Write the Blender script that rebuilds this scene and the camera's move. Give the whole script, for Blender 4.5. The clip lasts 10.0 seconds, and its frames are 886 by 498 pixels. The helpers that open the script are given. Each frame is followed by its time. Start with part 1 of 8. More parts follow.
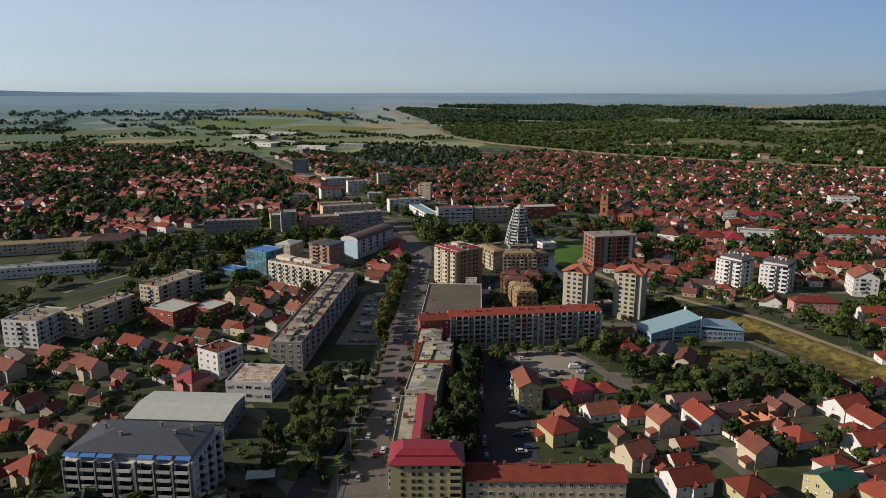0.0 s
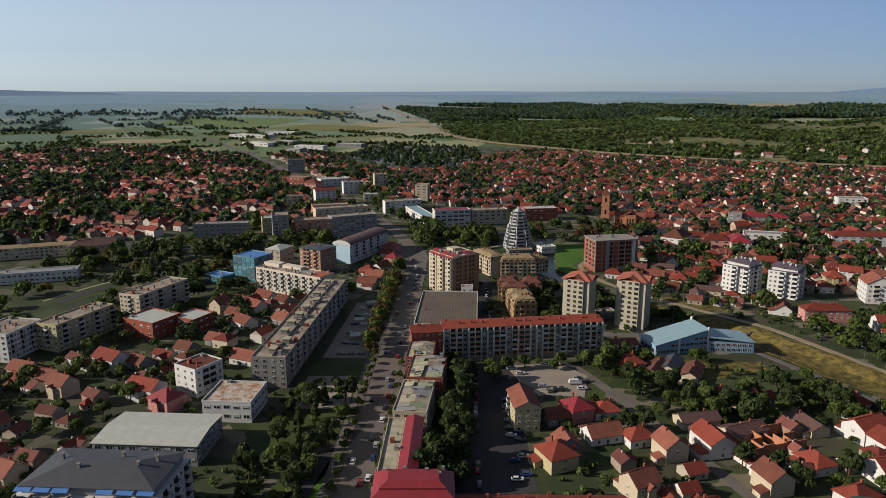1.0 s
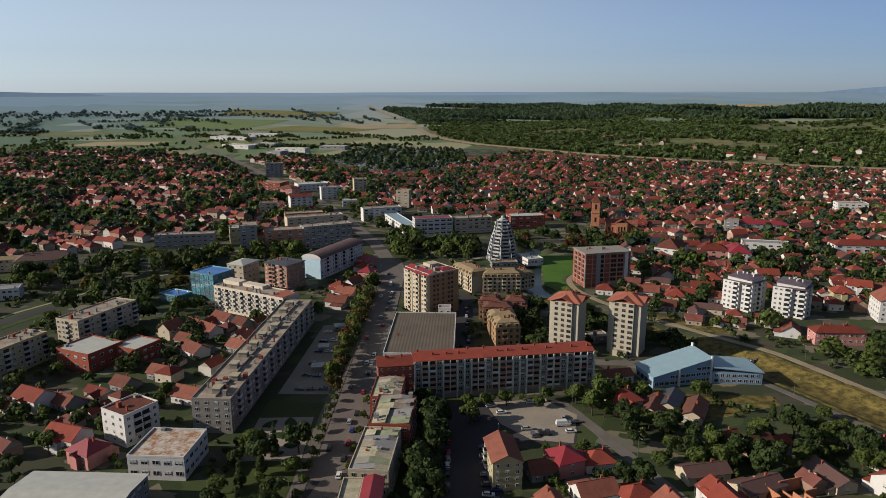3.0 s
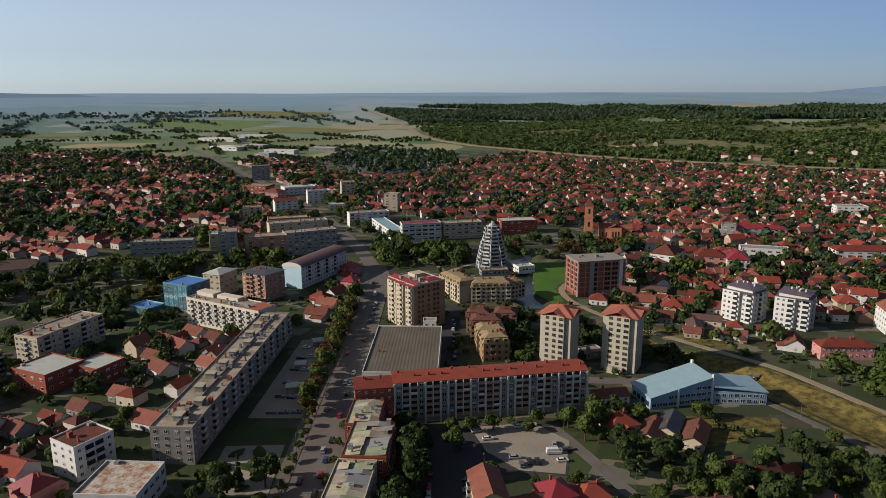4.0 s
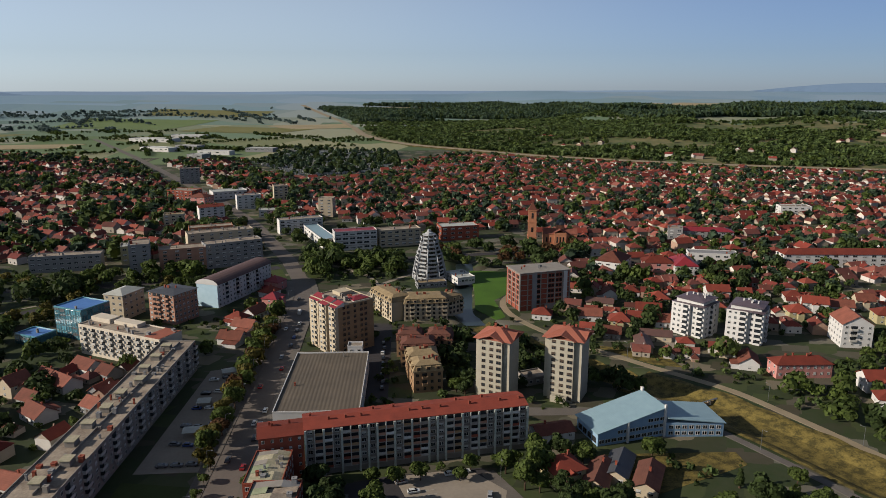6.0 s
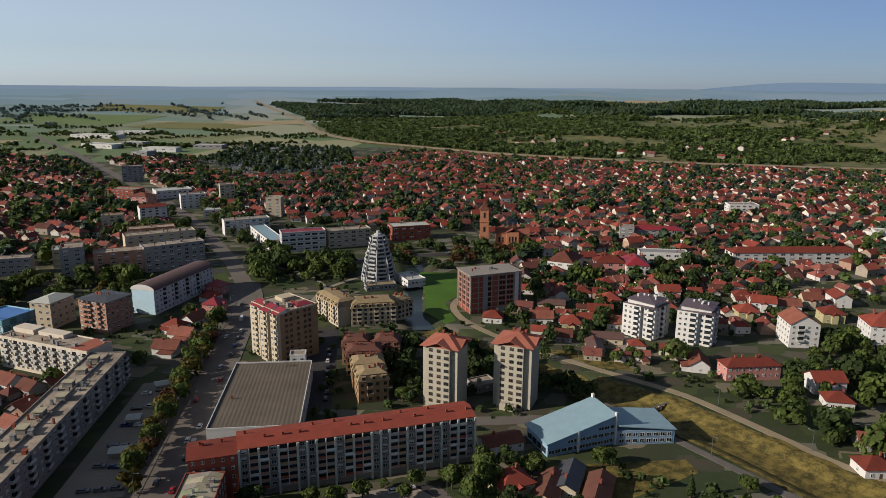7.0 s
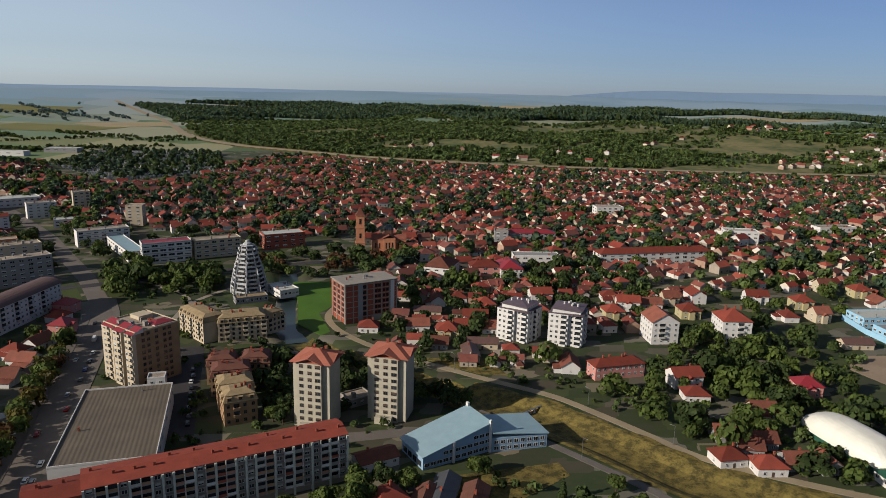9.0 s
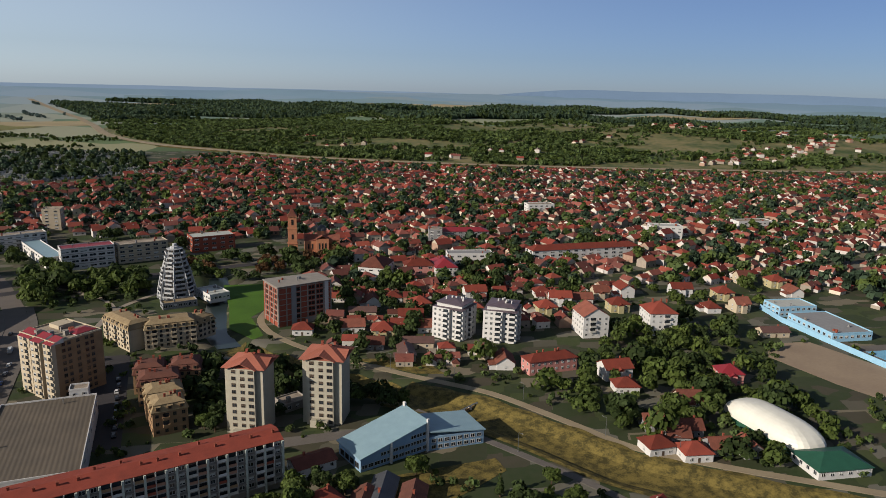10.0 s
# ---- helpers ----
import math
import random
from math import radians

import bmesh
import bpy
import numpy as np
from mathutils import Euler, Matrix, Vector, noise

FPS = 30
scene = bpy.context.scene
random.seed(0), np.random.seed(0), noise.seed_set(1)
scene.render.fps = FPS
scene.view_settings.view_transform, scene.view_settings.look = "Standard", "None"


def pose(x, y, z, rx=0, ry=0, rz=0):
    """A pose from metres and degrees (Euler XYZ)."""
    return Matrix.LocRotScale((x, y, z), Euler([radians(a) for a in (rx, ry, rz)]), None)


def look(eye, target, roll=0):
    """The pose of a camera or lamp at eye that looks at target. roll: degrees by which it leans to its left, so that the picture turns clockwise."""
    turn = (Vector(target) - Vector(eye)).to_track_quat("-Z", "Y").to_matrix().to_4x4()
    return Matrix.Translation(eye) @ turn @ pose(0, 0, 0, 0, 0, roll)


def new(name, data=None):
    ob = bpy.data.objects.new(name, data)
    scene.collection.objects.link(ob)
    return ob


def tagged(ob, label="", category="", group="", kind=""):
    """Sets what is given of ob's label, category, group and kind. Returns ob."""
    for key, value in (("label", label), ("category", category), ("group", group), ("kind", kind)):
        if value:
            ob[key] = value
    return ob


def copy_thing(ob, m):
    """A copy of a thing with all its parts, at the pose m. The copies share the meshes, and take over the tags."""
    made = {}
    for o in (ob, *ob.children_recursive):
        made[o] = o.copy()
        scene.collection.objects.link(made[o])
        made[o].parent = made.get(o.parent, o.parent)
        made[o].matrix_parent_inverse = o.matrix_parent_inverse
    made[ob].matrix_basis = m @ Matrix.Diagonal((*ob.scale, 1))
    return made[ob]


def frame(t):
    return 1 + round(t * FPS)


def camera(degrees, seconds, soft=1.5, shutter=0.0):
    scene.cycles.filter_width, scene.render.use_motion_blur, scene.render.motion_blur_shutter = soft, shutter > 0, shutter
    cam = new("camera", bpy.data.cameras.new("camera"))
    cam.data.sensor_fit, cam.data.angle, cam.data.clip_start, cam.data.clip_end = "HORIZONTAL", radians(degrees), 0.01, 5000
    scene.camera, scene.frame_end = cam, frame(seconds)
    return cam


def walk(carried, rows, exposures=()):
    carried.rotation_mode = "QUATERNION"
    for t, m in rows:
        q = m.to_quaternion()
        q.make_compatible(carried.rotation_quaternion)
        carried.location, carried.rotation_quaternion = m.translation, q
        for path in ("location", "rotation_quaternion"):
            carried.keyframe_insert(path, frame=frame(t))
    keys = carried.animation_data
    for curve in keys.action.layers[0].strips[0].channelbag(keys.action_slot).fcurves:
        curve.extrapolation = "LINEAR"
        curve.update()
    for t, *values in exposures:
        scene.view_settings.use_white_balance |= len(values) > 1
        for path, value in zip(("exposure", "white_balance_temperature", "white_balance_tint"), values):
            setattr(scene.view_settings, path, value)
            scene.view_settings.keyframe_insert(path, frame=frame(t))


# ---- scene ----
cam = camera(64.88, 10.0, soft=0.8)
# seconds, place, heading (to the left), pitch, lean
PATH = [
    (0.0, -0.78, 1.26, 130.36, 1.450, -12.855, 0.160),
    (0.5, 0.88, 10.52, 130.38, 1.490, -12.894, 0.128),
    (1.0, 2.74, 21.07, 130.53, 1.537, -12.970, 0.031),
    (1.5, 4.41, 30.85, 130.55, 1.559, -12.979, 0.006),
    (2.0, 6.35, 41.40, 130.56, 0.850, -12.967, -0.063),
    (2.5, 8.06, 51.01, 130.62, 0.756, -12.949, -0.033),
    (4.0, 14.71, 83.07, 130.76, 0.181, -12.884, -0.101),
    (4.5, 17.12, 93.00, 130.82, -0.346, -12.861, -0.107),
    (5.0, 20.26, 103.22, 130.74, -1.239, -12.810, -0.142),
    (5.5, 23.13, 112.17, 130.67, -2.491, -12.874, -0.135),
    (7.0, 31.91, 131.16, 131.39, -7.672, -13.299, 0.399),
    (7.5, 33.96, 133.86, 131.59, -9.748, -13.225, 0.716),
    (8.0, 35.46, 135.74, 132.00, -12.378, -13.114, 1.070),
    (8.5, 36.68, 136.57, 132.46, -14.820, -13.004, 1.235),
    (9.0, 37.65, 137.34, 132.37, -17.603, -12.891, 1.370),
    (9.5, 37.83, 137.23, 132.77, -20.252, -12.865, 1.478),
    (10.0, 37.92, 137.22, 132.86, -23.106, -12.875, 1.534),
]
walk(cam, [(t, pose(x, y, z, 90 + p, 0, h) @ pose(0, 0, 0, 0, 0, r)) for t, x, y, z, h, p, r in PATH])

# ---------------------------------------------------------------- light
SUN_AZ, SUN_EL = radians(189), radians(24)      # towards the sun: from +x, anticlockwise
sun_way = Vector((math.cos(SUN_AZ) * math.cos(SUN_EL), math.sin(SUN_AZ) * math.cos(SUN_EL), math.sin(SUN_EL)))
world = bpy.data.worlds.new("sky")
scene.world = world
world.use_nodes = True
wn = world.node_tree
wn.nodes.clear()
sky = wn.nodes.new("ShaderNodeTexSky")
sky.sky_type = "NISHITA"
sky.sun_disc = False
sky.sun_elevation = SUN_EL
sky.sun_rotation = math.pi / 2 - SUN_AZ
sky.altitude = 400
sky.air_density, sky.dust_density, sky.ozone_density = 0.9, 0.3, 3.0
back = wn.nodes.new("ShaderNodeBackground")
back.inputs["Strength"].default_value = 0.0625
wout = wn.nodes.new("ShaderNodeOutputWorld")
tint = wn.nodes.new("ShaderNodeMix")
tint.data_type, tint.blend_type = "RGBA", "MULTIPLY"
tint.inputs[0].default_value = 1.0
hue = wn.nodes.new("ShaderNodeMix")
hue.data_type = "RGBA"
hue.inputs[6].default_value, hue.inputs[7].default_value = (0.74, 0.91, 1.32, 1), (0.83, 0.95, 1.10, 1)
wn.links.new(hue.outputs[2], tint.inputs[7])
haze = wn.nodes.new("ShaderNodeHueSaturation")
# thin summer haze: the sky is whiter and brighter round the sun's side, deeper and bluer opposite
where = wn.nodes.new("ShaderNodeTexCoord")
sunward = wn.nodes.new("ShaderNodeVectorMath")
sunward.operation = "DOT_PRODUCT"
sunward.inputs[1].default_value = sun_way
wn.links.new(where.outputs["Generated"], sunward.inputs[0])
for goal, lo, hi in (("Value", 0.54, 1.2), ("Saturation", 0.8, 0.32), ("Tint", 0.0, 1.0)):
    fade = wn.nodes.new("ShaderNodeMapRange")
    fade.interpolation_type = "SMOOTHSTEP"
    for key, value in (("From Min", -0.85), ("From Max", 0.12), ("To Min", lo), ("To Max", hi)):
        fade.inputs[key].default_value = value
    wn.links.new(sunward.outputs["Value"], fade.inputs["Value"])
    wn.links.new(fade.outputs[0], hue.inputs[0] if goal == "Tint" else haze.inputs[goal])
wn.links.new(sky.outputs[0], haze.inputs["Color"])
wn.links.new(haze.outputs[0], tint.inputs[6])
wn.links.new(tint.outputs[2], back.inputs[0])
wn.links.new(back.outputs[0], wout.inputs[0])
sun = new("sun", bpy.data.lights.new("sun", "SUN"))
sun.data.energy, sun.data.angle, sun.data.color = 5.0, radians(0.6), (1.0, 0.9, 0.77)
sun.matrix_world = look(sun_way * 500, (0, 0, 0))
scene.view_settings.exposure = 0.535

# ---------------------------------------------------------------- materials
ALBEDO_GAIN = 0.71          # every base colour darkened, to deepen the shade against the strong sun


def mat(name, col, col2=None, rough=0.8, scale=0.35, fine=6.0, bump=0.15, metal=0.0, island=0.0, stain=0.35, rand=0.0, lines=None, tones=()):
    """A surface of two colours mixed by coarse and fine noise; island / rand vary the value by loose piece or by object;
    lines = (period in metres, axis) lays courses of tiles or sheets in relief; tones give each loose piece one of several tints."""
    m = bpy.data.materials.new(name)
    m.use_nodes = True
    nt = m.node_tree
    n, l = nt.nodes, nt.links
    b = n["Principled BSDF"]
    b.inputs["Roughness"].default_value, b.inputs["Metallic"].default_value = rough, metal
    b.inputs["Specular IOR Level"].default_value = 0.12 if rough >= 0.7 else 0.4
    col2 = col2 or tuple(c * 0.72 for c in col)
    col, col2 = tuple(c * ALBEDO_GAIN for c in col), tuple(c * ALBEDO_GAIN for c in col2)
    tc = n.new("ShaderNodeTexCoord")
    na, nb = n.new("ShaderNodeTexNoise"), n.new("ShaderNodeTexNoise")
    na.inputs["Scale"].default_value, nb.inputs["Scale"].default_value = scale, fine
    na.inputs["Detail"].default_value, nb.inputs["Detail"].default_value = 4, 3
    for k in (na, nb):
        l.new(tc.outputs["Object"], k.inputs["Vector"])
    add = n.new("ShaderNodeMath")
    add.operation = "MULTIPLY_ADD"
    l.new(nb.outputs["Fac"], add.inputs[0])
    add.inputs[1].default_value = 0.5
    l.new(na.outputs["Fac"], add.inputs[2])
    ramp = n.new("ShaderNodeMapRange")
    l.new(add.outputs[0], ramp.inputs["Value"])
    ramp.inputs["From Min"].default_value, ramp.inputs["From Max"].default_value = 0.75 - stain, 0.75 + stain
    mix = n.new("ShaderNodeMix")
    mix.data_type = "RGBA"
    l.new(ramp.outputs[0], mix.inputs[0])
    mix.inputs[6].default_value, mix.inputs[7].default_value = (*col2, 1), (*col, 1)
    out = mix.outputs[2]
    if island or rand:
        src = n.new("ShaderNodeNewGeometry").outputs["Random Per Island"] if island else n.new("ShaderNodeObjectInfo").outputs["Random"]
        v = n.new("ShaderNodeMapRange")
        l.new(src, v.inputs["Value"])
        v.inputs["To Min"].default_value, v.inputs["To Max"].default_value = 1 - (island or rand), 1 + (island or rand)
        hs = n.new("ShaderNodeHueSaturation")
        l.new(v.outputs[0], hs.inputs["Value"])
        l.new(out, hs.inputs["Color"])
        out = hs.outputs["Color"]
    if tones:
        pick = n.new("ShaderNodeValToRGB")
        pick.color_ramp.interpolation = "CONSTANT"
        e = pick.color_ramp.elements
        for k, c in enumerate(tones):
            x = e[k] if k < 2 else e.new(k / len(tones))
            x.position, x.color = k / len(tones), (*c, 1)
        seed = n.new("ShaderNodeMath")
        seed.operation = "FRACT"
        far = n.new("ShaderNodeMath")
        far.operation = "MULTIPLY"
        far.inputs[1].default_value = 17.3
        l.new(n.new("ShaderNodeNewGeometry").outputs["Random Per Island"], far.inputs[0])
        l.new(far.outputs[0], seed.inputs[0])
        l.new(seed.outputs[0], pick.inputs[0])
        tm = n.new("ShaderNodeMix")
        tm.data_type, tm.blend_type = "RGBA", "MULTIPLY"
        tm.inputs[0].default_value = 1.0
        l.new(out, tm.inputs[6])
        l.new(pick.outputs[0], tm.inputs[7])
        out = tm.outputs[2]
    l.new(out, b.inputs["Base Color"])
    bp = n.new("ShaderNodeBump")
    bp.inputs["Strength"].default_value, bp.inputs["Distance"].default_value = bump, 0.08
    height = nb.outputs["Fac"]
    if lines:
        w = n.new("ShaderNodeTexWave")
        w.bands_direction = lines[1]
        w.inputs["Scale"].default_value = 0.314 / lines[0]
        w.inputs["Distortion"].default_value = 0.4
        l.new(tc.outputs["Object"], w.inputs["Vector"])
        height = w.outputs["Fac"]
    l.new(height, bp.inputs["Height"])
    l.new(bp.outputs[0], b.inputs["Normal"])
    return m


def glass_mat(name, col, rough=0.12):
    m = mat(name, col, tuple(c * 0.5 for c in col), rough, 0.8, 3.0, 0.02, rand=0.5)
    m.node_tree.nodes["Principled BSDF"].inputs["Specular IOR Level"].default_value = 0.6
    return m


M = {
    "white": mat("white_render", (0.643, 0.625, 0.603), (0.514, 0.496, 0.476), stain=0.5),
    "cream": mat("cream_render", (0.52, 0.44, 0.325), (0.40, 0.33, 0.235), stain=0.5),
    "yellow": mat("yellow_render", (0.44, 0.385, 0.22), (0.36, 0.315, 0.18), stain=0.5),
    "grey": mat("grey_render", (0.285, 0.283, 0.282), (0.198, 0.194, 0.196), stain=0.5),
    "concrete": mat("concrete", (0.313, 0.285, 0.252), (0.202, 0.180, 0.158), stain=0.45),
    "brownbrick": mat("brown_brick", (0.36, 0.23, 0.13), (0.26, 0.16, 0.09), lines=(0.25, "Z")),
    "redbrick": mat("red_brick", (0.32, 0.085, 0.05), (0.22, 0.06, 0.04), lines=(0.25, "Z")),
    "orangebrick": mat("orange_brick", (0.50, 0.22, 0.12), (0.38, 0.16, 0.09), lines=(0.25, "Z")),
    "pink": mat("pink_render", (0.55, 0.25, 0.22), (0.42, 0.19, 0.17)),
    "blue": mat("blue_panel", (0.07, 0.20, 0.50), (0.05, 0.15, 0.40), rough=0.5),
    "paleblue": mat("pale_blue_render", (0.245, 0.367, 0.493), (0.190, 0.296, 0.414)),
    "tile": mat("red_roof_tile", (0.235, 0.050, 0.032), (0.140, 0.034, 0.024), scale=0.25, fine=3.0, rand=0.35, lines=(0.4, "Z"), bump=0.15),
    "oldtile": mat("old_roof_tile", (0.235, 0.080, 0.054), (0.120, 0.046, 0.033), scale=0.3, fine=3.0, rand=0.35, lines=(0.4, "Z"), bump=0.15),
    "crimson": mat("crimson_sheet_roof", (0.27, 0.022, 0.030), (0.19, 0.018, 0.024), rough=0.5, lines=(0.5, "X"), bump=0.12),
    "brownroof": mat("brown_sheet_roof", (0.13, 0.065, 0.05), (0.085, 0.045, 0.04), rough=0.6, lines=(0.5, "X")),
    "darkroof": mat("dark_grey_roof", (0.07, 0.072, 0.08), (0.04, 0.042, 0.05), rough=0.55, lines=(0.6, "X")),
    "flatroof": mat("flat_roof_felt", (0.414, 0.347, 0.270), (0.172, 0.134, 0.108), scale=0.18, fine=1.2, stain=0.25),
    "palesheet": mat("pale_sheet_roof", (0.50, 0.50, 0.44), (0.36, 0.36, 0.32), rough=0.5, lines=(0.9, "X")),
    "rustsheet": mat("rusty_sheet_roof", (0.50, 0.46, 0.40), (0.30, 0.15, 0.08), scale=0.25, fine=1.0, stain=0.16, lines=(0.9, "X")),
    "gymroof": mat("blue_grey_sheet_roof", (0.26, 0.38, 0.43), (0.20, 0.30, 0.35), rough=0.45, lines=(0.8, "X")),
    "hallroof": mat("brown_ribbed_roof", (0.15, 0.122, 0.092), (0.095, 0.08, 0.064), rough=0.7, scale=0.1, lines=(1.6, "X"), bump=0.6),
    "greenroof": mat("green_sheet_roof", (0.021, 0.096, 0.056), (0.014, 0.060, 0.035), rough=0.5, lines=(0.6, "X")),
    "straw": mat("weathered_tan_roof", (0.34, 0.26, 0.15), (0.20, 0.14, 0.08), scale=0.4, fine=2.0, lines=(0.7, "X")),
    "asphalt": mat("asphalt", (0.060, 0.054, 0.058), (0.039, 0.037, 0.039), scale=0.05, fine=1.5),
    "boulevard": mat("worn_warm_asphalt", (0.165, 0.140, 0.122), (0.115, 0.098, 0.088), scale=0.08, fine=1.0),
    "paving": mat("paving", (0.168, 0.149, 0.131), (0.104, 0.091, 0.081), scale=0.1, fine=1.5),
    "lot": mat("worn_lot_surface", (0.33, 0.28, 0.225), (0.21, 0.18, 0.15), scale=0.08, fine=0.8),
    "warmconcrete": mat("warm_concrete_panels", (0.46, 0.42, 0.335), (0.33, 0.30, 0.235), stain=0.45, lines=(2.75, "Z")),
    "umberroof": mat("dark_umber_roof_tile", (0.17, 0.07, 0.05), (0.10, 0.045, 0.035), scale=0.3, fine=2.0, lines=(0.4, "Z"), bump=0.15),
    "gravel": mat("pale_gravel_track", (0.33, 0.27, 0.18), (0.23, 0.18, 0.12), scale=0.1, fine=1.2),
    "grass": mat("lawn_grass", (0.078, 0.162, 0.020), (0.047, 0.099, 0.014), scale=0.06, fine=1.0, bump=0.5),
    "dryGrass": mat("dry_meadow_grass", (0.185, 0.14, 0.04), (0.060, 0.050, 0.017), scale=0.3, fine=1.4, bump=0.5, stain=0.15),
    # the lawn grass again, with shade put into a darker, duller green
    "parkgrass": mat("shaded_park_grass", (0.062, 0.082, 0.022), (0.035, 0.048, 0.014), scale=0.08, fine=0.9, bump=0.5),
    "soil": mat("bare_soil", (0.320, 0.245, 0.170), (0.224, 0.166, 0.120), scale=0.05, fine=0.6),
    "water": mat("river_water", (0.025, 0.04, 0.04), rough=0.32, fine=0.8, bump=0.05),
    "frame": mat("white_window_frame", (0.6, 0.6, 0.58), rough=0.5),
    "darkframe": mat("dark_window_frame", (0.10, 0.07, 0.05), rough=0.5),
    "glass": glass_mat("window_glass", (0.035, 0.042, 0.05)),
    "blueglass": glass_mat("blue_curtain_glass", (0.11, 0.29, 0.36)),
    "rail": mat("balcony_render", (0.50, 0.48, 0.44), (0.36, 0.34, 0.31), rand=0.25),
    "bark": mat("bark", (0.09, 0.06, 0.04), fine=4.0),
    "brownpink": mat("brown_pink_render", (0.40, 0.22, 0.155), (0.30, 0.16, 0.11)),
    "patched": mat("patched_tan_roof_sheet", (0.486, 0.422, 0.312), (0.270, 0.256, 0.168), scale=0.2, fine=1.0, stain=0.2, lines=(0.9, "X"), bump=0.1),
    "palecream": mat("pale_cream_render", (0.66, 0.58, 0.47), (0.52, 0.45, 0.36), stain=0.5),
    "violet": mat("dark_violet_sheet_roof", (0.13, 0.095, 0.11), (0.085, 0.06, 0.075), rough=0.55, lines=(0.6, "X")),
    "dustyroof": mat("dusty_pink_tile_roof", (0.38, 0.13, 0.085), (0.28, 0.095, 0.065), scale=0.25, fine=3.0, rand=0.15, lines=(0.4, "Z"), bump=0.35),
    "greygreen": mat("grey_green_pilaster_paint", (0.50, 0.52, 0.46), (0.36, 0.38, 0.33)),
    "steel": mat("painted_steel", (0.25, 0.26, 0.27), rough=0.4, metal=0.6),
}


# ---------------------------------------------------------------- mesh helpers
class Shape:
    """Loose faces with material slots, made into one mesh."""

    def __init__(self):
        self.v, self.f, self.s = [], [], []

    def poly(self, pts, slot=0):
        k = len(self.v)
        self.v += [tuple(p) for p in pts]
        self.f.append(tuple(range(k, k + len(pts))))
        self.s.append(slot)
        return self

    def box(self, x0, x1, y0, y1, z0, z1, slot=0, bottom=False):
        k = len(self.v)
        self.v += [(x0, y0, z0), (x1, y0, z0), (x1, y1, z0), (x0, y1, z0), (x0, y0, z1), (x1, y0, z1), (x1, y1, z1), (x0, y1, z1)]
        q = [(0, 1, 5, 4), (1, 2, 6, 5), (2, 3, 7, 6), (3, 0, 4, 7), (4, 5, 6, 7), (3, 2, 1, 0)]
        for a in q:
            self.f.append(tuple(k + i for i in a))
            self.s.append(slot)
        return self

    def tube(self, pts, radii, sides=8, slot=0):
        """A tapered tube along upright-ish points."""
        k = len(self.v)
        for (x, y, z), r in zip(pts, radii):
            for i in range(sides):
                a = 2 * math.pi * i / sides
                self.v.append((x + r * math.cos(a), y + r * math.sin(a), z))
        for j in range(len(pts) - 1):
            for i in range(sides):
                i2 = (i + 1) % sides
                self.f.append((k + j * sides + i, k + j * sides + i2, k + (j + 1) * sides + i2, k + (j + 1) * sides + i))
                self.s.append(slot)
        self.f.append(tuple(k + (len(pts) - 1) * sides + i for i in range(sides)))
        self.s.append(slot)
        return self

    def mesh(self, name, *mats):
        me = bpy.data.meshes.new(name)
        me.from_pydata(self.v, [], self.f)
        for m in mats:
            me.materials.append(m)
        me.polygons.foreach_set("material_index", self.s)
        me.update()
        return me


def big_mesh(name, v, q, slots, *mats):
    """A large mesh from arrays of vertices and quads."""
    me = bpy.data.meshes.new(name)
    me.vertices.add(len(v))
    me.vertices.foreach_set("co", np.asarray(v, np.float32).ravel())
    me.loops.add(q.size)
    me.loops.foreach_set("vertex_index", q.astype(np.int32).ravel())
    me.polygons.add(len(q))
    me.polygons.foreach_set("loop_start", np.arange(0, q.size, 4, dtype=np.int32))
    for m in mats:
        me.materials.append(m)
    if slots is not None:
        me.polygons.foreach_set("material_index", slots.astype(np.int32))
    me.update(calc_edges=True)
    me.validate()
    me.shade_flat()
    return me


def part(name, mesh, parent, m=None, label=""):
    ob = new(name, mesh)
    ob.parent = parent
    if m is not None:
        ob.matrix_basis = m
    if label:
        ob["label"] = label
    return ob


def thing(name, x, y, rot, label, category, group="", z=0.0):
    e = new(name)
    e.empty_display_size = 0.5
    e.matrix_basis = pose(x, y, z, 0, 0, rot)
    return tagged(e, label, category, group)


# ---------------------------------------------------------------- plan
TAKEN = []          # footprints: x, y, turn, half width, half depth


def claim(x, y, rot, w, d, pad=3.0):
    TAKEN.append((x, y, radians(rot), w / 2 + pad, d / 2 + pad))


def free_of(px, py):
    ok = np.ones(len(px), bool)
    for x, y, r, a, b in TAKEN:
        u, v = (px - x) * math.cos(r) + (py - y) * math.sin(r), -(px - x) * math.sin(r) + (py - y) * math.cos(r)
        ok &= ~((abs(u) < a) & (abs(v) < b))
    return ok


def inside(px, py, poly):
    px, py = np.asarray(px, float), np.asarray(py, float)
    res = np.zeros(px.shape, bool)
    for (x0, y0), (x1, y1) in zip(poly, poly[1:] + poly[:1]):
        cross = (y0 > py) != (y1 > py)
        res ^= cross & (px < (x1 - x0) * (py - y0) / ((y1 - y0) or 1e-9) + x0)
    return res


def line_gap(px, py, line):
    best = np.full(np.shape(px), 1e9)
    for (x0, y0), (x1, y1) in zip(line, line[1:]):
        dx, dy = x1 - x0, y1 - y0
        t = np.clip(((px - x0) * dx + (py - y0) * dy) / (dx * dx + dy * dy), 0, 1)
        best = np.minimum(best, np.hypot(px - x0 - t * dx, py - y0 - t * dy))
    return best


def smooth(a, b, x):
    t = np.clip((x - a) / (b - a), 0, 1)
    return t * t * (3 - 2 * t)


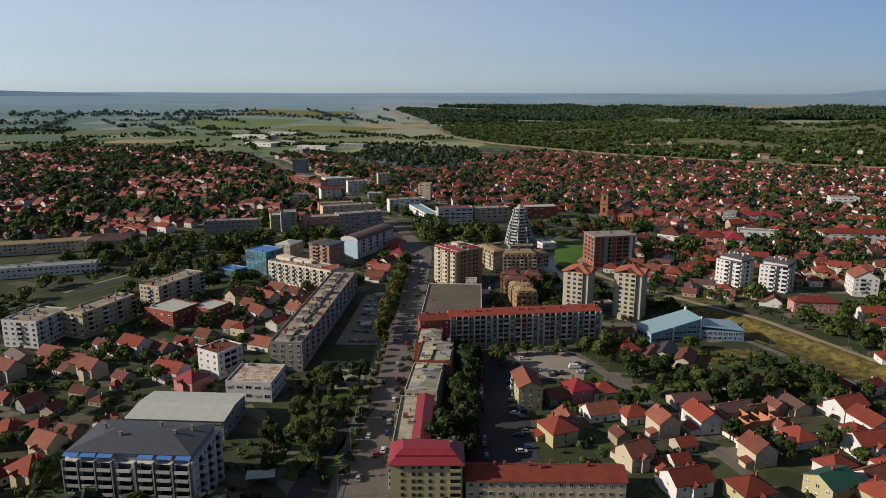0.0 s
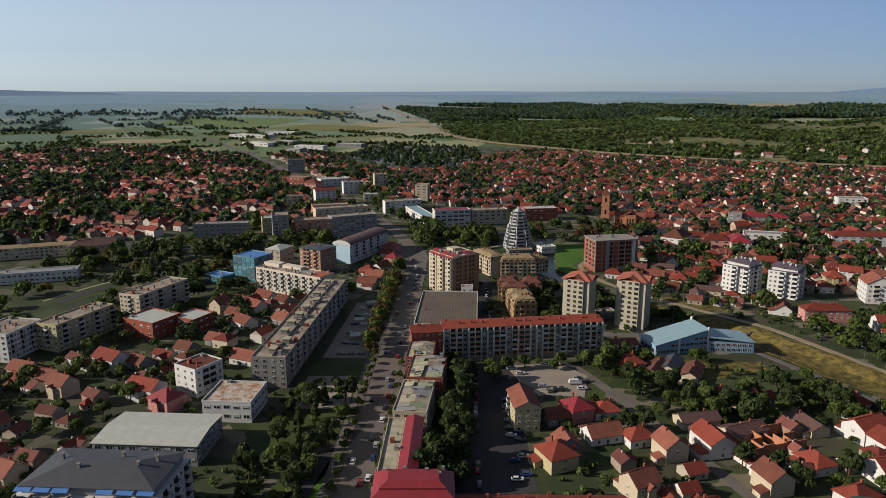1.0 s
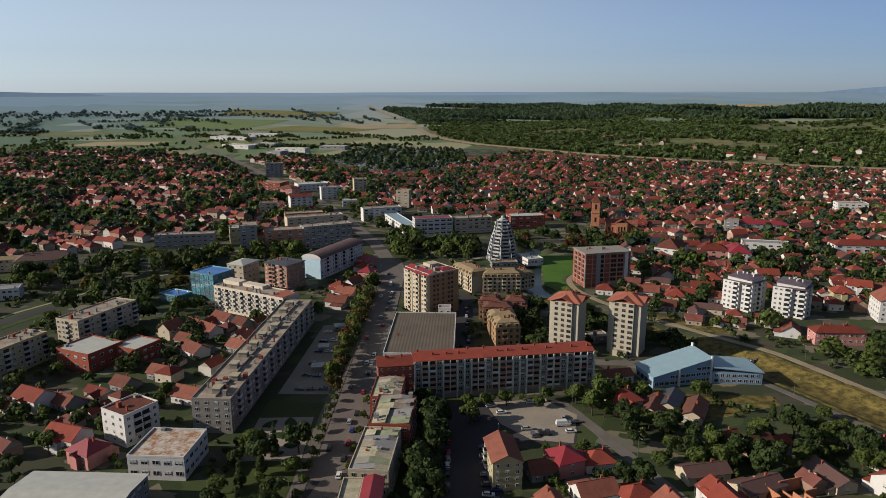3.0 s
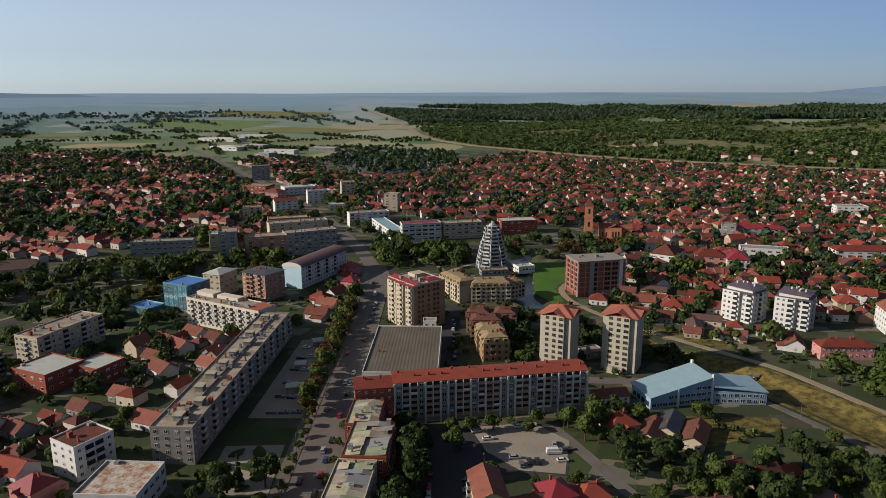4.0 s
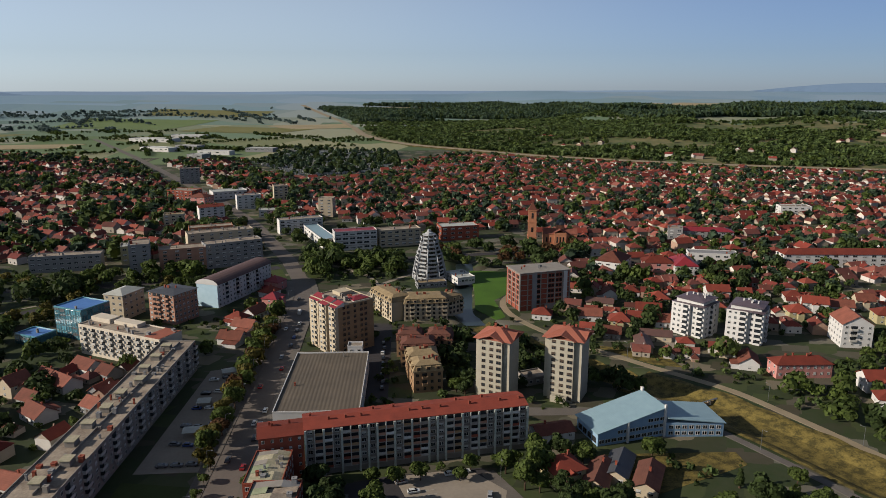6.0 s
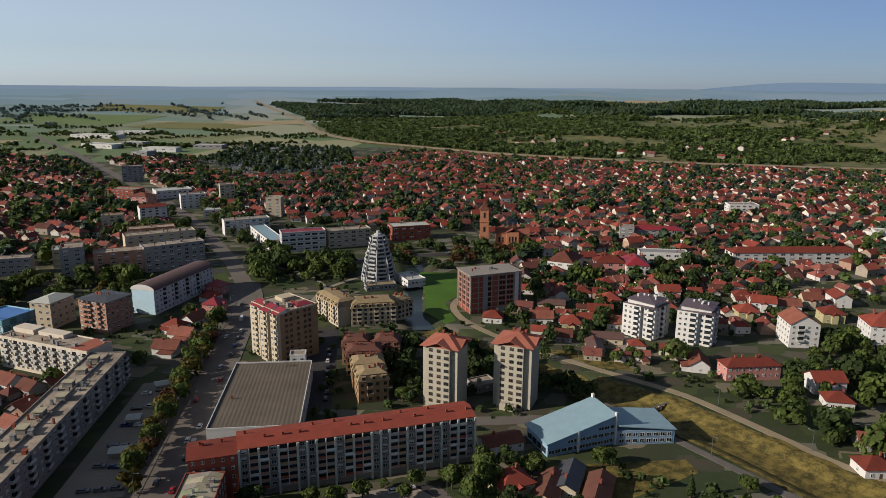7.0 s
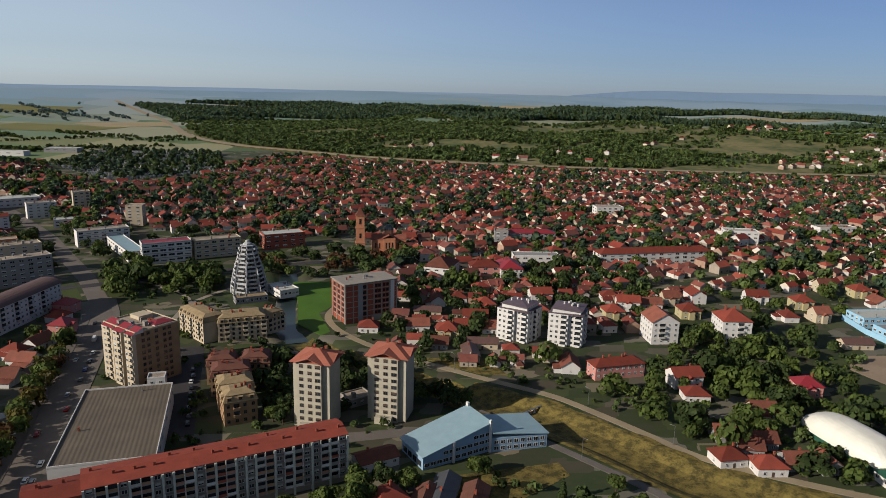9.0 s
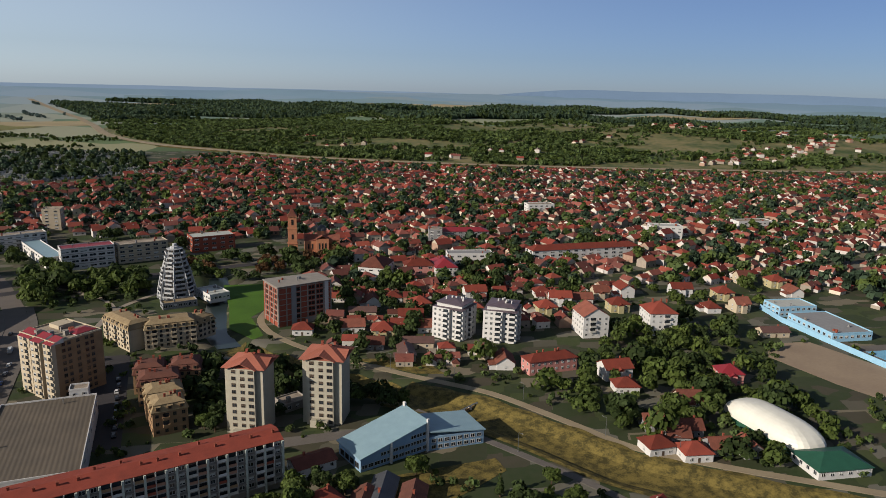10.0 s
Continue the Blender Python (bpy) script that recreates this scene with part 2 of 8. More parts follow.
BOULEVARD = [(-33, 60), (-33, 560), (-40, 595), (-56, 652), (-110, 802), (-179, 954), (-282, 1150), (-475, 1518), (-750, 2015)]
HIGHWAY = [(-420, 3700), (-170, 2850), (-103, 2480), (-60, 2130), (-10, 1930), (70, 1750), (194, 1600), (300, 1470), (465, 1350), (636, 1258), (830, 1180), (1110, 1085), (1300, 1040), (2600, 800), (4800, 400)]
CANAL = [(79, 640), (76, 600), (70, 560), (66, 520), (72, 495), (88, 468), (112, 436), (134, 410), (158, 384), (176, 352), (190, 322), (220, 290), (262, 255), (330, 200), (500, 90)]
TRACK = [(112, 566), (102, 553), (91, 534), (93, 508), (105, 481), (124.5, 453.6), (149.4, 424), (174.6, 397), (191, 362), (203, 333), (229, 308), (267, 276), (330, 226)]
TRACK2 = [(136, 392), (151.5, 361), (164.7, 336), (175.5, 314), (184, 290), (205, 262), (240, 232)]
LOTROAD = [(57, 338), (64.5, 321), (77, 288), (89, 257), (97, 232), (103, 215), (120, 170)]
EMBANK = [(-253, 431), (-246, 452), (-232, 478), (-221, 502), (-208, 526), (-190, 541)]
VILLAS = ((409, 1888), (420, 1860), (554, 1432), (710, 1340), (740, 1330), (1070, 1207), (1100, 1215), (1040, 1200), (1339, 1251), (1400, 1300), (1515, 1358), (1480, 1330), (1560, 1700), (1500, 1760), (1600, 1650), (980, 1560), (1020, 1590), (1150, 1660))
_vr = random.Random(44)
VILLAS = list(VILLAS) + [(cx + _vr.uniform(-a, a), cy + _vr.uniform(-b, b)) for cx, cy, a, b, k in ((1180, 1240, 90, 40, 9), (1330, 1330, 100, 50, 8), (1520, 1350, 120, 60, 12), (1700, 1500, 160, 90, 12), (1450, 1720, 140, 60, 8), (700, 1420, 120, 60, 5), (480, 1600, 90, 80, 4)) for _ in range(k)]
_hx, _hy = np.array(HIGHWAY[4:]).T


def lift(x, y):
    """The plain rises gently far off, up to the edge of sight."""
    r = np.hypot(np.asarray(x, float) - 15, np.asarray(y, float) - 80)
    u = np.clip(r - 2200, 0, 2600)
    far = 2200 + u * (1 + (u / 1250) ** 2)
    return np.where(r > 2200, 131 * (1 - np.minimum(r, 4800) / far), 0.0)


def road_side(x, y):
    """Metres beyond the main road, towards the hill."""
    far = np.interp(y, [1930, 2130, 2480, 2850, 3700, 5000], [-10, -60, -103, -170, -420, -760])
    beyond = np.where(y > 1930, x > far, (x > -10) & (y > np.interp(x, _hx, _hy)))
    return np.where(beyond, 1, -1) * line_gap(x, y, HIGHWAY)


def ground_z(x, y):
    x, y = np.asarray(x, float), np.asarray(y, float)
    s = road_side(x, y)
    tall = (0.35 + 0.65 * smooth(-100, 900, x)) * (1 - (1 - smooth(300, 900, x)) * smooth(2300, 2900, y))
    z = tall * (37 * smooth(20, 800, s) + 7 * np.sin(x / 170 + y / 310) * smooth(150, 600, s) + 5 * np.sin(x / 71 - y / 93) * smooth(150, 600, s))
    dip = line_gap(x, y, CANAL)
    z = z - 2.6 * (1 - smooth(4.5, 12.0, dip))
    return z * (1 - 0.6 * smooth(2600, 4200, np.hypot(x, y))) + lift(x, y)

# ---------------------------------------------------------------- ground and roads
def axis_steps(near0, near1, step, far):
    a = list(np.arange(near0, near1 + 0.1, step))
    s, x = step, near1
    while x < far:
        s = min(s * 1.14, 130)
        x += s
        a.append(x)
    s, x = step, near0
    lo = []
    while x > -far:
        s = min(s * 1.14, 130)
        x -= s
        lo.append(x)
    return np.array(lo[::-1] + a)


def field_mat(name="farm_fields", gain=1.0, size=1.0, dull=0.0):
    """Strips of crops, stubble and meadow; dull paints distance haze into them, towards blue-grey."""
    m = mat(name, (0.10, 0.13, 0.04), (0.07, 0.10, 0.03), scale=0.01, fine=0.08, bump=0.1)
    n, l = m.node_tree.nodes, m.node_tree.links
    tc = n.new("ShaderNodeTexCoord")
    mp = n.new("ShaderNodeMapping")
    mp.inputs["Rotation"].default_value = (0, 0, 0.5)
    mp.inputs["Scale"].default_value = (0.0045 / size, 0.0022 / size, 0.0)
    l.new(tc.outputs["Object"], mp.inputs["Vector"])
    vo = n.new("ShaderNodeTexVoronoi")
    vo.inputs["Scale"].default_value, vo.distance = 1.0, "CHEBYCHEV"
    l.new(mp.outputs[0], vo.inputs["Vector"])
    sep = n.new("ShaderNodeSeparateColor")
    l.new(vo.outputs["Color"], sep.inputs[0])
    cr = n.new("ShaderNodeValToRGB")
    cr.color_ramp.interpolation = "CONSTANT"
    e = cr.color_ramp.elements
    e[0].position, e[0].color = 0.0, (0.065, 0.085, 0.035, 1)
    e[1].position, e[1].color = 0.2, (0.10, 0.125, 0.05, 1)
    for p, c in ((0.42, (0.17, 0.155, 0.07, 1)), (0.55, (0.070, 0.095, 0.04, 1)), (0.7, (0.26, 0.215, 0.115, 1)), (0.8, (0.115, 0.14, 0.06, 1)), (0.92, (0.22, 0.19, 0.10, 1))):
        x = e.new(p)
        x.color = c
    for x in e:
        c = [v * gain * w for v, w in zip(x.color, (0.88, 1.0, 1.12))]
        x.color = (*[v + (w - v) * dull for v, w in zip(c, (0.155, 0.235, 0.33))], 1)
    l.new(sep.outputs[0], cr.inputs[0])
    b = n["Principled BSDF"]
    old = b.inputs["Base Color"].links[0].from_socket
    mx = n.new("ShaderNodeMix")
    mx.data_type = "RGBA"
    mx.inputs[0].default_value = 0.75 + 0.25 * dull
    l.new(old, mx.inputs[6])
    l.new(cr.outputs[0], mx.inputs[7])
    l.new(mx.outputs[2], b.inputs["Base Color"])
    return m


def town_mat(m):
    """Yards, gardens and bare plots as a patchwork over the town's earth."""
    n, l = m.node_tree.nodes, m.node_tree.links
    tc, mp = n.new("ShaderNodeTexCoord"), n.new("ShaderNodeMapping")
    mp.inputs["Rotation"].default_value = (0, 0, 0.35)
    mp.inputs["Scale"].default_value = (0.075, 0.11, 0.0)
    l.new(tc.outputs["Object"], mp.inputs["Vector"])
    vo = n.new("ShaderNodeTexVoronoi")
    vo.inputs["Scale"].default_value, vo.distance = 1.0, "CHEBYCHEV"
    l.new(mp.outputs[0], vo.inputs["Vector"])
    sep = n.new("ShaderNodeSeparateColor")
    l.new(vo.outputs["Color"], sep.inputs[0])
    cr = n.new("ShaderNodeValToRGB")
    cr.color_ramp.interpolation = "CONSTANT"
    e = cr.color_ramp.elements
    e[0].position, e[0].color = 0.0, (0.029, 0.041, 0.015, 1)
    e[1].position, e[1].color = 0.35, (0.050, 0.063, 0.022, 1)
    for p, c in ((0.52, (0.101, 0.087, 0.067, 1)), (0.62, (0.034, 0.038, 0.020, 1)), (0.76, (0.151, 0.137, 0.112, 1)), (0.82, (0.062, 0.050, 0.036, 1)), (0.93, (0.190, 0.157, 0.112, 1))):
        e.new(p).color = c
    l.new(sep.outputs[0], cr.inputs[0])
    b = n["Principled BSDF"]
    mx = n.new("ShaderNodeMix")
    mx.data_type = "RGBA"
    mx.inputs[0].default_value = 0.55
    l.new(b.inputs["Base Color"].links[0].from_socket, mx.inputs[6])
    l.new(cr.outputs[0], mx.inputs[7])
    l.new(mx.outputs[2], b.inputs["Base Color"])
    return m


M["town"] = mat("town_ground", (0.061, 0.057, 0.040), (0.020, 0.038, 0.012), scale=0.03, fine=0.3, stain=0.2)
M["town"] = town_mat(M["town"])
M["woodfloor"] = mat("woodland_floor", (0.20, 0.17, 0.08), (0.060, 0.085, 0.028), scale=0.012, fine=0.07, stain=0.16)
M["fields"] = field_mat("farm_fields", 1.0)
FAR_PLAIN = [field_mat("hazed_far_plain", 1.05, 1.3 + 0.25 * k, d) for k, d in enumerate((0.12, 0.28, 0.46, 0.63, 0.8))]
gx, gy = axis_steps(-60, 350, 3.0, 4900), axis_steps(180, 560, 3.0, 4900)
X, Y = np.meshgrid(gx, gy)
Zg = ground_z(X, Y)
V = np.stack([X, Y, Zg], -1).reshape(-1, 3)
nx, ny = len(gx), len(gy)
ii, jj = np.meshgrid(np.arange(nx - 1), np.arange(ny - 1))
base = (jj * nx + ii).ravel()
Q = np.stack([base, base + 1, base + nx + 1, base + nx], -1)
mid = V[Q].mean(1)
mx_, my_ = mid[:, 0], mid[:, 1]
TOWN = [(-420, -600), (700, -600), (900, 300), (1290, 1000), (1090, 1050), (800, 1150), (620, 1225), (450, 1315), (290, 1430), (150, 1560), (-20, 1560), (-180, 1330), (-330, 1400), (-520, 1480), (-760, 1330), (-1000, 1150), (-1050, 800), (-900, 500)]
hill_way = road_side(mx_, my_)
slot = np.where(inside(mx_, my_, TOWN), 0, np.where((hill_way > 12) & (hill_way < 900) & (mx_ < 2600), 2, 1))
# blue-grey haze painted into the ground colour, stronger ring by ring with distance
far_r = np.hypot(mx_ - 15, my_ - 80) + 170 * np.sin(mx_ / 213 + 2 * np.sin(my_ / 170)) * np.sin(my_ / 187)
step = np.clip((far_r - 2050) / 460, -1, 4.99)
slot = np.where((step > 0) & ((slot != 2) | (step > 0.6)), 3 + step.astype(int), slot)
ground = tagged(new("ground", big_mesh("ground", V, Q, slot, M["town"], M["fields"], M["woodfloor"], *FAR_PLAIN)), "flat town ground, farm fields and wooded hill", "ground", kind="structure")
for p in ground.data.polygons:
    p.use_smooth = True


def ribbon(name, line, width, material, label, up=0.06, offset=0.0, thick=0.0, category="road", step=6.0):
    """A strip of ground laid along a line."""
    pts = []
    for (x0, y0), (x1, y1) in zip(line, line[1:]):
        k = max(1, int(math.hypot(x1 - x0, y1 - y0) / step))
        pts += [(x0 + (x1 - x0) * i / k, y0 + (y1 - y0) * i / k) for i in range(k)]
    pts.append(line[-1])
    p = np.array(pts)
    for _ in range(3):
        p[1:-1] = (p[:-2] + 2 * p[1:-1] + p[2:]) / 4
    d = np.gradient(p, axis=0)
    nrm = np.stack([d[:, 1], -d[:, 0]], -1) / np.linalg.norm(d, axis=1)[:, None]
    s = Shape()
    a, b = p + nrm * (offset - width / 2), p + nrm * (offset + width / 2)
    za, zb = ground_z(*a.T) + up, ground_z(*b.T) + up
    zz = np.maximum(za, zb)
    for i in range(len(p) - 1):
        s.poly([(*a[i], zz[i]), (*b[i], zz[i]), (*b[i + 1], zz[i + 1]), (*a[i + 1], zz[i + 1])])
        for e in (a, b):
            s.poly([(*e[i], zz[i] - 0.4), (*e[i + 1], zz[i + 1] - 0.4), (*e[i + 1], zz[i + 1]), (*e[i], zz[i])])
    return tagged(new(name, s.mesh(name, material)), label, category, kind="structure")


def patch(name, poly, material, label, up=0.05, category="ground"):
    s = Shape()
    z = float(np.max(ground_z(*np.array(poly).T)))
    s.poly([(x, y, z + up) for x, y in poly])
    for (x0, y0), (x1, y1) in zip(poly, poly[1:] + poly[:1]):
        s.poly([(x0, y0, z - 0.3), (x1, y1, z - 0.3), (x1, y1, z + up), (x0, y0, z + up)])
    return tagged(new(name, s.mesh(name, material)), label, category, kind="structure")


def strip(name, line, sides, material, label, up=0.32):
    """A strip that follows the ground across its width."""
    p = np.array([(x0 + (x1 - x0) * i / 12, y0 + (y1 - y0) * i / 12) for (x0, y0), (x1, y1) in zip(line, line[1:]) for i in range(12)])
    for _ in range(6):
        p[1:-1] = (p[:-2] + 2 * p[1:-1] + p[2:]) / 4
    d = np.gradient(p, axis=0)
    nrm = np.stack([d[:, 1], -d[:, 0]], -1) / np.linalg.norm(d, axis=1)[:, None]
    wob = 0.8 * np.sin(np.arange(len(p)) * 0.9) + 0.6 * np.sin(np.arange(len(p)) * 0.37)
    rows = [np.c_[q := p + nrm * (o + (wob[:, None] if abs(o) == max(map(abs, sides)) else 0)), ground_z(*q.T) + up] for o in sides]
    s = Shape()
    for a, b in zip(rows, rows[1:]):
        for i in range(len(p) - 1):
            s.poly([a[i], b[i], b[i + 1], a[i + 1]])
    return tagged(new(name, s.mesh(name, material)), label, "ground", kind="structure")


strip("canal_meadow", CANAL[7:], (-15, -12, -9, -6, -3, 0, 3, 6, 9, 12, 14), M["dryGrass"], "dry yellow meadow grass in the canal bed")
strip("canal_meadow", CANAL[4:8], (-9, -6, -3, 0, 3, 6, 9), M["dryGrass"], "dry yellow meadow grass in the canal bed")
ribbon("road", BOULEVARD[:4], 11.5, M["boulevard"], "straight worn asphalt boulevard between kerbs", 0.08)
ribbon("road", BOULEVARD[3:], 12, M["boulevard"], "pale worn road running out of town", 0.09)
ribbon("pavement", BOULEVARD[:3], 4.0, M["paving"], "grey paved footway along the boulevard", 0.20, 7.8, category="pavement")
ribbon("pavement", BOULEVARD[:3], 5.0, M["paving"], "grey paved footway along the boulevard", 0.20, -8.3, category="pavement")
ribbon("road_verge", HIGHWAY[5:13], 50, M["dryGrass"], "dry grass verge along the main road", 0.9, -6, step=25, category="ground")
ribbon("road", HIGHWAY, 22, M["gravel"], "pale main road along the foot of the wooded hill", 2.2, step=25)
ribbon("road", TRACK, 4.2, M["gravel"], "pale gravel track along the canal", 0.12)
ribbon("road", TRACK2, 3.6, M["paving"], "narrow paved lane along the canal", 0.12)
ribbon("pavement", [(6, 546), (14, 578), (27, 593), (38, 607), (60, 616)], 3.5, M["lot"], "pale park path round the tower", 0.12, category="path")
ribbon("pavement", [(-28, 642), (-9, 623), (10, 600), (14, 578)], 3.0, M["lot"], "pale park path round the tower", 0.13, category="path")
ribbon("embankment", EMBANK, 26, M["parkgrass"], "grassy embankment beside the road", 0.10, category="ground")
ribbon("road", EMBANK, 8, M["asphalt"], "asphalt road along the grassy embankment", 0.16, 3)
ribbon("pavement", EMBANK, 2.4, M["lot"], "pale footpath on the embankment", 0.17, -7, category="path")
ribbon("road", LOTROAD, 5.0, M["paving"], "narrow street behind the car park", 0.08)
ribbon("road", [(-62, 120), (-52, 222), (-45, 248), (-38, 276)], 7, M["asphalt"], "asphalt side street joining the boulevard", 0.12)
ribbon("road", [(-56, 630), (-20, 640), (40, 655), (110, 665), (180, 640), (300, 560)], 9, M["asphalt"], "asphalt cross street", 0.11)
ribbon("road", [(-60, 632), (-105, 607), (-160, 590), (-260, 578), (-400, 545), (-620, 545)], 10, M["asphalt"], "asphalt cross street", 0.11)
patch("road", [(2, 226), (29, 229), (27, 300), (40, 303), (57, 301), (63, 326), (56, 341), (24, 338), (8, 334), (7, 290)], M["asphalt"], "asphalt car park and access lane", 0.05, "car park")
patch("pavement", [(24.5, 337), (50, 341), (62, 326), (56.5, 302.5), (41, 305), (30, 318)], M["lot"], "worn tan-grey car park paving", 0.10, "car park")
patch("lawn", [(80, 612), (110, 606), (118, 585), (106, 562), (88, 538), (90, 505), (84, 500), (74, 522), (78, 560)], M["grass"], "bright green lawn beside the river", 0.05)
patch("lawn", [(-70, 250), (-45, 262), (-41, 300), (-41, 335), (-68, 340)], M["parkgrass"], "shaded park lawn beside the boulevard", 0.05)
patch("pavement", [(-67, 288), (-44, 289), (-46, 323), (-68, 322)], M["lot"], "pale paved park square with planted beds", 0.09, "square")
patch("lawn", [(-40.4, 256), (-40.9, 230), (-43.0, 217), (-46.5, 219), (-46.0, 236), (-42.5, 257)], M["grass"], "sunlit green verge beside the boulevard", 0.12)
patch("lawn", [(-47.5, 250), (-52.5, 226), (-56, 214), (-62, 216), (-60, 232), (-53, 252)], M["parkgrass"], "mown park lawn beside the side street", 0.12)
patch("lawn", [(122.8, 457), (158, 447), (163, 424), (150, 428.5), (128, 455)], M["dryGrass"], "dry sunlit bank of grass above the track", 0.12)
patch("pavement", [(168, 469), (178, 469), (177, 436), (166, 432)], M["lot"], "pale worn yard between the houses", 0.14, "yard")
patch("pavement", [(-66, 345), (-43, 345), (-43, 440), (-62, 436)], M["lot"], "worn pale market lot with parked cars", 0.07, "car park")
patch("ground_bare", [(349, 403), (374, 398), (379, 354), (376, 300), (345, 310), (336, 350), (333, 388)], M["soil"], "bare sandy field beside the pool wall", 0.06)
patch("lawn", [(106, 318), (150, 336), (150, 345), (100, 347), (92, 330)], M["dryGrass"], "dry school lawn with bare patches", 0.06)
wet = np.array([(79, 640), (76, 600), (70, 560), (66, 520), (71, 497)], float)
wet = np.stack([np.interp(np.linspace(0, 4, 25), range(5), wet[:, k]) for k in (0, 1)], -1)
ws = Shape()
for (x0, y0), (x1, y1) in zip(wet, wet[1:]):
    ws.poly([(x0 - 7, y0, -2.1), (x0 + 7, y0, -2.1), (x1 + 7, y1, -2.1), (x1 - 7, y1, -2.1)][::-1])
tagged(new("river", ws.mesh("river", M["water"])), "dark still river water between low banks", "water", kind="structure")
patch("lawn", [(-66, 598), (-50, 600), (-64, 650), (-80, 640)], M["parkgrass"], "green island by the crossing", 0.06)
patch("lawn", [(-34, 600), (-26, 600), (-28, 632), (-42, 632)], M["parkgrass"], "green island by the crossing", 0.06)
patch("pavement", [(12, 400), (22, 400), (24, 498), (6, 500)], M["asphalt"], "asphalt lane with parked cars behind the hall", 0.06, "road")
patch("pavement", [(70, 388), (110, 384), (108, 378), (70, 380)], M["paving"], "paved yard in front of the towers", 0.06, "yard")

def crop(name, poly, material, label):
    """A field laid over the rolling ground."""
    p = np.array(poly, float)
    s, n = Shape(), 14
    for i in range(n):
        for j in range(n):
            c = []
            for u, v in ((i, j), (i + 1, j), (i + 1, j + 1), (i, j + 1)):
                u, v = u / n, v / n
                q = (p[0] * (1 - u) + p[1] * u) * (1 - v) + (p[3] * (1 - u) + p[2] * u) * v
                c.append((q[0], q[1], float(ground_z(q[0], q[1])) + 0.7))
            s.poly(c)
    return tagged(new(name, s.mesh(name, material)), label, "field", kind="structure")


M["stubble"] = mat("straw_stubble", (0.36, 0.29, 0.165), (0.27, 0.22, 0.13), scale=0.01, fine=0.1, bump=0.1)
M["meadow"] = mat("pale_green_meadow", (0.150, 0.200, 0.069), (0.112, 0.156, 0.056), scale=0.008, fine=0.08, bump=0.1)
M["maize"] = mat("dull_ripe_crop", (0.19, 0.175, 0.06), (0.13, 0.13, 0.045), scale=0.008, fine=0.08, bump=0.1)
for k, poly in (("stubble", [(-900, 1690), (-720, 1730), (-700, 1850), (-890, 1830)]), ("maize", [(-640, 2350), (-330, 2200), (-230, 2420), (-560, 2600)]), ("stubble", [(-300, 2420), (-90, 2500), (-150, 2700), (-420, 2620)]),
                ("meadow", [(-1100, 2500), (-700, 2420), (-640, 2900), (-1150, 2950)]), ("maize", [(-1250, 2050), (-1050, 2080), (-1020, 2240), (-1250, 2200)]), ("meadow", [(-1600, 1900), (-1300, 1850), (-1280, 2300), (-1620, 2350)]),
                ("stubble", [(1500, 2500), (2300, 2150), (2380, 2250), (1560, 2610)]), ("meadow", [(2050, 1700), (2900, 1300), (2980, 1400), (2120, 1800)]), ("stubble", [(1000, 3330), (2500, 2650), (2590, 2800), (1040, 3480)]), ("stubble", [(2500, 2350), (3400, 1700), (3480, 1820), (2570, 2480)]), ("maize", [(1000, 2500), (1480, 2380), (1560, 2560), (1050, 2680)]), 
                ("meadow", [(500, 2250), (900, 2150), (930, 2230), (520, 2330)]), ("stubble", [(300, 3050), (1000, 2980), (1040, 3150), (320, 3260)]), ("meadow", [(2500, 1750), (3300, 1400), (3450, 1700), (2650, 2100)]),
                ("stubble", [(-260, 3300), (300, 3350), (280, 3600), (-330, 3560)]), ("maize", [(-1000, 3100), (-520, 3050), (-500, 3350), (-1020, 3420)])):
    crop("field", poly, M[k], {"stubble": "pale straw-coloured stubble field", "maize": "dull yellow-green ripe crop field", "meadow": "pale green meadow strip"}[k])
FIELDS = [(-900, 1690, -700, 1850), (-640, 2200, -90, 2700)]
crop("cemetery_ground", [(-120, 1185), (40, 1275), (25, 1570), (-220, 1600)], mat("cemetery_ground", (0.15, 0.155, 0.09), (0.07, 0.09, 0.04), scale=0.02, fine=0.15, bump=0.1), "pale gravelled cemetery ground with grass")

# ---------------------------------------------------------------- buildings
_cache = {}


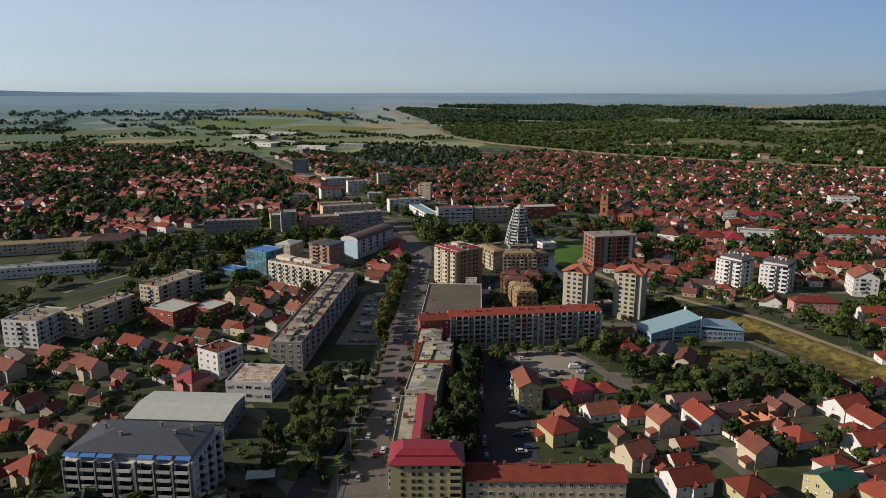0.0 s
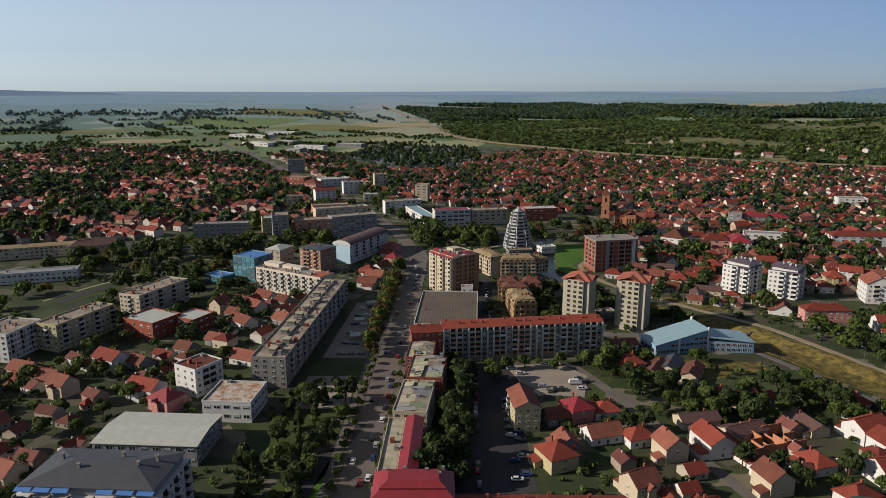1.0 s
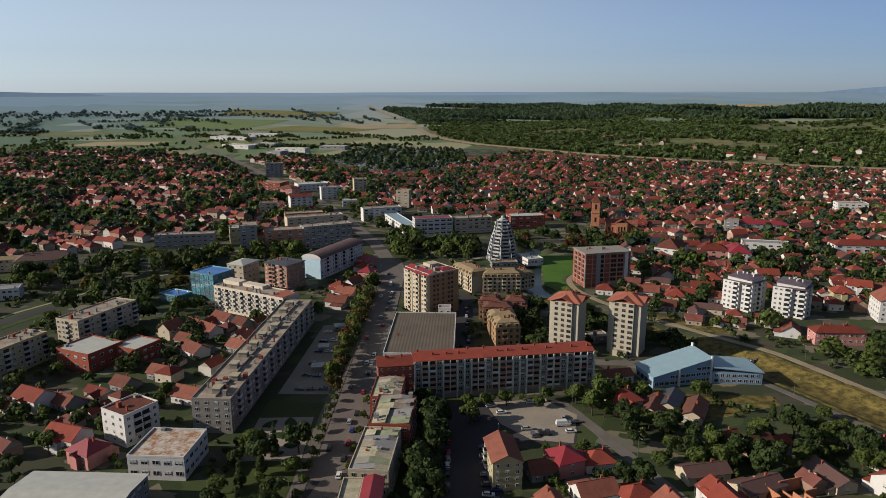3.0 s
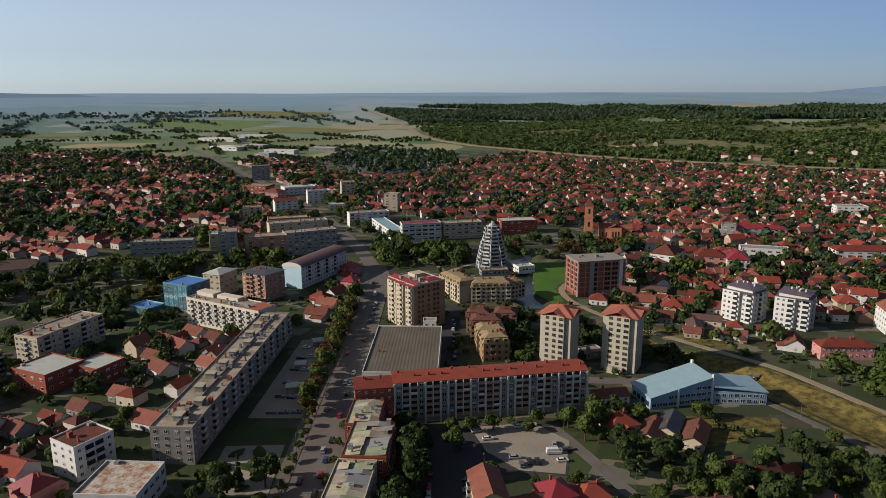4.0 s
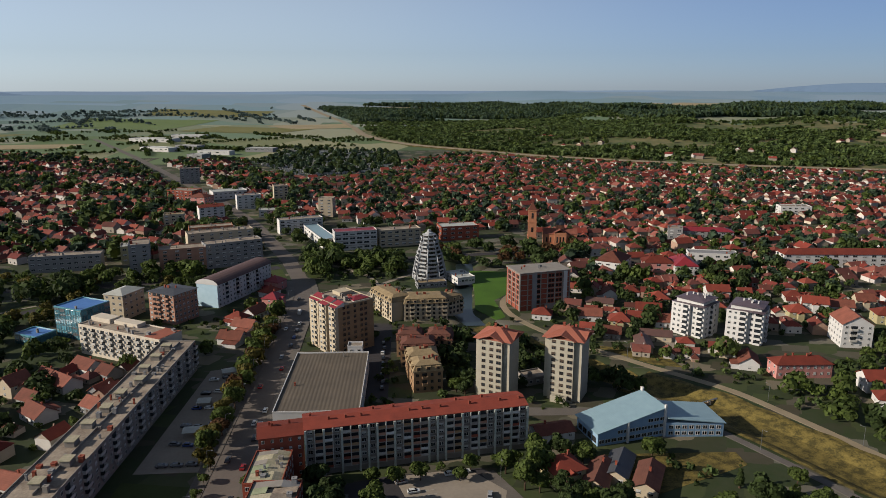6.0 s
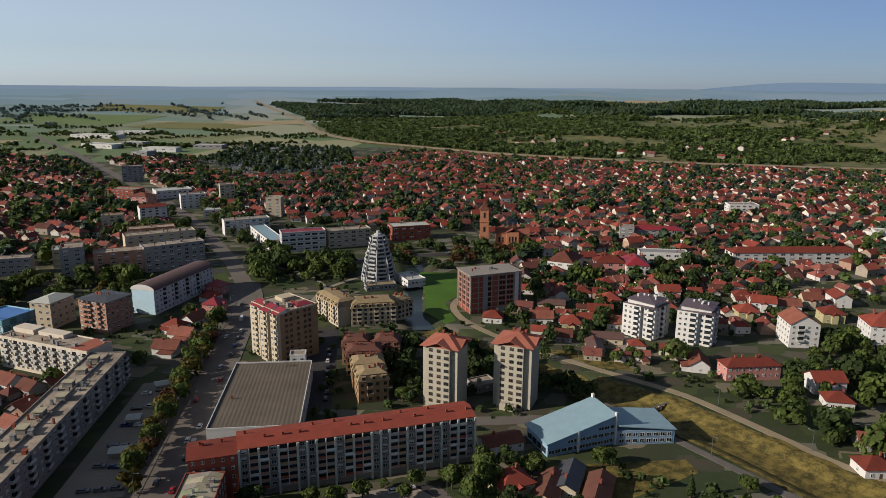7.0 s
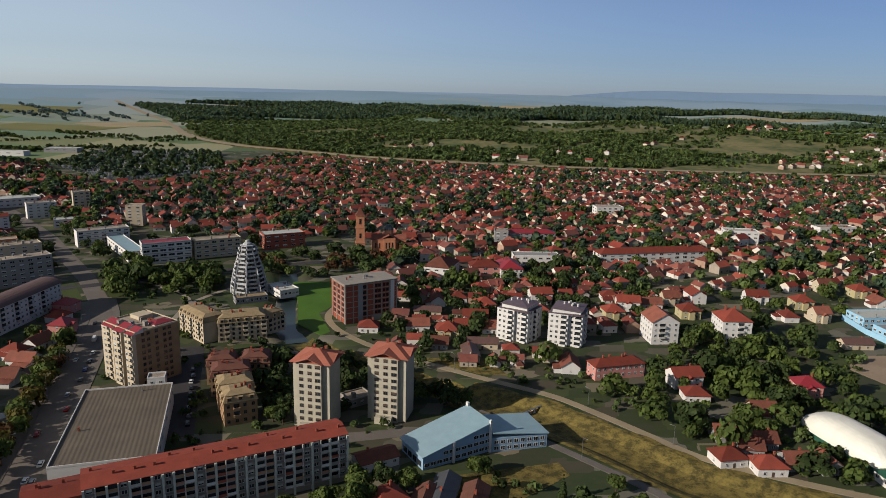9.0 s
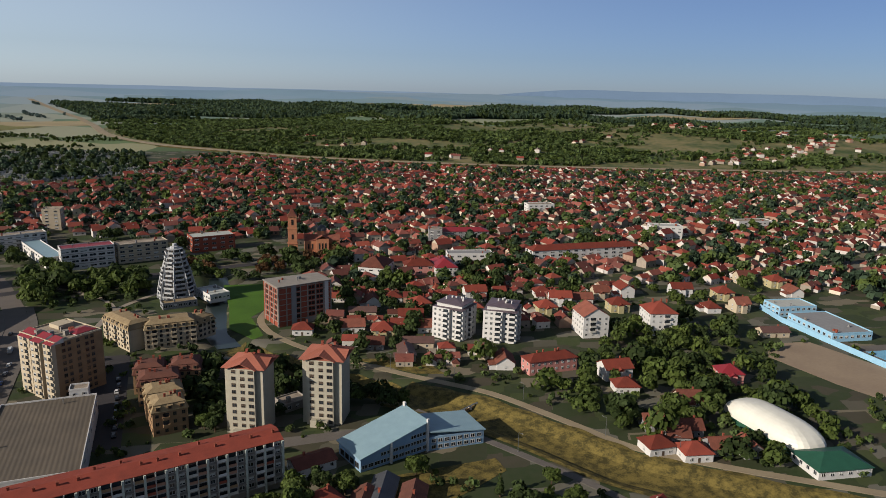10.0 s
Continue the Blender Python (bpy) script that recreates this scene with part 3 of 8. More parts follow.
def window_mesh(w, h, frame="frame", glass="glass", style=0):
    """A casement in one piece: frame proud of the wall, mullion, recessed panes, the blind up or partly down."""
    key = ("win", round(w, 2), round(h, 2), frame, glass, style)
    if key not in _cache:
        f = 0.09
        xs = [-w / 2, -w / 2 + f, -0.05, 0.05, w / 2 - f, w / 2] if w > 0.9 else [-w / 2, -w / 2 + f, w / 2 - f, w / 2]
        zs = [0, f, h * (0.62, 0.62, 0.35)[style], h - f, h]
        s, idx = Shape(), {}

        def p(x, y, z):
            k = (round(x, 3), round(y, 3), round(z, 3))
            if k not in idx:
                idx[k] = len(s.v)
                s.v.append((x, y, z))
            return idx[k]

        def y_of(i, j):
            if not (0 <= i < len(xs) - 1 and 0 <= j < 4):
                return 0.0, 0
            if i % 2 == 0 or j in (0, 3):
                return -0.11, 0
            return (-0.06, 0) if style and j == 2 else (-0.03, 1)

        for i in range(-1, len(xs)):
            for j in range(-1, 5):
                y, sl = y_of(i, j)
                if 0 <= i < len(xs) - 1 and 0 <= j < 4:
                    s.f.append((p(xs[i], y, zs[j]), p(xs[i + 1], y, zs[j]), p(xs[i + 1], y, zs[j + 1]), p(xs[i], y, zs[j + 1])))
                    s.s.append(sl)
                for di, dj in ((1, 0), (0, 1)):
                    y2 = y_of(i + di, j + dj)[0]
                    if abs(y2 - y) < 1e-6:
                        continue
                    if di and 0 <= j < 4 and i + 1 < len(xs):
                        x = xs[i + 1]
                        s.f.append((p(x, y, zs[j]), p(x, y2, zs[j]), p(x, y2, zs[j + 1]), p(x, y, zs[j + 1])))
                        s.s.append(0)
                    if dj and 0 <= i < len(xs) - 1 and j + 1 < 5:
                        z = zs[j + 1]
                        s.f.append((p(xs[i], y, z), p(xs[i + 1], y, z), p(xs[i + 1], y2, z), p(xs[i], y2, z)))
                        s.s.append(0)
        _cache[key] = s.mesh("window", M[frame], M[glass])
    return _cache[key]


def balcony_mesh(w, d, solid="rail"):
    """Slab, solid railing on three sides and the glazed door behind, in one piece."""
    key = ("bal", round(w, 2), round(d, 2), solid)
    if key not in _cache:
        s, t, a = Shape(), 0.12, w / 2
        s.v = [(-a, 0, -0.16), (-a, -d, -0.16), (a, -d, -0.16), (a, 0, -0.16), (-a, 0, 1), (-a, -d, 1), (a, -d, 1), (a, 0, 1),
               (-a + t, 0, 1), (-a + t, -d + t, 1), (a - t, -d + t, 1), (a - t, 0, 1), (-a + t, 0, 0), (-a + t, -d + t, 0), (a - t, -d + t, 0), (a - t, 0, 0),
               (a - t, -0.03, 2.25), (-a + t, -0.03, 2.25)]
        s.f = [(0, 1, 5, 4), (1, 2, 6, 5), (2, 3, 7, 6), (4, 5, 9, 8), (5, 6, 10, 9), (6, 7, 11, 10), (9, 13, 12, 8), (10, 14, 13, 9), (11, 15, 14, 10), (12, 13, 14, 15), (3, 2, 1, 0), (12, 15, 16, 17)]
        s.s = [1] * 9 + [0, 0, 2]
        _cache[key] = s.mesh("balcony", M["concrete"], M[solid], M["glass"])
    return _cache[key]


def chimney_mesh(w=0.7, h=1.6, m="grey"):
    key = ("chim", w, h, m)
    if key not in _cache:
        s = Shape()
        rings = [(-0.6, w / 2), (h, w / 2), (h, w / 2 + 0.1), (h + 0.14, w / 2 + 0.1), (h + 0.14, w / 4), (h + 0.05, w / 4)]
        for z, r in rings:
            s.v += [(-r, -r, z), (r, -r, z), (r, r, z), (-r, r, z)]
        for k in range(len(rings) - 1):
            for i in range(4):
                s.f.append((4 * k + i, 4 * k + (i + 1) % 4, 4 * k + 4 + (i + 1) % 4, 4 * k + 4 + i))
        s.f.append(tuple(4 * len(rings) - 4 + i for i in range(4)))
        s.s = [0] * len(s.f)
        _cache[key] = s.mesh("chimney", M[m])
    return _cache[key]


def roof_shape(kind, w, d, h, over=0.5, pitch=0.5, th=0.18):
    """Roof over a w x d plan at height h. Returns the shape and the ridge height."""
    s = Shape()
    a, b = w / 2 + over, d / 2 + over
    if kind == "hip":
        along = a >= b
        rise = min(a, b) * pitch
        r = abs(a - b)
        p0, p1 = ((-r, 0, h + rise), (r, 0, h + rise)) if along else ((0, -r, h + rise), (0, r, h + rise))
        c = [(-a, -b, h), (a, -b, h), (a, b, h), (-a, b, h)]
        if along:
            s.poly([c[0], c[1], p1, p0]).poly([c[1], c[2], p1]).poly([c[2], c[3], p0, p1]).poly([c[3], c[0], p0])
        else:
            s.poly([c[0], c[1], p0]).poly([c[1], c[2], p1, p0]).poly([c[2], c[3], p1]).poly([c[3], c[0], p0, p1])
        e = [(x, y, z - th) for x, y, z in c]
        for i in range(4):
            s.poly([e[i], e[(i + 1) % 4], c[(i + 1) % 4], c[i]])
        s.poly(e[::-1])
        return s, h + rise
    if kind in ("gable", "gabley"):
        if kind == "gabley":
            a, b = b, a
        rise = b * pitch
        up = []
        for z in (0.0, -th):
            up.append([(-a, -b, h + z), (a, -b, h + z), (a, 0, h + rise + z), (-a, 0, h + rise + z), (a, b, h + z), (-a, b, h + z)])
        t, u = up
        s.poly([t[0], t[1], t[2], t[3]]).poly([t[3], t[2], t[4], t[5]])
        s.poly([u[3], u[2], u[1], u[0]]).poly([u[5], u[4], u[2], u[3]])
        s.poly([u[0], u[1], t[1], t[0]]).poly([u[4], u[5], t[5], t[4]])
        for i, j in ((1, 2), (2, 4), (3, 0), (5, 3)):
            s.poly([u[i], u[j], t[j], t[i]])
        if kind == "gabley":
            s.v = [(-y, x, z) for x, y, z in s.v]
        return s, h + rise
    if kind == "mono":          # rises towards +x
        rise = w * pitch
        s.poly([(-a, -b, h), (a, -b, h + rise), (a, b, h + rise), (-a, b, h)])
        s.poly([(-a, b, h - th), (a, b, h + rise - th), (a, -b, h + rise - th), (-a, -b, h - th)])
        s.poly([(-a, -b, h - th), (a, -b, h + rise - th), (a, -b, h + rise), (-a, -b, h)])
        s.poly([(a, -b, h + rise - th), (a, b, h + rise - th), (a, b, h + rise), (a, -b, h + rise)])
        s.poly([(-a, b, h - th), (-a, -b, h - th), (-a, -b, h), (-a, b, h)])
        s.poly([(a, b, h + rise - th), (-a, b, h - th), (-a, b, h), (a, b, h + rise)])
        return s, h + rise
    if kind == "mansard":       # steep skirt, shallow cap
        i, h1 = min(w, d) * 0.16, h + min(w, d) * 0.22
        c = [(-a, -b), (a, -b), (a, b), (-a, b)]
        k = [(-a + i, -b + i), (a - i, -b + i), (a - i, b - i), (-a + i, b - i)]
        for q in range(4):
            q2 = (q + 1) % 4
            s.poly([(*c[q], h), (*c[q2], h), (*k[q2], h1), (*k[q], h1)])
            s.poly([(*c[q], h - th), (*c[q2], h - th), (*c[q2], h), (*c[q], h)])
        a2, b2 = a - i, b - i
        top, rz = roof_shape("hip", 2 * a2 - 0.02, 2 * b2 - 0.02, h1 + 0.05, 0.0, 0.2, 0.05)
        off = len(s.v)
        s.v += top.v
        s.f += [tuple(off + q for q in f) for f in top.f]
        s.s += top.s
        return s, rz
    if kind == "arch":
        n = 10
        pts = [(-a * math.cos(math.pi * q / n), h + a * 0.42 * math.sin(math.pi * q / n)) for q in range(n + 1)]
        for (x0, z0), (x1, z1) in zip(pts, pts[1:]):
            s.poly([(x0, -b, z0), (x1, -b, z1), (x1, b, z1), (x0, b, z0)])
        s.poly([(x, -b + 0.02, z) for x, z in pts], 1).poly([(x, b - 0.02, z) for x, z in pts[::-1]], 1)
        return s, h + a * 0.42
    # flat: a tray with a parapet
    p, t = 0.7, 0.3
    for r, z in ((0, h - 0.02), (0, h + p), (t, h + p), (t, h + 0.12)):
        s.v += [(-a + r, -b + r, z), (a - r, -b + r, z), (a - r, b - r, z), (-a + r, b - r, z)]
    for k in range(3):
        for i in range(4):
            s.f.append((4 * k + i, 4 * k + (i + 1) % 4, 4 * k + 4 + (i + 1) % 4, 4 * k + 4 + i))
            s.s.append(1)
    s.f.append((12, 13, 14, 15))
    s.s.append(0)
    return s, h + 0.12


def clutter(parent, w, d, z, n, rnd, ridge=False):
    """Chimneys, vents and hatches on a roof."""
    for _ in range(n):
        x, y = rnd.uniform(-w / 2 + 1.2, w / 2 - 1.2), rnd.uniform(-d / 2 + 1.2, d / 2 - 1.2)
        if ridge:
            y *= 0.3
        k = rnd.choice(("grey", "concrete", "redbrick"))
        part("chimney", chimney_mesh(rnd.choice((0.6, 0.9, 1.5)), rnd.choice((0.9, 1.4, 2.0)), k), parent, pose(x, y, z))


def facade(e, rnd, length, floors, fh, z0, place, win, cols, frame="frame", glass="glass", bal=(), bald=1.1, skip=0.0, solid="rail"):
    """Windows and balconies over one face. place(u, z) gives the pose for a window at u along the face."""
    ww, wh = win
    for fl in range(floors):
        for c in range(cols):
            u = -length / 2 + length * (c + 0.5) / cols
            z = z0 + fl * fh + (fh - wh) * 0.55
            if c in bal:
                if fl or z0 > 1:
                    part("balcony", balcony_mesh(min(length / cols * 0.92, 3.4), bald, rnd.choice(solid) if isinstance(solid, tuple) else solid), e, place(u, z0 + fl * fh + 0.05))
                    continue
            if rnd.random() < skip:
                continue
            part("window", window_mesh(ww, wh, frame, glass, rnd.choice((0, 0, 0, 1, 2))), e, place(u, z))


def block(name, label, x, y, rot, w, d, h, floors, wall="grey", roof="flat", roofm="flatroof", win=(1.4, 1.4), cf=8, cs=4, faces="FLR",
          bal=(), bals=(), over=None, pitch=0.35, chim=4, z0=0.6, category="building", frame="frame", glass="glass", skip=0.0, group="", bald=1.1, solid="rail", bands=False, top=True):
    claim(x, y, rot, w, d)
    rnd = random.Random(int(x * 7 + y * 13))
    if y > 600:         # far off, windows run together in pairs
        cf, cs, win = max(2, round(cf * 0.55)), max(1, round(cs * 0.55)), (win[0] * 1.7, win[1])
    e = thing(name, x, y, rot, label, category, group)
    s = Shape().box(-w / 2, w / 2, -d / 2, d / 2, -0.5, h)
    if roof == "gable":
        for q in (-1, 1):
            s.poly([(q * w / 2, -d / 2, h), (q * w / 2, d / 2, h), (q * w / 2, 0, h + d / 2 * pitch)])
    if roof == "gabley":
        for q in (-1, 1):
            s.poly([(-w / 2, q * d / 2, h), (w / 2, q * d / 2, h), (0, q * d / 2, h + w / 2 * pitch)])
    if roof == "mono":
        r = w * pitch
        s.poly([(w / 2, -d / 2, h), (w / 2, d / 2, h), (w / 2, d / 2, h + r), (w / 2, -d / 2, h + r)])
        for q in (-1, 1):
            s.poly([(-w / 2, q * d / 2, h), (w / 2, q * d / 2, h), (w / 2, q * d / 2, h + r)])
    part("wall", s.mesh("wall", M[wall]), e)
    over = over if over is not None else (0.05 if roof == "flat" else 0.5)
    rs, rz = roof_shape(roof, w, d, h + 0.02, over, pitch)
    rf = part("roof", rs.mesh("roof", M[roofm], M[wall]), e)
    fh = (h - z0) / floors
    pf = {"F": (w, cf, bal, lambda u, z: pose(u, -d / 2, z)), "R": (d, cs, bals, lambda u, z: pose(w / 2, u, z, 0, 0, 90)),
          "L": (d, cs, bals, lambda u, z: pose(-w / 2, -u, z, 0, 0, -90))}
    for k in faces:
        ln, n, bl, pl = pf[k]
        facade(e, rnd, ln, floors, fh, z0, pl, win, n, frame, glass, bl, bald, skip, solid)
        if bands:
            bs = Shape().box(-ln / 2, ln / 2, -0.06, 0.05, -0.3, 0.05).mesh("string_course", M["concrete"])
            for fl in range(1, floors + 1):
                part("string_course", bs, e, pl(0, z0 + fl * fh))
    if roof == "flat" and top:
        clutter(rf, w, d, h + 0.12, chim, rnd)
    elif top and roof in ("hip", "gable"):
        for q in range(chim):
            u = rnd.uniform(-0.35, 0.35) * w
            part("chimney", chimney_mesh(0.7, 1.5, "redbrick"), rf, pose(u, rnd.uniform(-0.12, 0.12) * d, rz - 0.5))
    return e


def rc(fx, fy, rot, w, d):
    """Centre of a plan whose front edge starts at (fx, fy)."""
    r = radians(rot)
    return fx + w / 2 * math.cos(r) - d / 2 * math.sin(r), fy + w / 2 * math.sin(r) + d / 2 * math.cos(r)


# the long slab with the red roof
long_block = block("apartment_building", "long six-storey slab block with red roof and loggias", 33.0, 352.4, 9.8, 80, 12, 17.6, 6, "concrete", "gable", "tile", (1.7, 1.5), 26, 3,
                   faces="FLR", bal=(1, 2, 4, 5, 8, 9, 11, 12, 13, 16, 17, 19, 20, 23, 24), pitch=0.22, chim=0, z0=2.6, solid=("brownpink", "brownpink", "brownbrick", "rail", "redbrick", "white", "concrete"), bald=0.9)
pil = Shape().box(-0.35, 0.35, -1.1, 0, 0, 17.4)
pil = pil.mesh("pilaster", M["greygreen"])
fin = Shape().box(-0.14, 0.14, -1.02, 0, 2.4, 17.5).mesh("fin", M["rail"])
for k in range(27):
    wide = k % 2 == 0 or k in (7, 15)
    part("pilaster" if wide else "fin", pil if wide else fin, long_block, pose(-40 + 80 * k / 26, -6, 0))
beam = Shape().box(-40, 40, -1.0, -0.02, -0.14, 0.14).mesh("floor_beam", M["concrete"])
for k in range(6):
    part("floor_beam", beam, long_block, pose(0, -6, 2.6 + k * 2.5))
rnd = random.Random(5)
for k in range(14):
    part("chimney", chimney_mesh(0.7, 1.2, "redbrick"), long_block, pose(-38 + k * 5.8 + rnd.uniform(-1, 1), rnd.choice((-1, 1)) * 2, 18.4))
block("corner_block", "red brick corner block with red tile roof joining the slab", *rc(-20.6, 336.6, 9.8, 15.0, 11.6), 9.8, 15.0, 11.6, 16.4, 5, "redbrick", "gable", "tile", (1.0, 1.2), 5, 3, faces="FL", pitch=0.22, chim=3)

block("market_hall", "low supermarket hall with brown ribbed roof", -4.6, 402, -1.4, 33.5, 62, 8.5, 1, "white", "flat", "hallroof", (3.0, 1.6), 6, 8, faces="LR", chim=2, z0=3)
block("plant_room", "small white plant room at the back of the hall", 6.5, 436.5, -1.4, 7, 6, 11.0, 3, "white", "flat", "flatroof", (1.2, 1.2), 2, 1, faces="F", chim=0)
block("apartment_building", "white four-storey apartment block with red roof", *rc(254.6, 444, -12, 15, 17), -12, 15, 17, 12.5, 4, "white", "gabley", "oldtile", (1.2, 1.4), 4, 5, faces="FL", bal=(1,), pitch=0.6)
block("apartment_building", "white four-storey apartment block with red hipped roof", *rc(293.4, 435.7, -18, 16, 17), -18, 16, 17, 13, 4, "white", "hip", "tile", (1.2, 1.4), 4, 5, faces="FL", bal=(2,), pitch=0.6)
claim(210, 402, 0, 36, 10)
block("row_house", "pink two-storey house with red hipped roof", 213.4, 412, -2, 26, 9, 6.8, 2, "pink", "hip", "tile", (1.2, 1.4), 8, 2, pitch=0.55)

# along the boulevard
def patched_terrace(label, x, y, rot, w, d, h, wall, seed):
    """A terrace under a low roof mended with sheets and felt of several ages."""
    e = block("row_house", label, x, y, rot, w, d, h, 4, wall, "flat", "patched", (1.3, 1.4), 4, round(d / 3.1), faces="FLR", chim=7)
    rnd = random.Random(seed)
    v = -d / 2 + 0.4
    while v < d / 2 - 2.0:
        dv = min(rnd.uniform(2.5, 6.0), d / 2 - 0.4 - v)
        cut = rnd.uniform(-0.15, 0.25) * w
        for u0, u1, lo in ((-w / 2 + 0.35, cut, 0.25), (cut, w / 2 - 0.35, 0.25)):
            z0_, z1_ = (h + lo, h + 1.15) if u0 < -1 else (h + 1.15, h + lo)
            s_ = Shape()
            q = [(u0, v + 0.05, z0_), (u1, v + 0.05, z1_), (u1, v + dv - 0.05, z1_), (u0, v + dv - 0.05, z0_)]
            s_.v = [(a_, b_, c_ - 0.25) for a_, b_, c_ in q] + q
            s_.f = [(i, (i + 1) % 4, 4 + (i + 1) % 4, 4 + i) for i in range(4)] + [(4, 5, 6, 7)]
            s_.s = [0] * 5
            part("roof_sheet", s_.mesh("roof_sheet", M[rnd.choice(("patched", "flatroof", "patched", "concrete", "mossfelt", "grey"))]), e)
        v += dv
    return e


M["mossfelt"] = mat("mossy_green_roof_felt", (0.30, 0.33, 0.21), (0.19, 0.20, 0.13), scale=0.3, fine=1.5, stain=0.25)
patched_terrace("four-storey terrace with patched sheet and felt roof", -15.2, 276, -4, 13, 29, 12.0, "cream", 21)
patched_terrace("four-storey red brick terrace with patched pale roof", -11.5, 303, -3, 15, 24.5, 13.0, "redbrick", 22)
patched_terrace("short terrace with patched pale roof beside the slab", -15.5, 325.6, -2, 12, 20.0, 12.0, "redbrick", 23)
block("row_house", "long low building with red tiled roof and chimneys", 27.7, 211, 0.8, 52, 11, 6.8, 2, "cream", "gable", "tile", (1.3, 1.4), 16, 3, pitch=0.45, chim=7)
block("apartment_house", "narrow four-storey house with red roof", 27.9, 278.7, 6.9, 10, 17, 10.5, 4, "yellow", "gabley", "oldtile", (1.1, 1.3), 3, 5, pitch=0.5, faces="FLR", bals=(1,))

# west of the boulevard
slab = block("apartment_building", "long five-storey flat-roofed slab with cluttered roof", -79.5, 374, -2.6, 15.5, 130, 14, 5, "concrete", "flat", "flatroof", (1.4, 1.4), 4, 36, faces="FR", bals=tuple(range(2, 36, 3)), chim=46)
rnd = random.Random(17)
hut = Shape().box(-1.9, 1.9, -1.6, 1.6, -0.1, 2.1).mesh("stair_hut", M["concrete"])
hutroof = Shape().box(-2.2, 2.2, -1.9, 1.9, 2.1, 2.35).mesh("hut_roof", M["patched"])
for k in range(10):
    h_ = part("stair_hut", hut, slab, pose(rnd.uniform(-3, 3), -58 + k * 12.6, 14.1, 0, 0, rnd.choice((0, 90))))
    part("hut_roof", hutroof, h_)
mid_wall = Shape().box(-0.15, 0.15, -63, 63, 0, 0.9).mesh("roof_wall", M["concrete"])
part("roof_wall", mid_wall, slab, pose(1.2, 0, 14.1))
cream_block = block("apartment_building", "cream terrace block with stepped balconies", -105.6, 457, -29, 55, 14, 15, 5, "palecream", "flat", "flatroof", (1.4, 1.4), 18, 4, faces="FL", bal=tuple(range(1, 18, 2)), chim=16)
part("roof_sheet", Shape().box(17.5, 27.2, -6.7, 6.7, 15.0, 15.9).mesh("roof_sheet", M["dustyroof"]), cream_block, label="dusty pink sheet over the corner")
part("roof_step", Shape().box(-27.2, -14, 0.5, 6.8, 15.0, 17.4).mesh("roof_step", M["palecream"]), cream_block)
part("roof_step", Shape().box(-12, 4, 1.5, 6.8, 15.0, 17.0).mesh("roof_step", M["palecream"]), cream_block)
block("office_building", "blue glass office building with flat blue roof", -144, 495, -27, 20, 18.5, 16.3, 5, "blueglass", "flat", "blue", (3.4, 2.6), 5, 5, faces="FR", glass="blueglass", frame="steel", chim=1)
block("office_building", "low blue-roofed annex of the glass office", -164, 483, -27, 16, 12, 5, 1, "blueglass", "flat", "blue", (3.0, 2.4), 4, 3, faces="F", glass="blueglass", frame="steel", chim=1)
block("office_building", "yellow rendered building with pale cupola roof", -133, 525, -20, 13, 18, 15, 4, "cream", "hip", "palesheet", (1.6, 1.5), 3, 4, faces="FR", pitch=0.3, chim=0)
block("apartment_building", "brown seven-storey block with dark top floor", -102.4, 516.8, -30.5, 20, 17.5, 17.5, 6, "brownpink", "hip", "darkroof", (1.4, 1.4), 6, 6, faces="FR", bal=(1, 2, 4), over=0.7, pitch=0.1, solid="brownpink")
arch_block = block("apartment_building", "long block with arched brown roof and blue-white gable", -77, 563.7, -23, 15.3, 58, 14.5, 5, "white", "arch", "brownroof", (1.4, 1.5), 1, 16, faces="R", bals=(2, 5, 8, 11), chim=0)
n_, w_ = 10, 7.5
gable = [(-w_ * math.cos(math.pi * q / n_), 14.6 + w_ * 0.42 * math.sin(math.pi * q / n_)) for q in range(n_ + 1)]
gs = Shape().poly([(-w_, -29.25, 0.2), (w_, -29.25, 0.2), *[(x, -29.25, z) for x, z in gable[::-1]]])
gs.poly([(-w_, -28.95, 0.2), *[(x, -28.95, z) for x, z in gable], (w_, -28.95, 0.2)])
for (x0, z0_), (x1, z1_) in zip([(-w_, 0.2)] + gable, gable + [(w_, 0.2)]):
    gs.poly([(x0, -29.25, z0_), (x0, -28.95, z0_), (x1, -28.95, z1_), (x1, -29.25, z1_)])
part("gable_panel", gs.mesh("gable_panel", mat("sky_blue_render", (0.46, 0.62, 0.72), (0.38, 0.54, 0.64))), arch_block, label="pale sky-blue gable wall")
block("office_building", "grey flat-roofed five-storey office slab", -97, 646, 27, 42, 14, 18, 6, "grey", "flat", "flatroof", (1.6, 1.4), 14, 5, faces="FR", chim=6, bands=True)
block("apartment_building", "cream apartment block with stepped flat roof", -112, 671, 24, 50, 13, 21, 7, "cream", "flat", "flatroof", (1.5, 1.4), 12, 3, faces="FR", chim=9)
block("office_building", "tall grey office block with glazed front", -158, 625, 17, 14, 18, 22, 7, "grey", "flat", "flatroof", (1.6, 1.4), 4, 4, faces="FR", chim=2)
block("office_building", "dusky pink office block with flat roof", -130, 633, 18, 33, 15, 16.5, 6, "brownpink", "flat", "flatroof", (1.6, 1.4), 8, 4, faces="F", chim=3)
block("office_building", "long low grey office building", -215, 637, 11, 48, 12, 11.5, 3, "grey", "flat", "flatroof", (1.6, 1.4), 18, 3, faces="F", chim=6)
block("office_building", "pale yellow office building", -176, 660, 20, 17, 15, 13, 3, "yellow", "flat", "palesheet", (1.6, 1.4), 5, 4, faces="FR", chim=2)
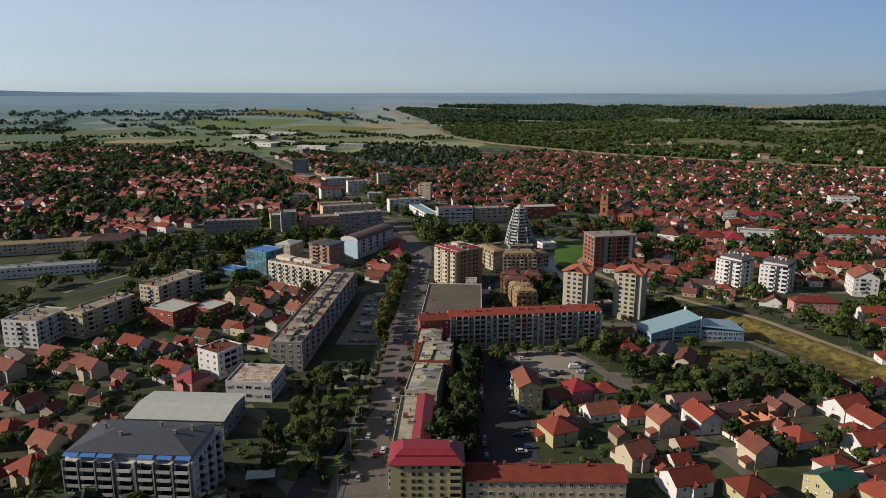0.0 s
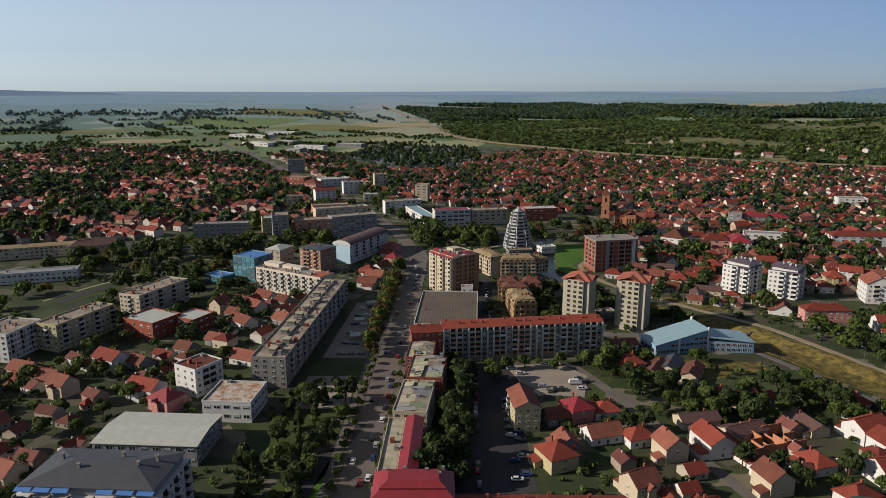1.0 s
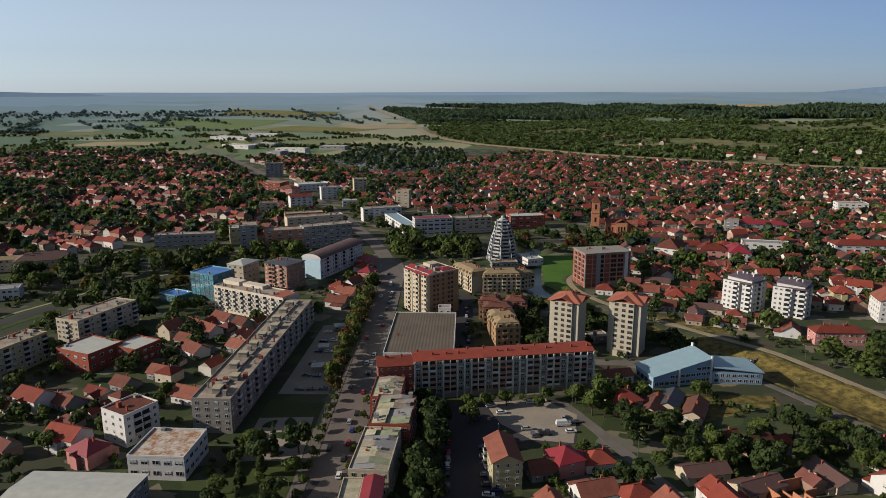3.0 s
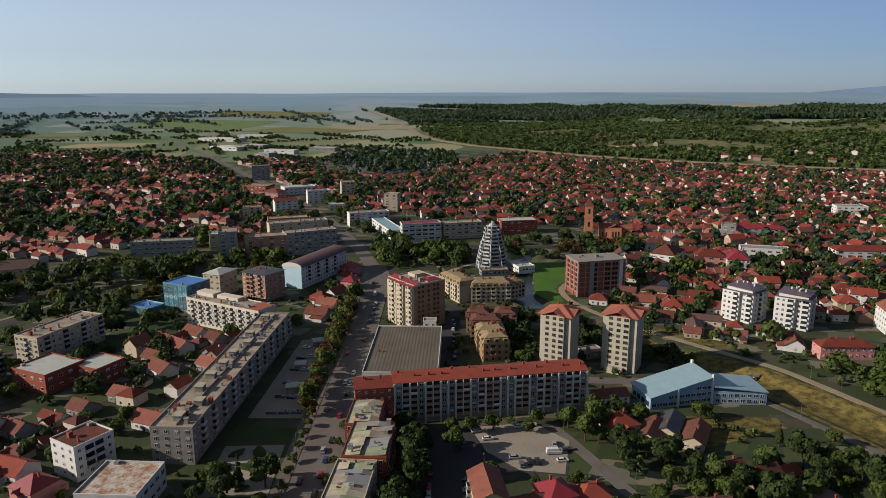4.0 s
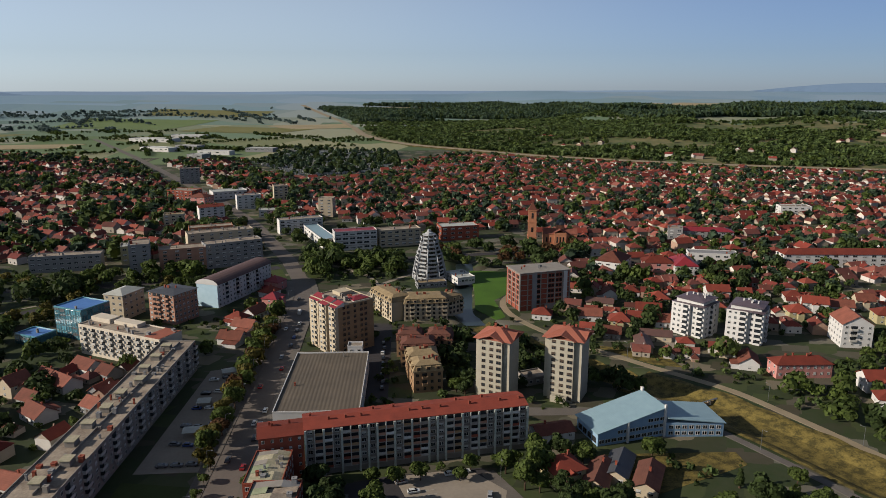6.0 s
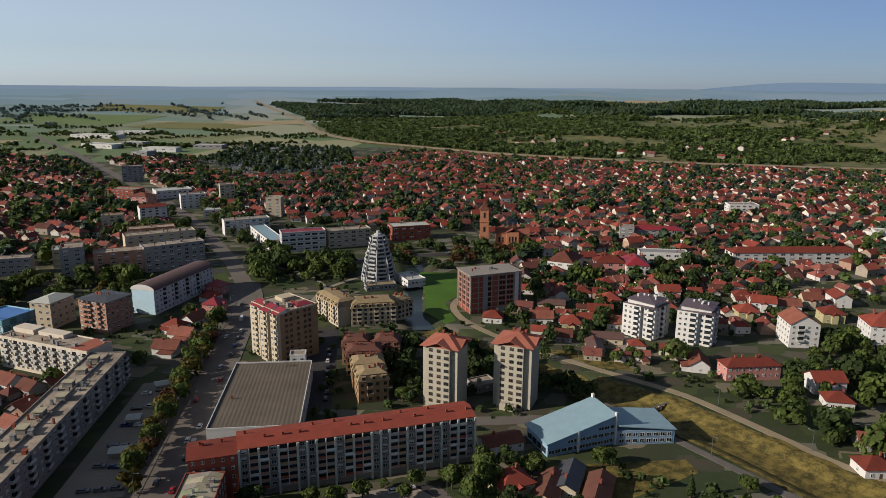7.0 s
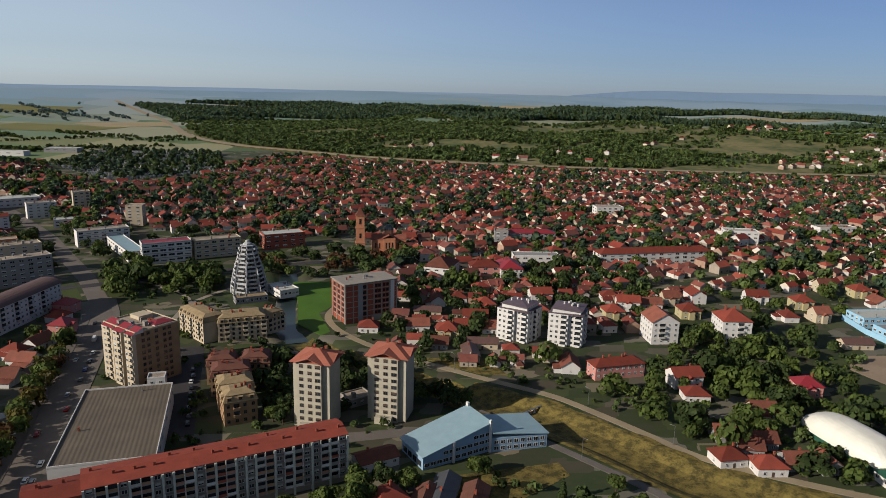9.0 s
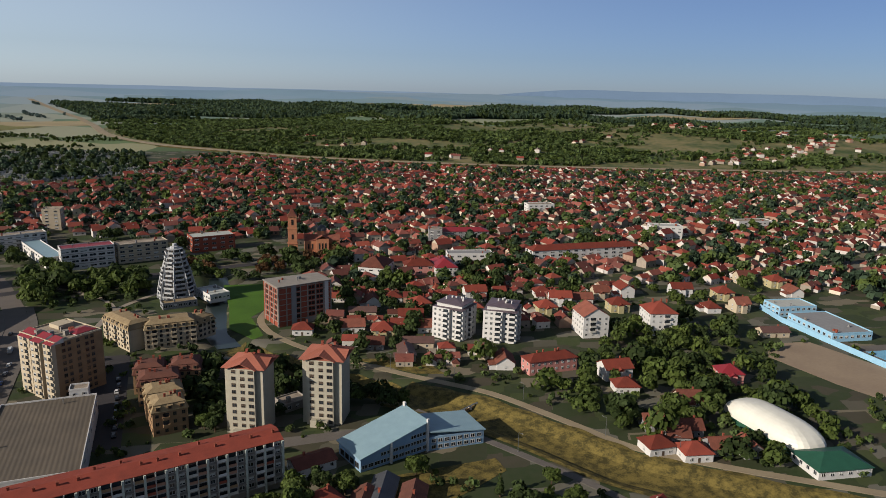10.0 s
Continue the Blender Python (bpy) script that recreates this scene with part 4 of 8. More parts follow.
block("market_hall", "large market hall with pale green-white sheet roof", -108.5, 254.5, -2, 38, 24, 8, 2, "grey", "gable", "palesheet", (2.4, 1.6), 9, 6, faces="FLR", pitch=0.1, chim=0)
block("market_hall", "market building with rusty pale roof", -90, 285.5, -3, 20, 20, 8.5, 2, "white", "flat", "rustsheet", (2.4, 1.6), 5, 5, faces="FR", chim=1)
for i, (n_, x_, y_, r_, w_, d_) in enumerate((("white", -225, 347, -8, 20, 24), ("yellow", -200.8, 368, -18, 13, 38), ("cream", -182, 421, -20, 15, 40))):
    block("apartment_building", "five-storey %s flat-roofed apartment block" % n_, x_, y_, r_, w_, d_, 14, 5, n_, "flat", "flatroof", (1.4, 1.4), 5, 11, faces="FR", bals=(1, 4, 7, 10), bal=(2,), chim=12)
block("sports_hall", "red brick hall with pale roof", -166, 380, -24, 22, 20, 9, 2, "redbrick", "flat", "palesheet", (2.0, 1.5), 4, 4, faces="FR", chim=1)
block("sports_hall", "red brick wing with pale roof", -146, 386, -24, 16, 16, 8, 2, "redbrick", "flat", "palesheet", (2.0, 1.5), 4, 4, faces="FR", chim=0)
block("apartment_house", "white four-storey house with brown roof terrace", -113, 307, -30, 13.5, 15, 12.5, 4, "white", "flat", "oldtile", (1.2, 1.3), 3, 4, faces="FR", bals=(1, 2), chim=3)

# ---------------------------------------------------------------- blocks with a plan of their own
def prism(e, name, pts, z0, z1, material, label=""):
    """An upright wall body over a plan."""
    s, n = Shape(), len(pts)
    s.v = [(x, y, z0) for x, y in pts] + [(x, y, z1) for x, y in pts]
    s.f = [(i, (i + 1) % n, n + (i + 1) % n, n + i) for i in range(n)] + [tuple(range(n, 2 * n))]
    s.s = [0] * len(s.f)
    return part(name, s.mesh(name, M[material]), e, label=label)


def put_roof(e, kind, w, d, h, rm, over, pitch, x=0.0, y=0.0, turn=0.0, side="white"):
    rs, rz = roof_shape(kind, w, d, h, over, pitch)
    part("roof", rs.mesh("roof", M[rm], M[side]), e, pose(x, y, 0, 0, 0, turn))
    return rz


def apartment_tower(x, y, rot):
    """Nine storeys: brown brick face, and a pale face of three bays that step back."""
    claim(x, y, rot, 21, 23)
    rnd = random.Random(4)
    e = thing("apartment_tower", x, y, rot, "nine-storey cream and brown brick apartment tower with crimson roof strips", "building")
    e.scale = (1.17, 1.17, 1.0)
    h, fh = 25.6, 2.8
    prism(e, "wall", [(-8.6, -10.5), (10, -10.5), (10, 11), (-8.6, 11)], -0.5, h, "brownbrick")
    for v in (-5.05, 2.1):
        prism(e, "recess", [(-8.75, v - 0.9), (-8.5, v - 0.9), (-8.5, v + 0.9), (-8.75, v + 0.9)], 0, h - 1, "umberroof")
    for y0, y1, x0 in ((-10.7, -5.7, -10.0), (-4.4, 1.2, -10.6), (3.0, 10.2, -9.8)):
        bay = prism(e, "bay", [(x0, y0), (-8.4, y0), (-8.4, y1), (x0, y1)], -0.5, h - 0.4, "cream")
        s = Shape()
        s.poly([(x0 - 0.1, y0, h - 0.4), (-5.2, y0, h + 1.9), (-5.2, y1, h + 1.9), (x0 - 0.1, y1, h - 0.4)])
        for q in (y0, y1):
            s.poly([(x0 - 0.1, q, h - 0.4), (-5.2, q, h - 0.4), (-5.2, q, h + 1.9)], 1)
        s.poly([(-5.2, y0, h - 0.4), (-5.2, y1, h - 0.4), (-5.2, y1, h + 1.9), (-5.2, y0, h + 1.9)], 1)
        part("roof", s.mesh("roof", M["crimson"], M["white"]), e, label="sloping crimson sheet roof strip")
        m = (y0 + y1) / 2
        for f in range(9):
            z = 0.7 + f * fh
            part("window", window_mesh(1.3, 1.5, "frame", "glass", rnd.choice((0, 1, 2))), bay, pose(x0, m + 1.5, z + 0.5, 0, 0, -90))
            part("balcony", balcony_mesh(2.3, 0.5, "cream"), bay, pose(x0, m - 1.2, z, 0, 0, -90))
    for f in range(9):
        z = 1.2 + f * fh
        for u in (-5.4, -3.2, 0.2, 3.6, 5.8):
            part("window", window_mesh(1.3, 1.6, "darkframe", "glass", rnd.choice((0, 1, 2))), e, pose(u, -10.5, z))
    put_roof(e, "flat", 18.4, 21.4, h, "flatroof", 0.05, 0, 0.7, 0.2, side="cream")
    put_roof(e, "hip", 8, 6, h + 0.9, "crimson", 0.2, 0.3, 4.6, -6.2)
    prism(e, "attic", [(0.8, -9.0), (8.4, -9.0), (8.4, -3.4), (0.8, -3.4)], h, h + 0.95, "white")
    prism(e, "lift_house", [(1, 2), (7, 2), (7, 8), (1, 8)], h, h + 1.9, "cream")
    clutter(e, 16, 19, h + 0.12, 9, rnd)


apartment_tower(-2.2, 466.5, 37.5)


def tower_block(x, y, rot, seed, girth):
    claim(x, y, rot, 16, 16)
    rnd = random.Random(seed)
    e = thing("tower_block", x, y, rot, "slender concrete tower block with dusty red hipped roof", "building", "twin towers")
    e.scale = (girth, girth, 1.0)
    h, fh = 27.5, 2.75
    prism(e, "wall", [(-6.6, -6.0), (-4.8, -6.0), (-4.8, -7.4), (4.6, -7.4), (4.6, -6.0), (7.2, -6.0), (7.2, 4.5), (6.0, 4.5), (6.0, 7), (-6.6, 7)], -0.5, h, "warmconcrete")
    for f in range(10):
        z = 0.9 + f * fh
        for u, w in ((-2.9, 1.5), (0.3, 1.5), (3.3, 1.9)):
            part("window", window_mesh(w, 1.45, "darkframe", "glass", rnd.choice((0, 0, 0, 1, 2))), e, pose(u, -7.4, z))
        for u in (-3.5, 0, 3.5):
            part("window", window_mesh(1.3, 1.4, "darkframe", "glass", rnd.choice((0, 0, 1, 2))), e, pose(-6.6, u, z, 0, 0, -90))
    rz = put_roof(e, "hip", 14.4, 13.5, h + 0.02, "dustyroof", 0.7, 0.48, 0.3, 0.4)
    put_roof(e, "gabley", 10.2, 8, h + 0.08, "dustyroof", 0.4, 0.42, -0.1, -3.8)
    put_roof(e, "gable", 7, 8.5, h + 0.07, "dustyroof", 0.4, 0.45, 4.2, 0.5)
    for u, v in ((-1.5, 1), (1.6, 0.6), (2.4, 3), (-2.2, 3.4)):
        part("chimney", chimney_mesh(0.8, 1.5, "redbrick"), e, pose(u, v, rz - 1.6))
    prism(e, "porch", [(-3, -9.6), (3, -9.6), (3, -7.4), (-3, -7.4)], -0.3, 2.9, "warmconcrete")


tower_block(69.6, 401, -30, 1, 1.10)
tower_block(99.7, 400, -30, 2, 1.17)


def unfinished_block(x, y, rot):
    """Concrete frame with brick infill, part of the front still bare concrete, pale roof slab."""
    claim(x, y, rot, 34, 19)
    rnd = random.Random(9)
    e = thing("unfinished_block", x, y, rot, "unfinished seven-storey brick block in a concrete frame", "building")
    h, fh, w, d = 23.0, 3.2, 33.0, 18.0
    prism(e, "wall", [(-w / 2, -d / 2), (w / 2, -d / 2), (w / 2, d / 2), (-w / 2, d / 2 + 2)], -0.5, h, "redbrick")
    s = Shape()
    k = [(-w / 2 - 0.5, -d / 2 - 0.5), (w / 2 + 0.5, -d / 2 - 0.5), (w / 2 + 0.5, d / 2 + 0.5), (-w / 2 - 0.5, d / 2 + 2.6)]
    s.v = [(*q, h) for q in k] + [(*q, h + 0.5) for q in k]
    s.f = [(i, (i + 1) % 4, 4 + (i + 1) % 4, 4 + i) for i in range(4)] + [(4, 5, 6, 7), (3, 2, 1, 0)]
    s.s = [0] * 6
    part("roof_slab", s.mesh("roof_slab", M["concrete"]), e)
    col = Shape().box(-0.3, 0.3, -0.35, 0.2, -0.4, h).mesh("column", M["concrete"])
    for u in (-16.3, -11.5, -3.0, 1.5, 6.5, 11.5, 16.3):
        part("column", col, e, pose(u, -d / 2, 0))
    for v in (-8.6, -3, 3, 8.6):
        part("column", col, e, pose(-w / 2, v, 0, 0, 0, -90))
    band = Shape().box(-w / 2, w / 2, -0.28, 0.2, -0.2, 0.15).mesh("floor_slab", M["concrete"])
    bands = Shape().box(-d / 2, d / 2, -0.28, 0.2, -0.2, 0.15).mesh("floor_slab", M["concrete"])
    for f in range(1, 8):
        part("floor_slab", band, e, pose(0, -d / 2, f * fh))
        part("floor_slab", bands, e, pose(-w / 2, 0, f * fh, 0, 0, -90))
    part("bare_panel", Shape().box(-8.6, -5.6, -d / 2 - 0.5, -d / 2 + 0.1, 0, h - 0.1).mesh("bare_panel", M["grey"]), e)
    part("bare_panel", Shape().box(12.2, 14.6, -d / 2 - 0.45, -d / 2 + 0.1, 0, h - 0.1).mesh("bare_panel", M["white"]), e)
    part("bare_panel", Shape().box(0, 16, -d / 2 - 0.4, -d / 2 + 0.1, 0, 3.1).mesh("bare_panel", M["grey"]), e)
    # openings are shallow solid boxes; the shade inside is their near-black colour
    for f in range(1, 7):
        for u in (3.0, 5.0, 8.0, 10.2):
            part("window_opening", Shape().box(-0.8, 0.8, -0.12, 0.05, 0, 1.7).mesh("window_opening", M["opening_shade"]), e, pose(u, -d / 2, f * fh + 0.7))
        part("window_opening", Shape().box(-1.3, 1.3, -0.12, 0.05, 0, 1.9).mesh("window_opening", M["opening_shade"]), e, pose(-4.3, -d / 2, f * fh + 0.6))
        for v in (-6, 0, 6):
            part("window_opening", Shape().box(-1.1, 1.1, -0.12, 0.05, 0, 1.8).mesh("window_opening", M["opening_shade"]), e, pose(-w / 2, v, f * fh + 0.6, 0, 0, -90))
    clutter(e, 26, 12, h + 0.5, 4, rnd)


# near-black standing for the shade inside the unglazed openings
M["opening_shade"] = mat("painted_opening_shade", (0.03, 0.025, 0.022), rough=0.95)
unfinished_block(*rc(100, 515, 14, 33, 18), 14)


def sports_hall(x, y, rot):
    """Blue-grey roof rising to the right, a strip of windows under the verge, white pylons and a lower wing."""
    claim(x + 8, y, rot, 54, 24)
    e = thing("sports_hall", x, y, rot, "sports hall with pale blue sloping roof and white pylons", "sports hall")
    w, d, a, b = 29.0, 16.0, 5.2, 11.6
    s = Shape()
    s.v = [(-w / 2, -d / 2, -0.5), (w / 2, -d / 2, -0.5), (w / 2, d / 2, -0.5), (-w / 2, d / 2, -0.5), (-w / 2, -d / 2, a), (w / 2, -d / 2, b), (w / 2, d / 2, b), (-w / 2, d / 2, a)]
    s.f = [(0, 1, 5, 4), (1, 2, 6, 5), (2, 3, 7, 6), (3, 0, 4, 7)]
    s.s = [0] * 4
    part("wall", s.mesh("wall", M["paleblue"]), e)
    r = Shape()
    o, t = 0.7, 0.35
    lo = [(-w / 2 - o, -d / 2 - o, a - 0.1), (w / 2 + 0.2, -d / 2 - o, b + 0.1), (w / 2 + 0.2, d / 2 + o, b + 0.1), (-w / 2 - o, d / 2 + o, a - 0.1)]
    r.v = lo + [(x_, y_, z_ + t) for x_, y_, z_ in lo]
    r.f = [(i, (i + 1) % 4, 4 + (i + 1) % 4, 4 + i) for i in range(4)] + [(4, 5, 6, 7), (3, 2, 1, 0)]
    r.s = [0] * 6
    part("roof", r.mesh("roof", M["gymroof"]), e)
    for i in range(11):
        u = -w / 2 + 1.6 + i * 2.6
        part("window", window_mesh(2.2, 1.5, "frame"), e, pose(u, -d / 2, 1.0))
        if i > 2:
            part("window", window_mesh(2.2, 1.4, "frame"), e, pose(u, -d / 2, 3.9))
        if i > 7:
            part("window", window_mesh(2.2, 1.4, "frame"), e, pose(u, -d / 2, 6.6))
    for v in (-5.4, -1.8, 1.8, 5.4):
        part("window", window_mesh(2.6, 2.2, "darkframe"), e, pose(-w / 2, v, 0.8, 0, 0, -90))
    for u in (-2.0, 14.0):
        part("pylon", Shape().box(-0.35, 0.35, -0.7, 0.2, -0.3, a + (u + w / 2) / w * (b - a) + (1.6 if u > 5 else 0.2)).mesh("pylon", M["white"]), e, pose(u, -d / 2 - 0.2, 0))
    part("pylon", Shape().box(-0.4, 0.4, -0.7, 0.7, -0.3, b + 1.8).mesh("pylon", M["white"]), e, pose(w / 2 - 0.2, d / 2, 0))
    prism(e, "annex_wall", [(w / 2, -d / 2 - 1), (w / 2 + 21, -d / 2 - 7.5), (w / 2 + 24, d / 2 - 7), (w / 2, d / 2 - 1)], -0.5, 5.6, "paleblue")
    r = Shape()
    q = [(w / 2 + 0.25, -d / 2 - 1.6, 7.6), (w / 2 + 21.4, -d / 2 - 8.2, 5.7), (w / 2 + 24.6, d / 2 - 6.6, 5.7), (w / 2 + 0.25, d / 2 - 0.4, 7.6)]
    r.v = q + [(x_, y_, z_ + 0.35) for x_, y_, z_ in q]
    r.f = [(i, (i + 1) % 4, 4 + (i + 1) % 4, 4 + i) for i in range(4)] + [(4, 5, 6, 7), (3, 2, 1, 0)]
    r.s = [0] * 6
    part("annex_roof", r.mesh("annex_roof", M["gymroof"]), e)
    for i in range(8):
        u = w / 2 + 1.6 + i * 2.5
        v = -d / 2 - 1 - 6.5 * (u - w / 2) / 21
        for z in (0.8, 3.3):
            part("window", window_mesh(1.8, 1.5, "frame"), e, pose(u, v - 0.05, z, 0, 0, -17))


sports_hall(*rc(100.4, 352.5, 13.5, 29, 16), 13.5)


def terrace_front(x, y, rot):
    """Yellow corner block under a two-tier crimson roof, with the terrace running back from it."""
    claim(x, y, rot, 23.4, 14)
    rnd = random.Random(2)
    e = thing("apartment_building", x, y, rot, "yellow five-storey corner block with two-tier crimson roof", "building")
    w, d, h = 23.4, 14.0, 12.8
    prism(e, "wall", [(-w / 2, -d / 2), (w / 2, -d / 2), (w / 2, d / 2), (-w / 2, d / 2)], -0.5, h, "yellow")
    s = Shape()
    o = 0.8
    def rct(i, z):
        return [(-w / 2 - o + i, -d / 2 - o + i, z), (w / 2 + o - i, -d / 2 - o + i, z), (w / 2 + o - i, d / 2 + o - i, z), (-w / 2 - o + i, d / 2 + o - i, z)]
    rings = [rct(0, h - 0.25), rct(0, h), rct(2.4, h + 1.7), rct(2.4, h + 2.3), rct(4.8, h + 3.6)]
    for r in rings:
        s.v += r
    for k in range(4):
        for i in range(4):
            s.f.append((4 * k + i, 4 * k + (i + 1) % 4, 4 * k + 4 + (i + 1) % 4, 4 * k + 4 + i))
    s.f.append((16, 17, 18, 19))
    s.s = [0] * len(s.f)
    part("roof", s.mesh("roof", M["crimson"]), e)
    for f in range(5):
        z = 0.6 + f * 2.5
        for u in (-7.8, -4.2, -2.2, 1.2, 5.0):
            part("window", window_mesh(1.1, 1.2, "darkframe", "glass", rnd.choice((0, 0, 1))), e, pose(u, -d / 2, z + 0.6))
        part("balcony", balcony_mesh(3.6, 1.0, "yellow"), e, pose(9.4, -d / 2, z))
        for v in (-4.5, 0, 4.5):
            part("balcony" if v == 0 else "window", balcony_mesh(3.0, 1.2, "rail") if v == 0 else window_mesh(1.2, 1.3, "frame"), e, pose(-w / 2, v, z + (0 if v == 0 else 0.6), 0, 0, -90))
    for u, v in ((-8, 3), (-3, 4), (4, 3), (8, 1), (9, 4)):
        part("chimney", chimney_mesh(0.8, 1.4, "grey"), e, pose(u, v, h + 2.4))


terrace_front(-11.3, 211.5, 1.8)
block("row_house", "three-storey terrace half under pale sheet roof", -20.6, 239.5, 0, 6.4, 40, 10.5, 3, "cream", "flat", "patched", (1.3, 1.4), 2, 12, faces="L", chim=3, bals=(2, 5, 9))
block("row_house", "three-storey terrace half under crimson roof", -14.2, 239.5, 0, 6.2, 40, 11.0, 3, "cream", "gabley", "crimson", (1.3, 1.4), 2, 12, faces="R", pitch=0.35, chim=5)


def awning_block(x, y, rot):
    """Grey-white block, balconies in bands, top storey set back under a dark roof with blue awnings."""
    claim(x, y, rot, 42, 24)
    rnd = random.Random(8)
    e = thing("apartment_building", x, y, rot, "grey-white block with dark roof and blue awnings", "building")
    w, d, h, fh = 42.0, 24.0, 17.0, 2.85
    prism(e, "wall", [(-w / 2, -d / 2), (w / 2, -d / 2), (w / 2, d / 2), (-w / 2, d / 2)], -0.5, h, "white")
    attic = prism(e, "attic", [(-w / 2 + 1.6, -d / 2 + 1.8), (w / 2 - 1.6, -d / 2 + 1.8), (w / 2 - 1.6, d / 2 - 1.8), (-w / 2 + 1.6, d / 2 - 1.8)], h, h + 2.7, "grey")
    put_roof(e, "hip", w - 3.0, d - 3.4, h + 2.7, "darkroof", 0.6, 0.24)
    aw = Shape().poly([(-2.4, -2.2, 1.9), (2.4, -2.2, 1.9), (2.4, 0, 2.6), (-2.4, 0, 2.6)]).poly([(-2.4, 0, 2.52), (2.4, 0, 2.52), (2.4, -2.2, 1.82), (-2.4, -2.2, 1.82)]).poly([(-2.4, -2.2, 1.82), (2.4, -2.2, 1.82), (2.4, -2.2, 1.9), (-2.4, -2.2, 1.9)])
    aw = aw.mesh("awning", M["blue"])
    for i, u in enumerate((-18, -12.5, -7, 6, 12, 18)):
        part("awning", aw, attic, pose(u, -d / 2 + 1.8, h), "bright blue canvas awning")
    for u in (-20, -15.2, -9.7, -4.2, 3.2, 9, 15, 20.4):
        part("fin_wall", Shape().box(-0.2, 0.2, -1.5, 0.1, -0.3, h + 1.0).mesh("fin_wall", M["concrete"]), e, pose(u, -d / 2, 0))
    for f in range(6):
        z = 0.4 + f * fh
        for u in (-17.6, -12.4, -7, -0.6, 6.1, 12, 17.7):
            part("balcony", balcony_mesh(4.4, 1.4, "rail"), e, pose(u, -d / 2, z))
        for u in (-9.0, 9.6, 3.9):
            part("window", window_mesh(1.3, 1.4, "frame", "glass", rnd.choice((0, 1))), e, pose(u, -d / 2, z + 0.8))
        for k, v in enumerate((-9.5, -6, -2.5, 1, 4.5, 8, 10.5)):
            if k % 2:
                part("balcony", balcony_mesh(3.0, 1.2, "rail"), e, pose(w / 2, v, z, 0, 0, 90))
            else:
                part("window", window_mesh(1.4, 1.4, "frame", "glass", rnd.choice((0, 1))), e, pose(w / 2, v, z + 0.8, 0, 0, 90))
    for u, v in ((-14, 2), (-6, -3), (4, 4), (11, -1), (15, 3)):
        part("chimney", chimney_mesh(0.9, 1.6, "concrete"), e, pose(u, v, h + 4.2))


awning_block(-103.5, 207, -2)


def white_block(x, y, rot, seed):
    """White block of two staggered volumes with rounded balcony stacks and a dark violet roof."""
    claim(x, y, rot, 20, 20)
    rnd = random.Random(seed)
    e = thing("apartment_building", x, y, rot, "white six-storey apartment block with dark violet roof", "building", "white pair")
    h, fh = 17.6, 2.9
    prism(e, "wall", [(-9, -9), (1.5, -9), (1.5, -7.2), (9, -7.2), (9, 9), (-7, 9), (-7, 2), (-9, 2)], -0.5, h, "white")
    prism(e, "attic", [(-7.4, -7), (7.4, -5.6), (7.4, 7.4), (-5.6, 7.4)], h, h + 2.4, "white")
    put_roof(e, "hip", 16.2, 15.4, h + 2.4, "violet", 0.3, 0.16, 0.3, 0.4)
    put_roof(e, "hip", 18.4, 17.6, h + 0.03, "violet", 0.15, 0.05, 0, 0)
    for f in range(6):
        z = 0.4 + f * fh
        for u in (-7.2, -4.4):
            part("window", window_mesh(1.3, 1.5, "frame", "glass", rnd.choice((0, 1))), e, pose(u, -9, z + 0.8))
        part("balcony", balcony_mesh(3.2, 1.3, "white"), e, pose(-0.8, -9, z))
        part("window", window_mesh(1.3, 1.5, "frame", "glass", rnd.choice((0, 1))), e, pose(3.4, -7.2, z + 0.8))
        part("balcony", balcony_mesh(3.4, 1.4, "white"), e, pose(6.6, -7.2, z))
        for v in (-6.5, -3.6):
            part("window", window_mesh(1.3, 1.5, "frame", "glass", rnd.choice((0, 1))), e, pose(-9, v, z + 0.8, 0, 0, -90))
        part("balcony", balcony_mesh(3.2, 1.3, "white"), e, pose(-9, 0, z, 0, 0, -90))
        for v in (3.8, 6.8):
            part("window", window_mesh(1.3, 1.5, "frame", "glass", rnd.choice((0, 1))), e, pose(-7, v, z + 0.8, 0, 0, -90))
        for v in (-4, 0.5, 5):
            part("balcony" if v == 0.5 else "window", balcony_mesh(3.0, 1.2, "white") if v == 0.5 else window_mesh(1.3, 1.5, "frame"), e, pose(9, v, z + (0 if v == 0.5 else 0.8), 0, 0, 90))
    for _ in range(7):
        part("chimney", chimney_mesh(0.7, 1.3, "white"), e, pose(rnd.uniform(-6, 6), rnd.uniform(-5, 6), h + 3.0))


white_block(189, 472.5, -52, 1)
white_block(212.2, 460, -38, 2)


